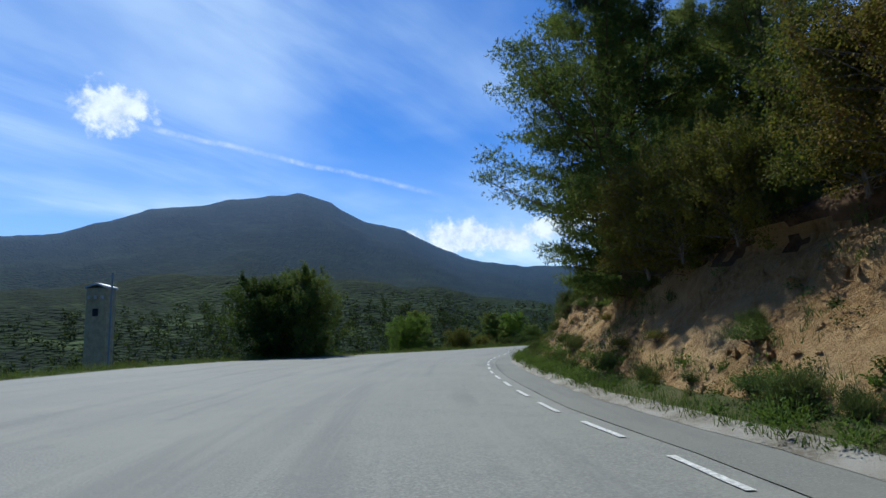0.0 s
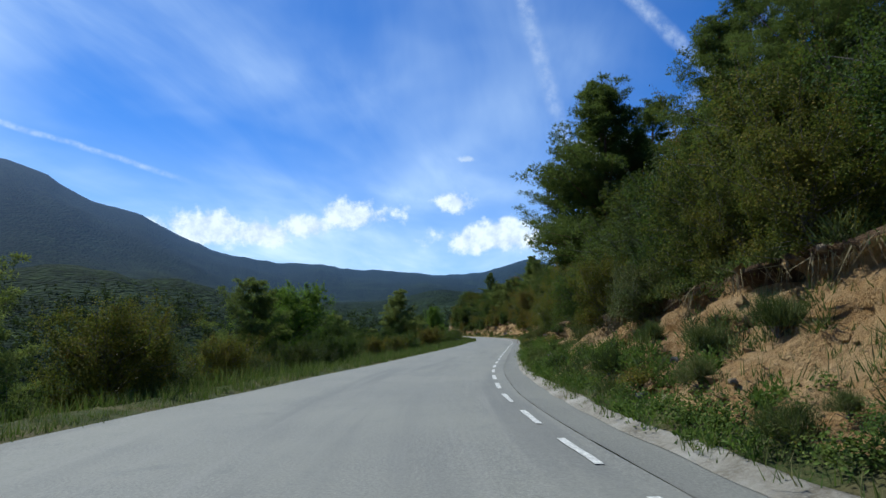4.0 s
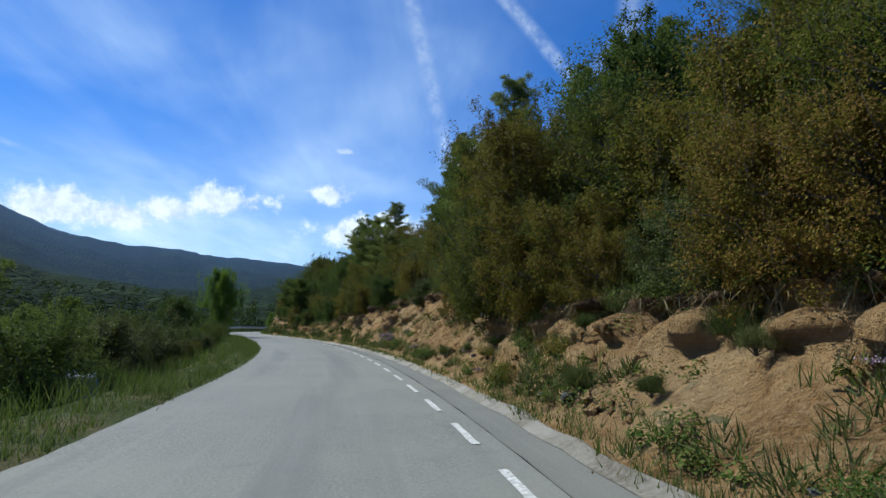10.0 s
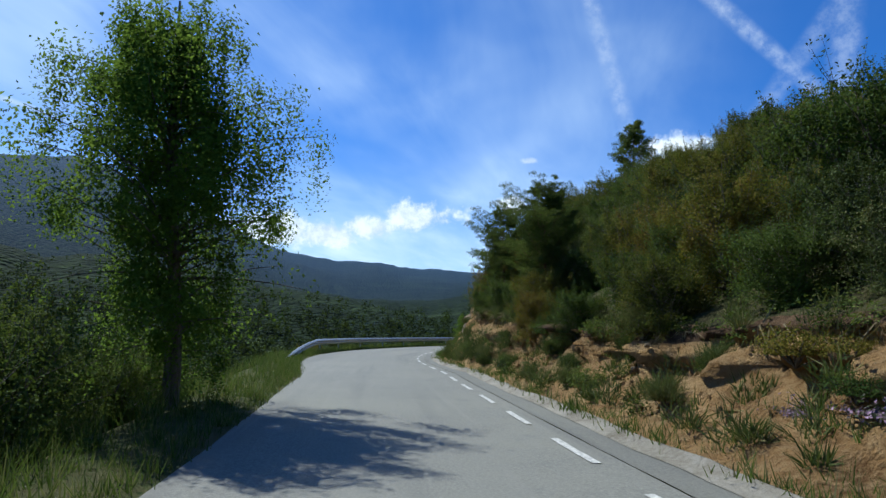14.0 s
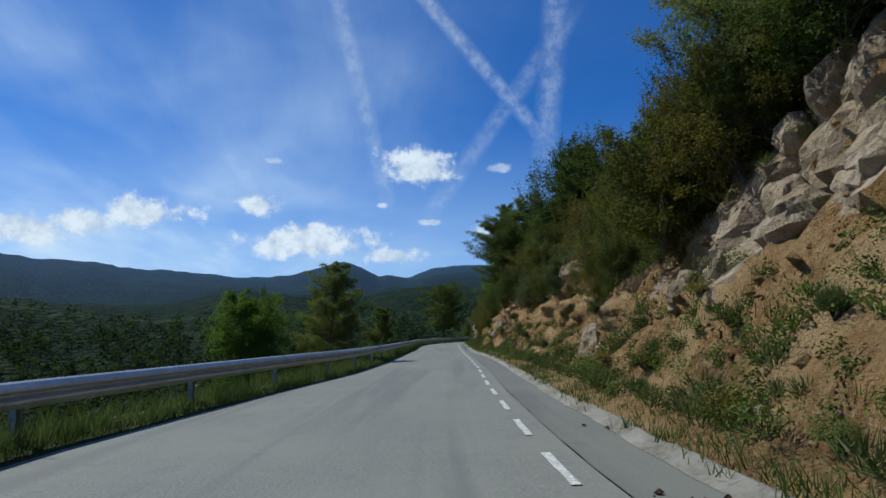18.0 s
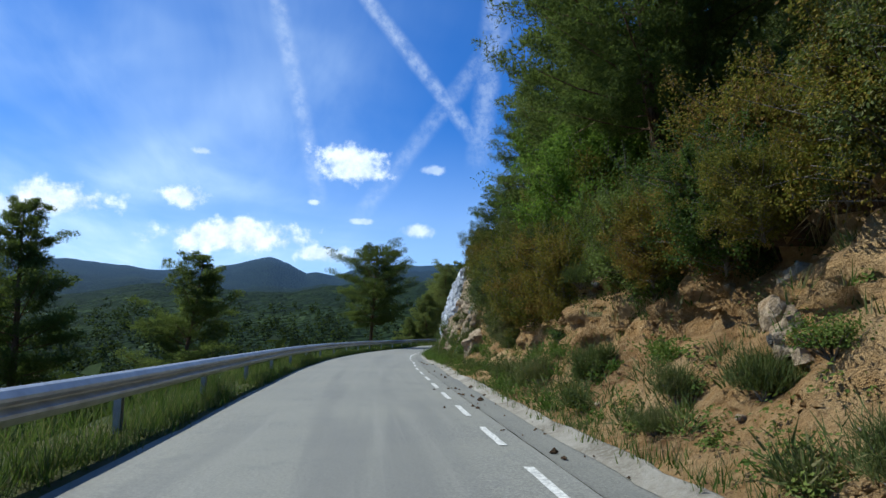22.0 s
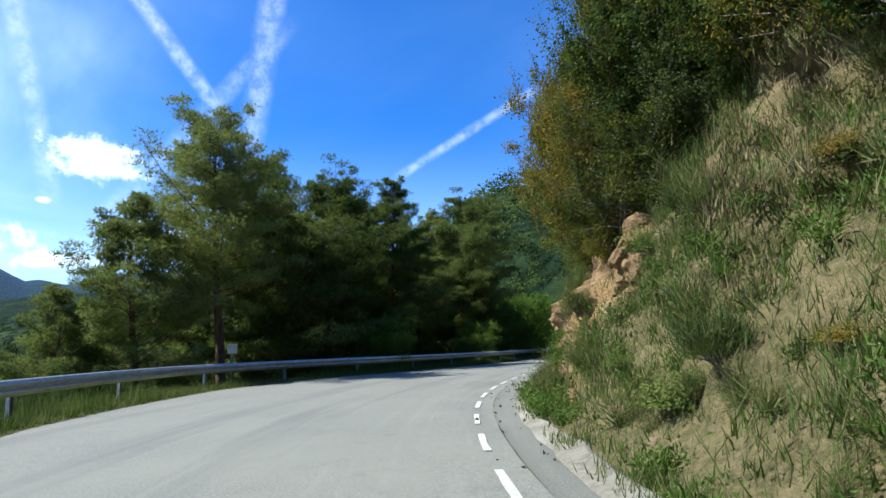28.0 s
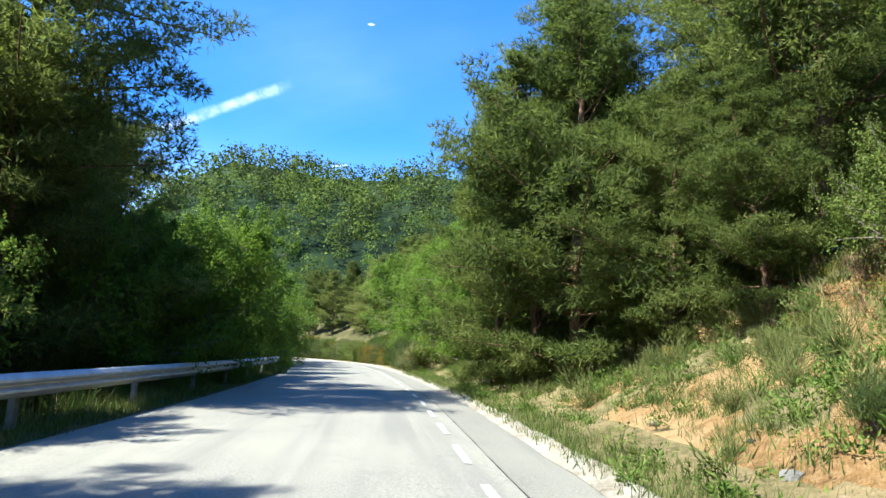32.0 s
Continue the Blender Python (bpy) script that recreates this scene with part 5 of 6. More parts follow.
def bank_plants():
    rng = np.random.default_rng(74)
    for s in np.arange(0, 372, 0.95):
        for k in range(2):
            grassy = 300 < s < 322 or 334 < s < 346 or s > 353
            if rng.random() < (0.62 if 120 < s < 152 else 0.35 if not grassy else 0.0):
                continue
            u = rng.random() ** ((1.4 if k else 3.0) if not grassy else 0.9)
            q = s + rng.uniform(-0.4, 0.4)
            f, t = float(bank_foot(q)), float(bank_top(q))
            d, z = (float(k) for k in bank_shape(q, u))
            d -= float(bank_relief(q, np.float64(u))) + 0.1
            p = [0.42, 0.2, 0.22, 0.16] if 60 < s < 160 else [0.5, 0.3, 0.2, 0.0] if not grassy else [0.65, 0.2, 0.15, 0.0]
            kind = LOW[rng.choice(4, p=p)]
            stand(kind, q, d, rng.uniform(0, 6.3), rng.uniform(0.4, 0.95), z,
                  group="small plants on the bank")


def broom_bank():
    """Broom that nearly covers the bank before the spur and past the last outcrop."""
    g = np.random.default_rng(81)
    pile = Pile()
    for a, b, n in ((299, 325, 110), (335, 345, 36), (353, 372, 46), (176, 190, 40), (281, 299, 44), (299, 334, 60)):
        s, u = g.uniform(a, b, n), g.uniform(0.01, 0.95, n) ** (2.6 if a == 281 or b == 334 else 1.2)
        d, z = bank_shape(s, u)
        k = 520
        root = np.repeat(at_road(s, d - bank_relief(s, u) - 0.02, z - 0.05), k, 0)
        size = np.repeat(g.uniform(0.25, 0.75, n), k)[:, None]
        way = g.normal(0, 0.42, (n * k, 3)) + np.array([0, 0, 0.75])
        c = root + way * size * g.random((n * k, 1)) * 0.8
        v, f = spikes(g, c, unit(way), 1.0, 0.034, 0.4)
        v = c[:, None] + (v.reshape(-1, 3, 3) - c[:, None]) * (0.42 * size)[:, None]
        pile.add(v.reshape(-1, 3), f)
    tagged(new("broom_thicket", pile.mesh("broom_thicket", M["broom"])), "grey-green broom thicket on the grassy bank", "broom", kind="stuff")
    # orange moss on top of the roadside outcrop
    moss = dome("moss_cushion", 46, 0.5, 0.16, "moss", 0.03, 1700, "orange-brown moss cushion on the grey rock", category="moss")
    for s, d, z, k in ((347.6, 4.2, 1.15, 0.5), (348.6, 4.2, 1.4, 0.6), (349.5, 4.4, 1.75, 0.6), (350.2, 4.6, 1.85, 0.7), (351.4, 4.6, 1.5, 0.6), (346.8, 3.8, 0.8, 0.45), (352.4, 4.6, 1.35, 0.6), (350.4, 3.9, 1.35, 0.4)):
        stand(moss, s, d, s * 5, k, z, lean=-0.2, group="moss on the outcrop")


def thyme_cushions():
    for s, u, k in ((141.9, 0.1, 1.1), (140.6, 0.2, 0.8), (140.0, 0.22, 1.2), (140.2, 0.04, 0.8), (142.4, 0.18, 1.0), (139.3, 0.16, 1.3), (138.7, 0.3, 0.8), (93.1, 0.22, 1.1), (93.0, 0.05, 1.1),
                    (69.3, 0.45, 1.0), (68.8, 0.62, 1.1), (70.4, 0.4, 0.8), (165.0, 0.3, 1.3), (164.5, 0.42, 1.1), (166.2, 0.2, 1.0), (128.5, 0.1, 1.0), (127.2, 0.2, 0.8), (112.0, 0.12, 0.9), (133.0, 0.1, 0.8)):
        d, z = (float(k) for k in bank_shape(s, u))
        stand(LOW[3], s, d - float(bank_relief(s, np.float64(u))) - 0.05, s * 3, k, z - 0.02, group="small plants on the bank")


def left_plants():
    rng = np.random.default_rng(75)
    # single trees that stand out
    stand(BIRCH, 170.6, -2.95, 0.6, 0.95, -0.3)
    for s, d, k in ((167.0, -4.2, 0.9), (168.6, -4.6, 1.0), (165.2, -4.4, 0.85), (171.5, -4.2, 0.7), (163.2, -4.6, 0.8)):
        stand(BIGSHRUB[1], s, d, s, k, -0.9, group="scrub on the valley slope")
    stand(OAKS[0], 168.0, -6.6, 1.6, 0.62, -1.5)
    for s, d, k, z in ((39.7, -11.7, 1.0, -0.4), (40.9, -13.3, 0.85, -0.7), (38.2, -13.6, 0.95, -0.6)):
        stand(POPLAR, s, d, s, k, z, group="poplars beyond the lay-by")
    stand(OAKS[2], 272.6, 6.2, 0.3, 0.8)
    stand(OAKS[2], 294.6, 3.75, 0.7, 0.22, 0.1, tall=1.9, label="young green ash growing between the white slabs")
    stand(OAKS[2], 78.6, -12.4, 1.4, 0.85, -1.6)
    stand(OAKS[2], 50.8, -9.5, 2.0, 0.6, -0.9)
    stand(OAKS[2], 237.5, -9.4, 3.0, 0.75, -1.4)
    stand(PINES[2], 109.3, -11.3, 0.4, 1.05, -2.6)
    stand(PINES[2], 238.2, -5.8, 1.0, 0.8, -1.4)
    stand(PINES[2], 281.5, -7.8, 2.0, 0.88, -2.2)
    stand(PINES[1], 282.6, -15.4, 0.0, 1.0, -5.0)
    stand(PINES[3], 313.5, -6.6, 1.3, 1.0, -1.3, label="old pine with a broad flat crown beside the guardrail")
    for x, y, top, ob in ((-9.2, 330.0, 11.3, OLD_PINE), (-1.9, 335.0, 10.8, ROUND_PINE), (2.3, 333.8, 12.0, PINES[1]), (13.8, 338.6, 13.3, OLD_PINE), (10.6, 343.1, 12.5, PINES[0]),
                          (6.0, 338.5, 10.0, PINES[1]), (-7.0, 333.0, 9.0, PINES[2]), (-13.4, 329.2, 7.2, PINES[2]), (-16.5, 329.0, 3.8, PINES[2]), (14.5, 343.5, 9.5, PINES[2]), (12.0, 341.0, 8.0, PINES[2]), (-3.5, 332.0, 8.5, PINES[2]), (-4.0, 339.0, 13.0, PINES[0]), (1.0, 341.0, 12.5, PINES[0]), (5.5, 344.5, 13.0, PINES[0]), (-8.5, 336.5, 11.0, PINES[0]),
                          (11.5, 345.5, 11.5, PINES[0]), (16.5, 347.0, 10.5, PINES[0]), (19.0, 347.5, 9.5, PINES[2]), (15.5, 344.0, 8.0, PINES[2]), (22.5, 350.0, 9.0, PINES[2])):
        (s,), (d,) = to_road(x, y)
        d = min(d, float(rail_offset(s)) - (3.2 if ob is OLD_PINE else 4.0))
        z = float(side_height(s, d)) - 0.2
        stand(ob, s, d, x, (top - z) / TALL[ob.name], z, group="woods on the valley side")
    for s, d, k in ((366.0, -6.6, 0.8), (371.0, -6.2, 0.95), (376.0, -6.4, 1.0), (381.5, -6.0, 1.05), (387.0, -6.6, 1.1), (393.0, -5.8, 1.1), (358.5, -6.4, 0.55), (346.5, -8.2, 0.55), (398.0, -5.5, 1.0), (404.0, -6.0, 1.0), (410.0, -5.0, 1.0)):
        stand(OAKS[2], s, d, s, k, -0.8, group="fresh green trees along the guardrail")
    # woods and scrub on the falling side
    for s in np.arange(52, 178, 2.8):
        for e, big in ((2.6, 0), (4.6, 0), (7.5, 1), (11, 1)):
            if rng.random() < 0.3:
                continue
            q, d = s + rng.uniform(-1, 1), float(left_edge(s)) - e - rng.uniform(0, 1.6)
            if abs(q - 171) < 5 and e > 4:
                continue
            if big and rng.random() < 0.62:
                kind, size = (PINES[2], rng.uniform(0.6, 0.95)) if rng.random() < 0.6 else (OAKS[rng.choice(3, p=[0.6, 0.2, 0.2])], rng.uniform(0.5, 0.8))
            else:
                kind, size = BIGSHRUB[rng.choice(3, p=[0.2, 0.5, 0.3])], rng.uniform(0.55, 0.9) + 0.6 * big
            stand(kind, q, d, rng.uniform(0, 6.3), size, group="scrub on the valley slope")
    rng = np.random.default_rng(76)
    for s in np.arange(186, 300, 4.0):
        for e in (4.5, 8, 13):
            if rng.random() < 0.45:
                continue
            stand(BIGSHRUB[rng.choice(3, p=[0.2, 0.55, 0.25])], s + rng.uniform(-1.5, 1.5), float(left_edge(s)) - e - rng.uniform(0, 2), rng.uniform(0, 6.3),
                  rng.uniform(0.5, 0.9), group="scrub on the valley slope")
    rng = np.random.default_rng(77)
    for s in np.arange(328, 448, 3.0):
        for e in (3.6, 6.8, 11, 16):
            if rng.random() < 0.28:
                continue
            if s < 352 and (e < 10 or s < 342) or e < 5:
                stand(BIGSHRUB[rng.choice(3, p=[0.2, 0.5, 0.3])], s, float(left_edge(s)) - e - rng.uniform(0, 1.8), rng.uniform(0, 6.3), rng.uniform(0.6, 1.1), group="woods on the valley side")
                continue
            q, d = s + rng.uniform(-1.3, 1.3), float(left_edge(s)) - e - rng.uniform(0, 1.8)
            if rng.random() < (0.25 if s < 365 else 0.6):
                kind, size = OAKS[rng.choice([0, 2])], rng.uniform(0.6, 0.95)
            else:
                kind, size = PINES[rng.choice(4)], rng.uniform(0.55, 0.8) if s < 368 else rng.uniform(0.7, 1.0)
            stand(kind, q, d, rng.uniform(0, 6.3), size, group="woods on the valley side")
    for s in np.arange(24, 60, 2.2):
        stand(BIGSHRUB[rng.choice(3)], s, float(left_edge(s)) - 4.5 - rng.uniform(0, 3), rng.uniform(0, 6.3), rng.uniform(0.4, 0.7), group="scrub on the valley slope")


hill_plants()
overhang()
hanging_growth()
far_bend()
bank_plants()
broom_bank()
thyme_cushions()
left_plants()


def tuft_blades(g, s, d, z, tall, blades, spread):
    """Blades in tufts round the given places."""
    k = len(s)
    c = np.repeat(at_road(s, d, z), blades, 0)
    c[:, :2] += g.normal(0, spread, (k * blades, 2))
    out = np.concatenate([g.normal(0, 0.34, (k * blades, 2)), np.ones((k * blades, 1))], 1)
    v, f = spikes(g, c, out, 1.0, 0.014, 0.1)
    v = v.reshape(-1, 3, 3)
    v[:, 2] = c + (v[:, 2] - c) * np.repeat(tall, blades)[:, None]
    return v.reshape(-1, 3), f


def grass():
    g = np.random.default_rng(3)
    pile = Pile()
    n = 17000
    s = g.uniform(0, 382, n)
    e = g.exponential(0.7, n)
    d = left_edge(s) - 0.03 - np.minimum(e, 3.4)
    z = np.where(d > left_edge(s) - 1.5, 0.0, side_height(s, d) - 0.03)
    tall = 0.07 + (0.09 + 0.22 * np.clip(e, 0, 1)) * (0.9 + 1.3 * fbm(s * 0.4, e, 2, 3))
    pile.add(*tuft_blades(g, s, d, z, np.clip(tall, 0.06, 0.45), 8, 0.07))
    n = 21000
    s = g.uniform(0, 388, n)
    u = g.random(n) ** 1.5
    green = fbm(s * 0.35, u * 4, 21, 3) + 0.7 * ((s > 299) & (s < 323)) + 0.5 * ((s > 333) & (s < 346)) + 0.9 * (s > 366) + 0.3 * (s > 352) + 0.75 * (s < 34) * (u < 0.15)
    keep = (green > 0.12) | (u < 0.05)
    s, u = s[keep], u[keep]
    d, z = bank_shape(s, u)
    d = d - bank_relief(s, u) - (u < 0.05) * (0.25 + verge_width(s)) * g.random(len(s))
    pile.add(*tuft_blades(g, s, d, np.where(u < 0.05, 0.08, z - 0.05), g.uniform(0.1, 0.26, len(s)), 10, 0.07))
    for a, b, n in ((299, 327, 11000), (341, 347, 2600), (351, 366, 1500), (366, 386, 6500), (386, 440, 5000)):
        s, u = g.uniform(a, b, n), g.random(n) ** 0.85
        keep = fbm(s * 0.8, u * 5, 33, 3) > -0.28
        s, u = s[keep], u[keep]
        d, z = bank_shape(s, u)
        pile.add(*tuft_blades(g, s, d - bank_relief(s, u) - 0.02, z - 0.05, g.uniform(0.1, 0.26, len(s)) * (1 + 0.8 * (g.random(len(s)) < 0.1)), 9, 0.1))
    n = 19000
    s = np.concatenate([g.uniform(0, 386, 10000), g.uniform(296, 386, 9000)])
    d = right_edge(s) + 0.16 + (0.2 + verge_width(s)) * g.random(n)
    keep = fbm(s * 0.5, d, 41, 3) > np.where((s > 60) & (s < 280), -0.02, -0.3)
    s, d = s[keep], d[keep]
    pile.add(*tuft_blades(g, s, d, np.full(len(s), 0.03), g.uniform(0.07, 0.2, len(s)), 8, 0.08))
    n = 5200
    s = g.uniform(190, 366, n)
    d = left_edge(s) - 0.06 - 0.5 * g.random(n) ** 0.8
    keep = fbm(s * 0.35, d * 0.5, 91, 3) > -0.12
    s, d = s[keep], d[keep]
    pile.add(*tuft_blades(g, s, d, np.full(len(s), 0.0), np.clip(0.3 + 0.35 * fbm(s * 0.5, 1.0, 92, 3), 0.15, 0.52) * g.uniform(0.7, 1.2, len(s)), 9, 0.06))
    tagged(new("grass", pile.mesh("grass", M["grass"])), "tall green and straw-coloured grass on the verges", "grass", kind="stuff")
    pile = Pile()
    for a, b, n in ((300, 326, 3200), (343, 350, 900), (352, 384, 4200)):
        s, u = g.uniform(a, b, n), 0.25 + 0.75 * g.random(n)
        keep = fbm(s * 0.45, u * 2.5, 71, 3) > 0.0
        s, u = s[keep], u[keep]
        d, z = bank_shape(s, u)
        pile.add(*tuft_blades(g, s, d - bank_relief(s, u) - 0.03, z - 0.04, g.uniform(0.14, 0.34, len(s)), 14, 0.07))
    tagged(new("dry_grass", pile.mesh("dry_grass", M["straw"])), "dry straw-coloured grass tufts on the bank", "grass", kind="stuff")
    pile = Pile()
    n = 22000
    s = g.uniform(30, 345, n)
    u = g.uniform(0.88, 1.0, n)
    d, z = bank_shape(s, u)
    c = at_road(s, d - bank_relief(s, u) - 0.03, z)
    keep = fbm(s * 0.5, 1.0, 4, 3) > -0.08
    c = c[keep]
    pile.add(*spikes(g, c, np.array([[0, 0, -1.0]]).repeat(len(c), 0), 0.42, 0.014, 0.45))
    tagged(new("hanging_roots", pile.mesh("hanging_roots", M["straw"])), "dry roots and straw hanging over the bank's edge", "roots", kind="stuff")


grass()


def scrub():
    """Low leafy growth that covers the foot and the grassy parts of the bank."""
    g = np.random.default_rng(19)
    for name, mat, n, label in (("bank_scrub", "leaves", 1700, "low green weeds at the foot of the bank"), ("grey_scrub", "broom", 1900, "grey-green low broom on the bank"),
                                ("olive_scrub", "box", 800, "olive low scrub on the grassy bank")):
        s = g.uniform(0, 384, n)
        green = (((s > 299) & (s < 327)) | ((s > 334) & (s < 346)) | (s > 352))
        u = np.where(green, g.random(n) ** 0.9, g.random(n) ** 3.2)
        keep = green | (fbm(s * 0.3, u * 2, 51 + n % 7, 3) > -0.05)
        s, u, green = s[keep], u[keep], green[keep]
        d, z = bank_shape(s, u)
        d = d - bank_relief(s, u) - (u < 0.06) * verge_width(s) * 0.6 * g.random(len(s))
        m = 150
        s2 = np.concatenate([g.uniform(60, 112, m // 2), g.uniform(204, 246, m)])
        u2 = 0.42 * g.random(len(s2)) ** 1.6
        d2, z2 = bank_shape(s2, u2)
        s, z = np.concatenate([s, s2]), np.concatenate([z, z2])
        d = np.concatenate([d, d2 - bank_relief(s2, u2) - (u2 < 0.04) * 0.4 * g.random(len(s2))])
        m = 1000
        s2 = g.uniform(30, 350, m)
        e2 = g.uniform(-0.35, 0.9, m)
        z2 = np.where(e2 < 0, bank_height(s2) * (1 + 0.1 * e2) + 0.2, side_height(s2, bank_top(s2) + e2) + 0.12)
        s, d, z = np.concatenate([s, s2]), np.concatenate([d, bank_top(s2) + e2 - 0.1]), np.concatenate([z, z2])
        k = 96
        r = np.repeat(g.uniform(0.12, 0.34, len(s)), k)
        off = unit(g.normal(0, 1, (len(s) * k, 3))) * g.random((len(s) * k, 1)) ** 0.45
        off[:, 2] = np.abs(off[:, 2])
        p = np.repeat(at_road(s, d, z - 0.06), k, 0) + off * r[:, None] * np.array([1.0, 1.0, 1.1])
        out = unit(off + np.array([0, 0, 0.7]))
        pile = Pile()
        if mat == "broom":
            pile.add(*spikes(g, p, out, 0.17, 0.018, 0.4))
        else:
            pile.add(*quads(g, p, out, 0.05, 0.032, 0.1))
        tagged(new(name, pile.mesh(name, M[mat])), label, "scrub", kind="stuff")


scrub()


def weeds():
    """Leafy weeds that stand thick along the foot of the bank, and straw tussocks that hang from the last overhang."""
    g = np.random.default_rng(23)
    pile = Pile()
    for a, b, n, top in ((0, 44, 330, 0.12), (44, 80, 420, 0.3), (98, 112, 90, 0.3), (186, 216, 150, 0.3), (262, 279, 120, 0.3), (279, 300, 330, 0.3), (300, 325, 330, 0.5),
                         (325, 336, 170, 0.2), (336, 347, 330, 0.95), (352, 386, 420, 0.8)):
        s, u = g.uniform(a, b, n), top * g.random(n) ** 1.4
        keep = fbm(s * 0.5, u * 4, 57, 3) > -0.2
        s, u = s[keep], u[keep]
        d, z = bank_shape(s, u)
        d = d - bank_relief(s, u) - (u < 0.08) * (0.15 + verge_width(s)) * g.random(len(s))
        k = 110
        size = np.repeat(g.uniform(0.12, 0.42, len(s)), k)[:, None]
        way = g.normal(0, 0.5, (len(s) * k, 3)) * np.array([1, 1, 0.5]) + np.array([0, 0, 0.7])
        p = np.repeat(at_road(s, d, np.where(u < 0.08, 0.08, z) - 0.05), k, 0) + way * size * g.random((len(s) * k, 1)) ** 0.6
        pile.add(*quads(g, p, unit(way + np.array([0, 0, 0.3])), 0.075, 0.028, 0.1, face=False))
    tagged(new("roadside_weeds", pile.mesh("roadside_weeds", M["weeds"])), "thick leafy green weeds along the foot of the bank", "weeds", kind="stuff")
    for s, u, r in ((339.8, 0.72, 0.5), (338.7, 0.78, 0.36), (341.2, 0.7, 0.34), (331.6, 0.8, 0.3)):
        d, z = (float(x) for x in bank_shape(s, u))
        d -= float(bank_relief(s, np.float64(u))) + 0.1
        n = 1500
        c = g.normal(0, 0.33, (n, 3)) * r
        out = unit(c * np.array([1, 1, 0.3]) + np.array([0, 0, -0.25]) * r)
        v, f = spikes(g, c, unit(out + np.array([0, 0, -0.4])), 0.55 * r, 0.012, 0.35)
        ob = tagged(new("straw_tussock", mesh_of("straw_tussock", v, f, [M["straw"]])), "dry straw tussock hanging from the overhang", "grass tussock")
        x, y, _ = at_road(s, d)
        ob.matrix_basis = Matrix.Translation((x, y, z))


weeds()


def far_trees():
    g = np.random.default_rng(9)
    for name, mat, count, label in (("slope_scrub", "leaves", 2800, "green scrub on the slope below the road"), ("slope_pines", "needles", 2300, "young pines on the slope below the road")):
        s = g.uniform(-10, 330, count)
        d = left_edge(s) - 9.5 - 38 * g.random(count) ** 1.2
        c = at_road(s, d, side_height(s, d))
        size = g.uniform(1.1, 2.3, count) * np.clip((left_edge(s) - d) / 16, 0.7, 1.5)
        k = 34
        off = unit(g.normal(0, 1, (count * k, 3))) * g.random((count * k, 1)) ** 0.4
        sz = np.repeat(size, k)[:, None]
        p = np.repeat(c + np.array([0, 0, 0.6]) * size[:, None], k, 0) + off * sz * np.array([0.75, 0.75, 0.85])
        v, f = quads(g, p, unit(off + np.array([0, 0, 0.3])), 1.0, 0.7, 0.2)
        v = p[:, None] + (v.reshape(-1, 4, 3) - p[:, None]) * (0.3 * sz)[:, None]
        pile = Pile()
        pile.add(v.reshape(-1, 3), f)
        tagged(new(name, pile.mesh(name, M[mat])), label, "scrub", kind="stuff")
    for name, mat, count, zone, label in (("distant_pines", "far_pine", 8000, 0, "distant dark pines on the valley slopes"),
                                          ("distant_oaks", "far_oak", 5200, 0, "distant green oaks on the valley slopes"),
                                          ("hillside_pines", "far_pine", 1200, 1, "pines on the hill ahead"),
                                          ("hillside_oaks", "leaves", 1700, 1, "green oak trees on the hill ahead")):
        if zone == 0:
            az = np.radians(g.uniform(-22, 72, count))
            r = 60 * (14.0 ** g.random(count))
            x, y = -30 - np.sin(az) * r, g.uniform(20, 330, count) + np.cos(az) * r
        else:
            az = np.radians(g.uniform(-100, -15, count))
            r = 45 * (8.0 ** g.random(count))
            x, y = 10 - np.sin(az) * r, 320 + np.cos(az) * r
        s, d = to_road(x, y)
        ok = ((d < -24) if zone == 0 else (np.abs(d) > 16))
        x, y, r = x[ok], y[ok], r[ok]
        z = far_height(x, y)
        pile = Pile()
        n = len(x)
        size = g.uniform(2.2, 4.2, n) * np.clip(r / 160, 0.85, 1.9) * 1.15
        k = 19 if zone == 0 else 54
        c = np.repeat(np.stack([x, y, z + size * 0.7], -1), k, 0)
        sz = np.repeat(size, k)
        off = unit(g.normal(0, 1, (n * k, 3))) * (g.random((n * k, 1)) ** 0.4)
        shape = np.array([0.62, 0.62, 1.0]) if mat in ("needles", "far_pine") else np.array([0.8, 0.8, 0.8])
        p = c + off * shape * sz[:, None]
        v, f = quads(g, p, unit(off + np.array([0, 0, 0.3])), 1.0, 0.75, 0.2)
        v = v.reshape(-1, 4, 3)
        v = p[:, None] + (v - p[:, None]) * ((0.4 if zone == 0 else 0.21) * sz)[:, None, None]
        pile.add(v.reshape(-1, 3), f)
        tagged(new(name, pile.mesh(name, M[mat])), label, "trees", kind="stuff")


far_trees()


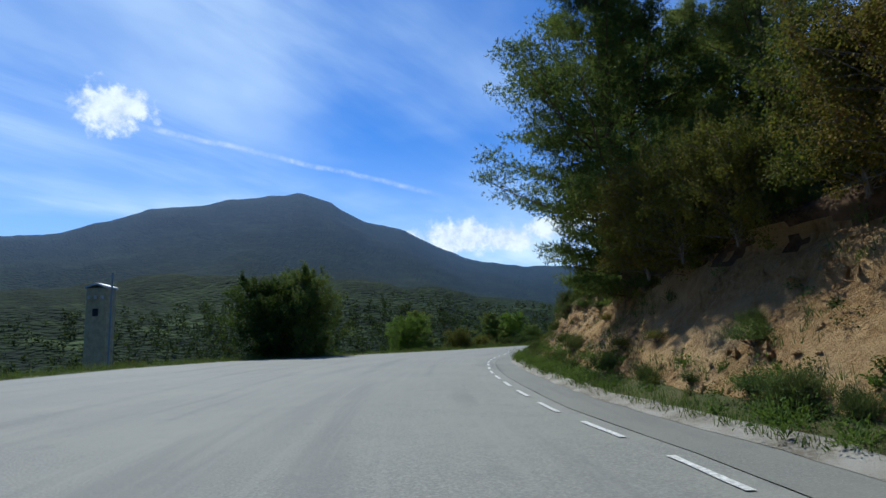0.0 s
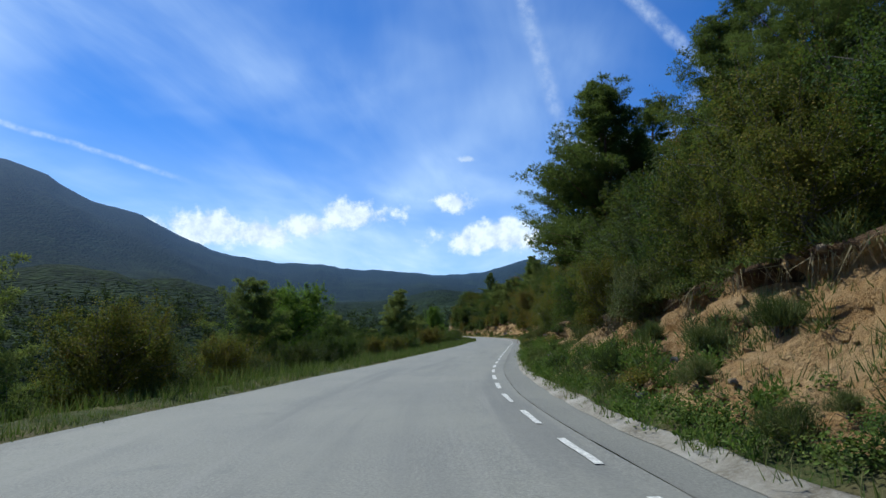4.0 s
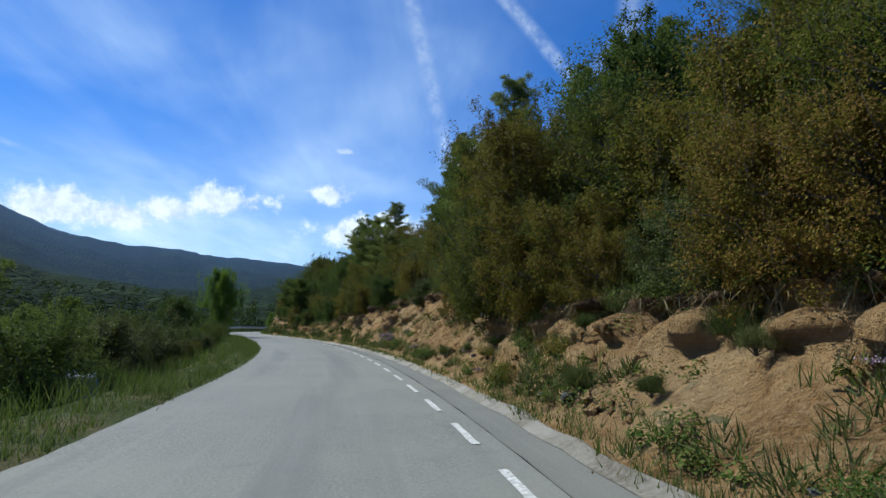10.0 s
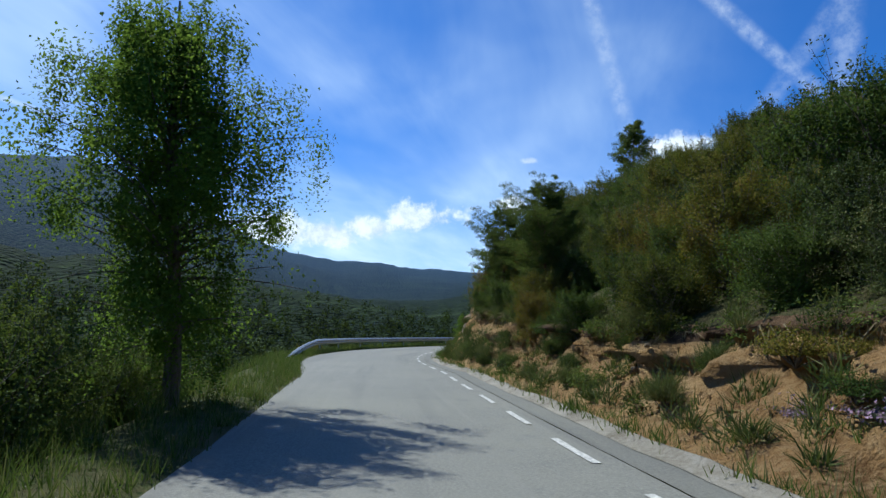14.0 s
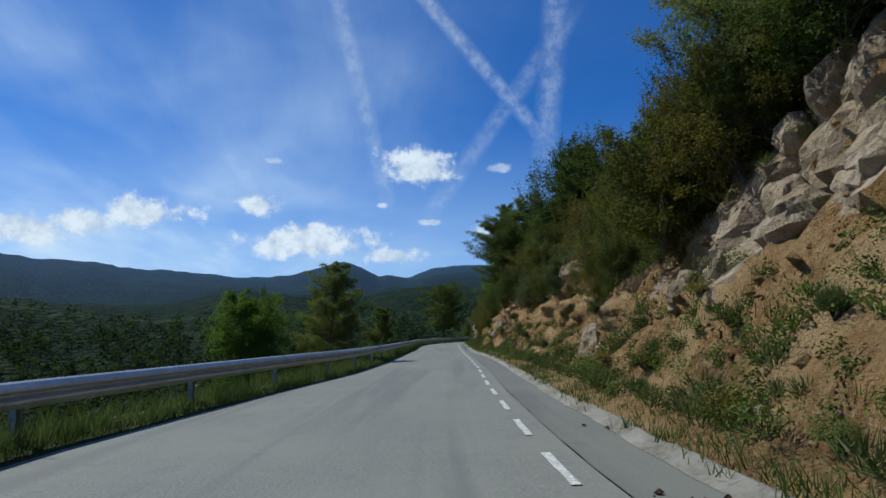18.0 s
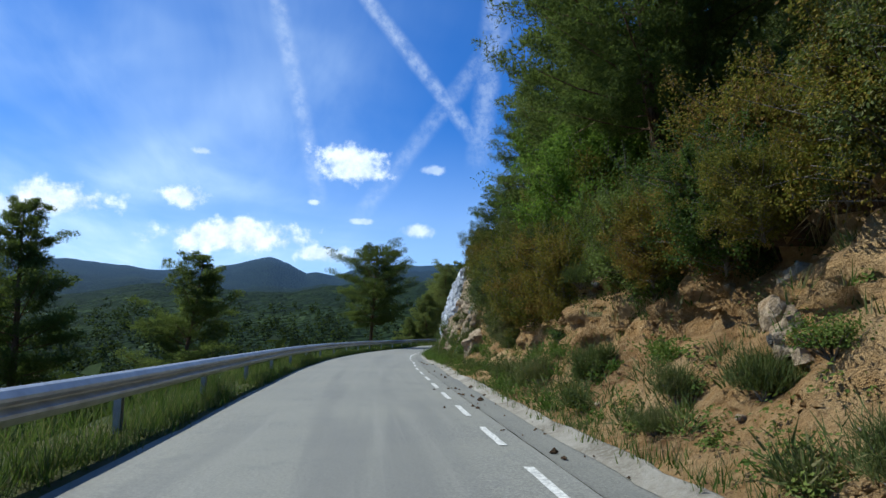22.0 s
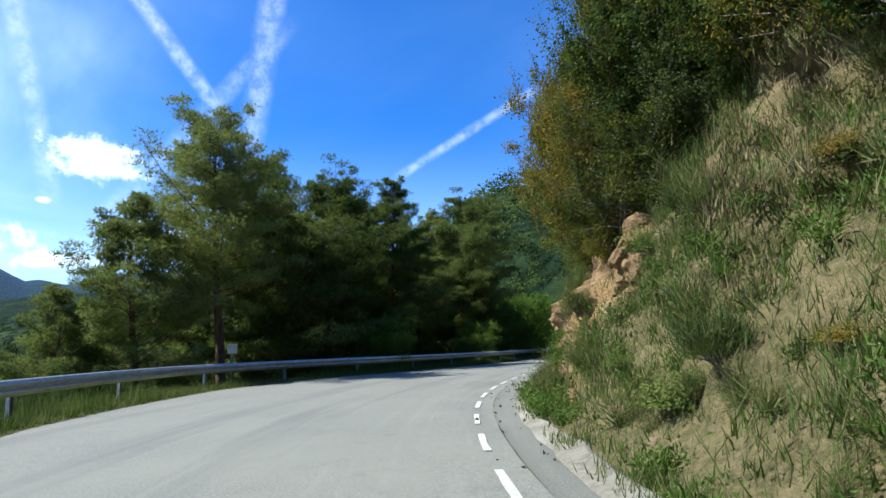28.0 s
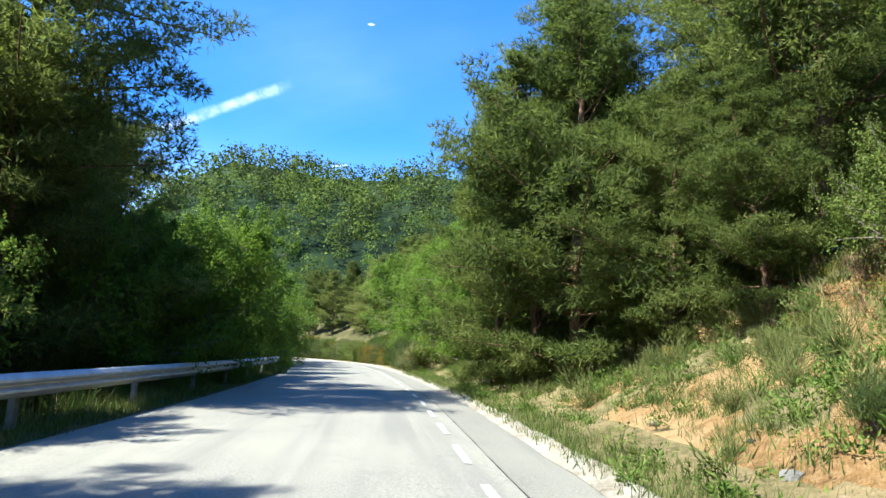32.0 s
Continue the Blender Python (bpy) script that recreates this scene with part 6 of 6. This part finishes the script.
# ---- rocks ----
def rock_mesh(name, seed, size, mat, cuts=16, level=3, rough=0.1):
    g = np.random.default_rng(seed)
    bm = bmesh.new()
    bmesh.ops.create_icosphere(bm, subdivisions=level, radius=1)
    v = np.array([q.co[:] for q in bm.verts])
    axes = np.vstack([np.eye(3), -np.eye(3)]) + g.normal(0, 0.22, (6, 3))
    n = unit(np.vstack([axes, g.normal(0, 1, (max(3, cuts // 3), 3))]))
    dist = np.concatenate([g.uniform(0.55, 0.8, 6), g.uniform(0.62, 0.95, max(3, cuts // 3))])
    dot = v @ n.T
    reach = np.where(dot > 0.05, dist / np.maximum(dot, 0.05), 9).min(1)
    p = v * np.array(size)
    reach = np.minimum(reach, 1.22) + rough * (1.3 * facets(p, 0.9, seed) + 0.9 * facets(p, 2.2, seed + 1) + 0.5 * facets(p, 4.6, seed + 2) + 0.5 * fbm(p[:, 0] * 4, p[:, 1] * 4, p[:, 2] * 4, 4) - 0.6)
    for q, k in zip(bm.verts, reach):
        q.co = Vector((q.co.x * k * size[0], q.co.y * k * size[1], q.co.z * k * size[2]))
    me = bpy.data.meshes.new(name)
    bm.to_mesh(me)
    bm.free()
    me.materials.append(mat)
    me.polygons.foreach_set("use_smooth", np.zeros(len(me.polygons), bool))
    return me


def crag_mesh(name, seed, size, mat, points=15, splits=8, rough=0.03):
    """An angular boulder: the hull of a few scattered points, with chipped and weathered faces."""
    g = np.random.default_rng(seed)
    bm = bmesh.new()
    for p in unit(g.normal(0, 1, (points, 3))) * g.uniform(0.85, 1.1, (points, 1)):
        bm.verts.new(Vector(p * np.array(size)))
    bmesh.ops.convex_hull(bm, input=bm.verts[:])
    bmesh.ops.delete(bm, geom=[v for v in bm.verts if not v.link_faces], context="VERTS")
    bmesh.ops.subdivide_edges(bm, edges=bm.edges[:], cuts=splits, use_grid_fill=True)
    v = np.array([q.co[:] for q in bm.verts])
    bm.normal_update()
    n = np.array([q.normal[:] for q in bm.verts])
    k = rough * (2.2 * facets(v, 1.7, seed) + 1.3 * facets(v, 3.6, seed + 1) + 0.6 * facets(v, 8.0, seed + 2) + 0.8 * fbm(v[:, 0] * 5, v[:, 1] * 5, v[:, 2] * 5, 4) - 0.8)
    v = v + n * k[:, None]
    for q, co in zip(bm.verts, v):
        q.co = Vector(co)
    me = bpy.data.meshes.new(name)
    bm.to_mesh(me)
    bm.free()
    me.materials.append(mat)
    return me


def crag(seed, s, d, z, size, mat, label, turn=0.0, tilt=0.0, lean=0.0, points=15, rough=0.1):
    ob = tagged(new("rock", crag_mesh("rock", seed, size, M[mat], points, 19 if max(size) > 2 else 9 if max(size) > 0.6 else 5, rough)), label, "rock")
    x, y, _ = at_road(s, d)
    head = math.atan2(np.interp(s, LEN, TAN[:, 1]), np.interp(s, LEN, TAN[:, 0]))
    ob.matrix_basis = Matrix.Translation((x, y, z)) @ Matrix.Rotation(head + turn, 4, "Z") @ Matrix.Rotation(tilt, 4, "Y") @ Matrix.Rotation(lean, 4, "X")


def rock(seed, s, d, z, size, mat, label, turn=0.0, tilt=0.0, lean=0.0, level=4, cuts=18, rough=0.1, name="rock"):
    ob = tagged(new(name, rock_mesh(name, seed, size, M[mat], cuts, level, rough)), label, "rock")
    x, y, _ = at_road(s, d)
    head = math.atan2(np.interp(s, LEN, TAN[:, 1]), np.interp(s, LEN, TAN[:, 0]))
    ob.matrix_basis = Matrix.Translation((x, y, z)) @ Matrix.Rotation(head + turn, 4, "Z") @ Matrix.Rotation(tilt, 4, "Y") @ Matrix.Rotation(lean, 4, "X")


def rocks():
    # pale slabs of the rock spur; x of a rock runs along the road, y to its left
    crag(1, 290.6, 4.3, 2.3, (2.5, 0.95, 3.7), "white_rock", "large white limestone slab leaning on the bank", 0.1, 0.1, 0.36, 20, 0.15)
    crag(2, 297.9, 4.1, 1.5, (1.5, 0.75, 2.2), "white_rock", "white limestone slab leaning on the bank", 0.15, 0.15, 0.35, 18, 0.12)
    crag(3, 293.4, 5.6, 5.9, (1.3, 0.8, 1.6), "granite", "tan weathered rock above the white slab", 0.1, -0.2, 0.3)
    crag(4, 288.4, 4.8, 3.3, (0.85, 0.7, 1.9), "granite", "tan weathered rock beside the white slab", 0.3, -0.45, 0.3)
    crag(5, 284.4, 3.6, 0.45, (0.52, 0.34, 0.42), "granite", "tan boulder with a pale top in the grass", 0.3, -0.3, 0.2, 18, 0.05)
    crag(24, 286.6, 4.3, 1.9, (0.5, 0.5, 1.2), "granite", "long tilted rib of tan rock in the bank", 0.2, -0.55, 0.3)
    crag(25, 285.3, 4.2, 1.2, (0.42, 0.45, 0.9), "granite", "tilted rib of tan rock in the bank", 0.4, -0.5, 0.3)
    crag(26, 287.0, 4.9, 3.7, (0.6, 0.55, 1.3), "granite", "long tilted rib of tan rock in the bank", 0.1, -0.4, 0.35)
    crag(6, 288.2, 4.1, 1.4, (0.62, 0.6, 1.5), "granite", "tan broken rock at the foot of the slab", 0.2, -0.5, 0.3)
    crag(7, 249.2, 3.7, 1.4, (0.36, 0.34, 0.66), "granite", "pale upright rock stuck in the clay bank", 0.2, -0.3, 0.35)
    crag(8, 223.9, 4.2, 0.8, (0.5, 0.5, 0.8), "granite", "grey-tan boulder in the clay bank", 0.5, 0.2, 0.2, 20, 0.06)
    crag(9, 233.8, 5.7, 3.75, (0.75, 0.6, 0.5), "granite", "grey rounded boulder on top of the bank", 0.2, 0, 0, 24, 0.05)
    crag(10, 229.3, 6.0, 3.3, (0.55, 0.5, 0.6), "granite", "grey rounded boulder on top of the bank", 1.2, 0, 0, 24, 0.05)
    crag(11, 346.6, 3.5, 0.4, (0.55, 0.42, 0.55), "grey_rock", "grey lichened rock outcrop at the roadside", 0.5, -0.4, 0.3, 11, 0.06)
    crag(17, 348.2, 3.9, 0.7, (0.75, 0.5, 0.75), "grey_rock", "tilted grey rock slab at the roadside", 0.4, -0.6, 0.3, 10, 0.05)
    crag(18, 350.0, 3.7, 0.55, (0.6, 0.5, 0.85), "grey_rock", "grey angular rock at the roadside", 0.2, -0.4, 0.2, 10, 0.05)
    crag(19, 345.3, 3.3, 0.25, (0.5, 0.4, 0.45), "grey_rock", "grey angular rock at the roadside", 0.9, 0.1, 0.2, 13)
    crag(20, 349.4, 4.6, 1.35, (0.8, 0.5, 0.6), "grey_rock", "mossy grey rock above the roadside", 0.3, -0.6, 0.2, 10, 0.05)
    crag(12, 351.8, 4.0, 0.6, (0.65, 0.5, 0.75), "grey_rock", "grey lichened rock outcrop at the roadside", 0.6, -0.4, 0.3, 10, 0.05)
    crag(13, 339.8, 3.2, 0.4, (0.42, 0.32, 0.4), "granite", "tan rock in the grassy bank", 0.3, 0, 0.2)
    crag(33, 325.4, 3.3, 1.2, (0.5, 0.4, 0.9), "ochre_rock", "orange-tan knob of rock at the front of the spur", 0.4, 0.1, 0.3, 14, 0.14)
    crag(34, 325.8, 3.6, 2.5, (0.5, 0.42, 0.75), "ochre_rock", "orange-tan knob of rock at the front of the spur", 0.9, -0.2, 0.3, 14, 0.14)
    crag(14, 328.6, 3.9, 1.6, (0.6, 0.5, 0.9), "ochre_rock", "orange-tan rock face below the overhang", 0.2, 0.1, 0.3, 14, 0.16)
    crag(15, 329.4, 4.1, 2.8, (0.6, 0.5, 0.9), "ochre_rock", "orange-tan rock face below the overhang", 0.5, -0.3, 0.3, 14, 0.16)
    crag(22, 327.2, 3.6, 0.8, (0.45, 0.4, 0.6), "ochre_rock", "orange-tan knob of rock at the foot of the spur", 0.9, 0.2, 0.2, 14, 0.14)
    crag(23, 330.8, 3.9, 1.3, (0.5, 0.45, 0.9), "ochre_rock", "orange-tan knob of rock at the foot of the spur", 0.2, -0.4, 0.2, 14, 0.16)
    crag(29, 332.3, 4.1, 2.6, (0.6, 0.5, 1.2), "ochre_rock", "orange-tan rib of rock below the overhang", 0.2, -0.3, 0.3, 14, 0.16)
    crag(30, 333.8, 4.0, 1.4, (0.5, 0.45, 0.9), "ochre_rock", "orange-tan rock face below the overhang", 0.2, -0.4, 0.3, 14, 0.16)
    for k, (s, z, a) in enumerate(((191.5, 1.2, 0.6), (193.5, 2.0, 0.7), (196.5, 1.8, 0.7), (198.0, 3.2, 0.8), (201.5, 2.8, 0.9), (204.5, 3.8, 0.9), (207.0, 3.2, 0.8),
                                   (210.5, 3.9, 0.8), (213.0, 3.0, 0.7), (215.8, 2.6, 0.6), (219.0, 1.8, 0.5))):
        d = float(bank_foot(s)) + float(bank_height(s) * steepness(s)) * min(1.0, z / float(bank_height(s))) + 0.1
        crag(60 + k, s, d, z, (a, a * 0.6, a * 0.85), "granite", "broken pale rock in the cliff face", rng.uniform(-0.5, 0.5), rng.uniform(-0.4, 0.4), 0.3, 13)
    for k in range(24):
        s = 281.5 + 0.33 * k + rng.uniform(-0.2, 0.2)
        u = rng.uniform(0.08, 0.8)
        d, z = (float(j) for j in bank_shape(s, u))
        a = rng.uniform(0.3, 0.62)
        crag(130 + k, s, d - 0.1, z, (a * 0.7, a * 0.6, a * 1.6), "granite" if k % 6 else "grey_rock", "tilted broken rock beside the white slab", rng.uniform(-0.4, 0.4), rng.uniform(-0.65, -0.25), rng.uniform(0.1, 0.4), 12)
    for k in range(26):
        s = rng.uniform(198, 220)
        u = rng.uniform(0.42, 0.9)
        d, z = (float(j) for j in bank_shape(s, u))
        a = rng.uniform(0.22, 0.5)
        crag(160 + k, s, d - 0.1, z, (a, a * 0.6, a * 1.1), "granite", "broken pale rock in the cliff face", rng.uniform(-0.5, 0.5), rng.uniform(-0.5, 0.5), 0.3, 12)
    for k in range(10):
        s = rng.uniform(244, 262)
        u = rng.uniform(0.25, 0.6)
        d, z = (float(j) for j in bank_shape(s, u))
        a = rng.uniform(0.16, 0.38)
        crag(190 + k, s, d - float(bank_relief(s, np.float64(u))) + 0.05, z, (a, a * 0.6, a), "granite", "tan rock stuck in the clay bank", rng.uniform(-0.5, 0.5), rng.uniform(-0.5, 0.5), 0.3, 12)
    crag(27, 127.9, 4.3, 1.65, (0.22, 0.2, 0.36), "white_rock", "pale grey rock jutting from the top of the clay bank", 0.3, 0.1, 0.1)
    rock(28, 128.0, 4.2, 2.3, (0.3, 0.25, 0.4), "grey_rock", "grey rock among the box leaves", 0.3, 0.1, 0.1, 4, 9, 0.14)
    crag(31, 89.2, 4.9, 2.2, (0.24, 0.25, 0.32), "white_rock", "pale grey rock among the bushes on the bank", 0.3, 0.1, 0.1)
    crag(32, 148.5, 5.3, 2.2, (0.2, 0.2, 0.34), "grey_rock", "grey rock among the bushes on the bank", 0.3, 0.1, 0.1)
    crag(35, 279.0, 4.1, 0.75, (0.7, 0.5, 0.85), "granite", "pale tan boulder in the grass at the foot of the bank", 0.3, -0.25, 0.2, 14, 0.08)
    rock(21, 124.3, -5.0, -0.05, (0.55, 0.4, 0.35), "white_rock", "small pale rock in the grass verge", 0.3, 0, 0, 3, 8, 0.06)
    small = [rock_mesh("stone", 80 + k, (1, 0.8, 0.7), M["granite" if k % 2 else "grey_rock"], 40, 2, 0.12) for k in range(4)]
    for k in range(230):
        s = rng.uniform(2, 370)
        u = rng.random() ** 2.2
        f, t = float(bank_foot(s)), float(bank_top(s))
        d, z = (float(j) for j in bank_shape(s, u))
        d -= float(bank_relief(s, np.float64(u))) + 0.05
        a = rng.uniform(0.04, 0.13)
        ob = tagged(new("stone", small[k % 4]), "loose tan stone on the clay bank", "stone", "stones on the bank")
        x, y, _ = at_road(s, d)
        ob.matrix_basis = Matrix.Translation((x, y, z)) @ Matrix.Rotation(rng.uniform(0, 6), 4, "Z") @ Matrix.Diagonal((a, a, a, 1))


rocks()


# ---- small things ----
def rubble():
    """Clods and stones that lie on the bank."""
    g = np.random.default_rng(5)
    n = 15000
    s, u = g.uniform(0, 352, n), g.random(n) ** 1.3 * 0.92
    keep = (fbm(s * 0.4, u * 3, 17, 3) > -0.12) & ~((s > 301) & (s < 326)) & (s < 335)
    s, u = s[keep], u[keep]
    n = len(s)
    d, z = bank_shape(s, u)
    c = at_road(s, d - bank_relief(s, u) - 0.02, z)
    base = np.array([(1, 0, 0), (-1, 0, 0), (0, 1, 0), (0, -1, 0), (0, 0, 1), (0, 0, -1)], float)
    tri = np.array([(0, 2, 4), (2, 1, 4), (1, 3, 4), (3, 0, 4), (2, 0, 5), (1, 2, 5), (3, 1, 5), (0, 3, 5)])
    size = 0.025 + 0.1 * g.random(n) ** 3
    v = c[:, None] + base[None] * size[:, None, None] * g.uniform(0.5, 1.3, (n, 6, 1)) + g.normal(0, 0.25, (n, 6, 3)) * size[:, None, None]
    f = (tri[None] + 6 * np.arange(n)[:, None, None]).reshape(-1, 3)
    m = 2600
    s, u = g.uniform(17, 40, m), g.random(m) ** 1.2 * 0.7
    keep = fbm(s * 0.3, u * 2, 61, 3) + 0.25 * (1 - u) > 0.02
    s, u = s[keep], u[keep]
    m = len(s)
    d, z = bank_shape(s, u)
    c = at_road(s, d - bank_relief(s, u) - 0.01, z)
    size = 0.018 + 0.055 * g.random(m) ** 2
    v2 = c[:, None] + base[None] * size[:, None, None] * g.uniform(0.5, 1.3, (m, 6, 1)) + g.normal(0, 0.25, (m, 6, 3)) * size[:, None, None]
    f2 = (tri[None] + 6 * np.arange(m)[:, None, None]).reshape(-1, 3)
    tagged(new("talus", mesh_of("talus", v2.reshape(-1, 3), f2, [M["talus"]])), "pale angular stones fallen down the clay bank", "stones", kind="stuff")
    tagged(new("rubble", mesh_of("rubble", v.reshape(-1, 3), f, [M["soil"]])), "loose clods and stones on the clay bank", "rubble", kind="stuff")


def box_part(name, size, at, mat, parent, label="", turn=0.0):
    bm = bmesh.new()
    bmesh.ops.create_cube(bm, size=1, matrix=Matrix.Diagonal((*size, 1)))
    bmesh.ops.bevel(bm, geom=bm.edges[:], offset=min(size) * 0.06, segments=1, affect="EDGES")
    me = bpy.data.meshes.new(name)
    bm.to_mesh(me)
    bm.free()
    me.materials.append(mat)
    ob = child(name, me, parent, label)
    ob.matrix_basis = Matrix.Translation(at) @ Matrix.Rotation(turn, 4, "Z")
    return ob


def gable(name, w, l, h, z, mat, parent, label=""):
    """A pitched roof with thickness and eaves."""
    t = 0.18
    x, y = w / 2 + 0.3, l / 2 + 0.3
    v = [(-x, -y, z), (0, -y, z + h), (x, -y, z), (-x, y, z), (0, y, z + h), (x, y, z)]
    v += [(a, c, q - t) for a, c, q in v]
    f4 = np.array([(0, 3, 4, 1), (1, 4, 5, 2), (6, 7, 10, 9), (7, 8, 11, 10), (0, 6, 9, 3), (2, 5, 11, 8), (0, 1, 7, 6), (1, 2, 8, 7), (3, 9, 10, 4), (4, 10, 11, 5)])
    return child(name, mesh_of(name, v, f4, [mat]), parent, label)


def village():
    """A few houses of the village down in the valley."""
    g = np.random.default_rng(8)
    for k in range(9):
        x, y = -150 + g.uniform(-60, 55), 640 + g.uniform(-50, 60)
        z = float(far_height(np.array([x]), np.array([y]))[0])
        w, l, h = g.uniform(7, 9), g.uniform(9, 13), g.uniform(5, 7)
        house = tagged(new("house"), "small pale house with a tiled roof in the valley", "house", "village houses")
        house.matrix_basis = Matrix.Translation((x, y, z)) @ Matrix.Rotation(g.uniform(0, 3), 4, "Z")
        box_part("wall", (w, l, h), (0, 0, h / 2 - 0.5), M["render_white"], house)
        gable("roof", w, l, 1.9, h - 0.4, M["roof_tile"], house, "brown tiled roof")
        for side in (-1, 1):
            for j in (-1, 0, 1):
                for floor in (0.3, 0.7):
                    box_part("window", (0.08, 1.0, 1.3), (side * (w / 2 + 0.02), j * l * 0.28, h * floor), M["dark_glass"], house)


def tower():
    """The slim rendered tower beyond the lay-by."""
    p = tagged(new("transformer_tower"), "slim tan rendered transformer tower below the lay-by", "tower")
    a = heading(60.3, 0) * 66
    p.matrix_basis = Matrix.Translation((a.x, a.y, -1.5)) @ Matrix.Rotation(0.6, 4, "Z")
    box_part("shaft", (1.9, 1.9, 8.6), (0, 0, 3.6), M["render_tan"], p)
    gable("roof", 1.5, 1.5, 0.35, 8.0, M["steel"], p, "shiny sheet-metal cap")
    for k in (-0.6, 0.0, 0.6):
        box_part("insulator", (0.16, 0.3, 0.3), (k, -1.08, 7.0), M["render_white"], p, "white porcelain insulator")
    box_part("vent", (0.5, 0.08, 0.7), (0, -0.97, 5.6), M["dark_glass"], p, "dark louvred vent")
    v, f = tube([(1.35, -0.9, -1), (1.35, -0.9, 4), (1.35, -0.9, 9.2)], [0.09, 0.085, 0.08], 8)
    child("pole", mesh_of("pole", v, f, [M["post"]], True), p, "grey steel pole")


def blue_hose():
    q = np.linspace(354.5, 364.5, 14)
    d = bank_top(q) + 0.35 + 0.25 * np.sin(q)
    z = 0.4 + bank_height(q) + 0.25 + 0.12 * np.sin(q * 1.3)
    v, f = tube(at_road(q, d, z), np.full(14, 0.02), 6)
    tagged(new("water_hose", mesh_of("water_hose", v, f, [M["blue"]], True)), "thin blue plastic hose strung along the grassy slope", "hose")
    for s, h in ((356.5, 0.55), (359.2, 0.45)):
        st = tagged(new("tree_stump"), "weathered grey stump at the top of the slope", "stump")
        x, y, _ = at_road(s, float(bank_top(s)) - 0.3)
        st.matrix_basis = Matrix.Translation((x, y, float(bank_height(s))))
        t = np.linspace(0, 1, 6)
        v, f = tube(np.stack([0.06 * np.sin(4 * t), 0.05 * t, h * 1.6 * t - 0.3], -1), 0.17 + 0.09 * (1 - t) ** 2, 9)
        child("bark", mesh_of("bark", v, f, [M["grey_bark"]], True), st)
        a = np.linspace(0, 2 * math.pi, 9, endpoint=False)
        ring = np.stack([0.06 * math.sin(4) + 0.17 * np.cos(a), 0.05 + 0.17 * np.sin(a), np.full(9, h * 1.6 - 0.3)], -1)
        child("cut_face", mesh_of("cut_face", ring, np.arange(9)[None], [M["twig"]]), st, "pale sawn top")


def road_sign():
    p = tagged(new("marker_sign"), "small grey marker plate on a post behind the guardrail", "sign")
    x, y, _ = at_road(337.0, float(rail_offset(337.0)) - 0.8)
    p.matrix_basis = Matrix.Translation((x, y, -0.3)) @ Matrix.Rotation(0.3, 4, "Z")
    v, f = tube([(0, 0, -0.3), (0, 0, 0.8), (0, 0, 1.75)], [0.03, 0.03, 0.03], 8)
    child("pole", mesh_of("pole", v, f, [M["post"]], True), p)
    box_part("plate", (0.42, 0.03, 0.36), (0, -0.04, 1.6), M["render_white"], p)


def dead_branches():
    g = np.random.default_rng(12)
    for s, up, e in ((77.5, 0.2, 0.2), (80.0, 0.3, 0.5), (109.5, 0.3, 0.3), (139.0, 0.2, 0.4), (232.5, 0.5, 0.2), (236.0, 0.6, 0.2), (244.0, 0.3, 0.1), (95.5, 0.8, 0.3)):
        pile = Pile()
        for k in range(14):
            a, t = g.uniform(0, 6.3), g.uniform(0.5, 1.4)
            way = np.array([math.cos(a) * math.cos(t), math.sin(a) * math.cos(t), math.sin(t)])
            l = g.uniform(0.35, 0.95)
            p, piece = limb(g, np.zeros(3), way, l, 0.012, 4, 0.4)
            pile.add(*piece)
            for j in (2, 3, 4):
                pile.add(*limb(g, p[j], unit(way + g.normal(0, 0.7, 3)), l * 0.45, 0.006, 3, 0.4)[1])
        ob = tagged(new("dead_bush", pile.mesh("dead_bush", M["twig"], True)), "bare grey dead bush at the bank's edge", "dead bush")
        x, y, _ = at_road(s, float(bank_top(s)) + e - 0.6)
        ob.matrix_basis = Matrix.Translation((x, y, float(bank_height(s)) + up))


M["render_white"] = material("white_render", plain((0.6, 0.57, 0.5), 0.15, 3), 0.9)
M["render_tan"] = material("tan_render", plain((0.5, 0.4, 0.22), 0.25, 2), 0.9)
M["roof_tile"] = material("roof_tiles", plain((0.2, 0.1, 0.06), 0.3, 6), 0.9)
M["dark_glass"] = material("dark_glass", plain((0.03, 0.03, 0.035), 0.2, 6), 0.3)
M["blue"] = material("blue_plastic", plain((0.03, 0.12, 0.4), 0.15, 6), 0.5)
rubble()
village()
tower()
blue_hose()
road_sign()
dead_branches()


def debris():
    """Dark clods and leaves that have rolled onto the shoulder."""
    g = np.random.default_rng(15)
    s = np.concatenate([g.uniform(150, 162, 26), g.uniform(255, 285, 60), g.uniform(98, 116, 30), g.uniform(318, 345, 60), g.uniform(208, 216, 14)])
    d = right_edge(s) - np.abs(g.normal(0, 0.35, len(s)))
    n = len(s)
    c = at_road(s, d, 0.02)
    base = np.array([(1, 0, 0), (-1, 0, 0), (0, 1, 0), (0, -1, 0), (0, 0, 0.8), (0, 0, -0.5)], float)
    tri = np.array([(0, 2, 4), (2, 1, 4), (1, 3, 4), (3, 0, 4), (2, 0, 5), (1, 2, 5), (3, 1, 5), (0, 3, 5)])
    size = 0.015 + 0.045 * g.random(n) ** 2
    v = c[:, None] + base[None] * size[:, None, None] * g.uniform(0.5, 1.5, (n, 6, 1))
    f = (tri[None] + 6 * np.arange(n)[:, None, None]).reshape(-1, 3)
    tagged(new("debris", mesh_of("debris", v.reshape(-1, 3), f, [M["topsoil"]])), "small dark clods fallen onto the road's edge", "debris", kind="stuff")


debris()
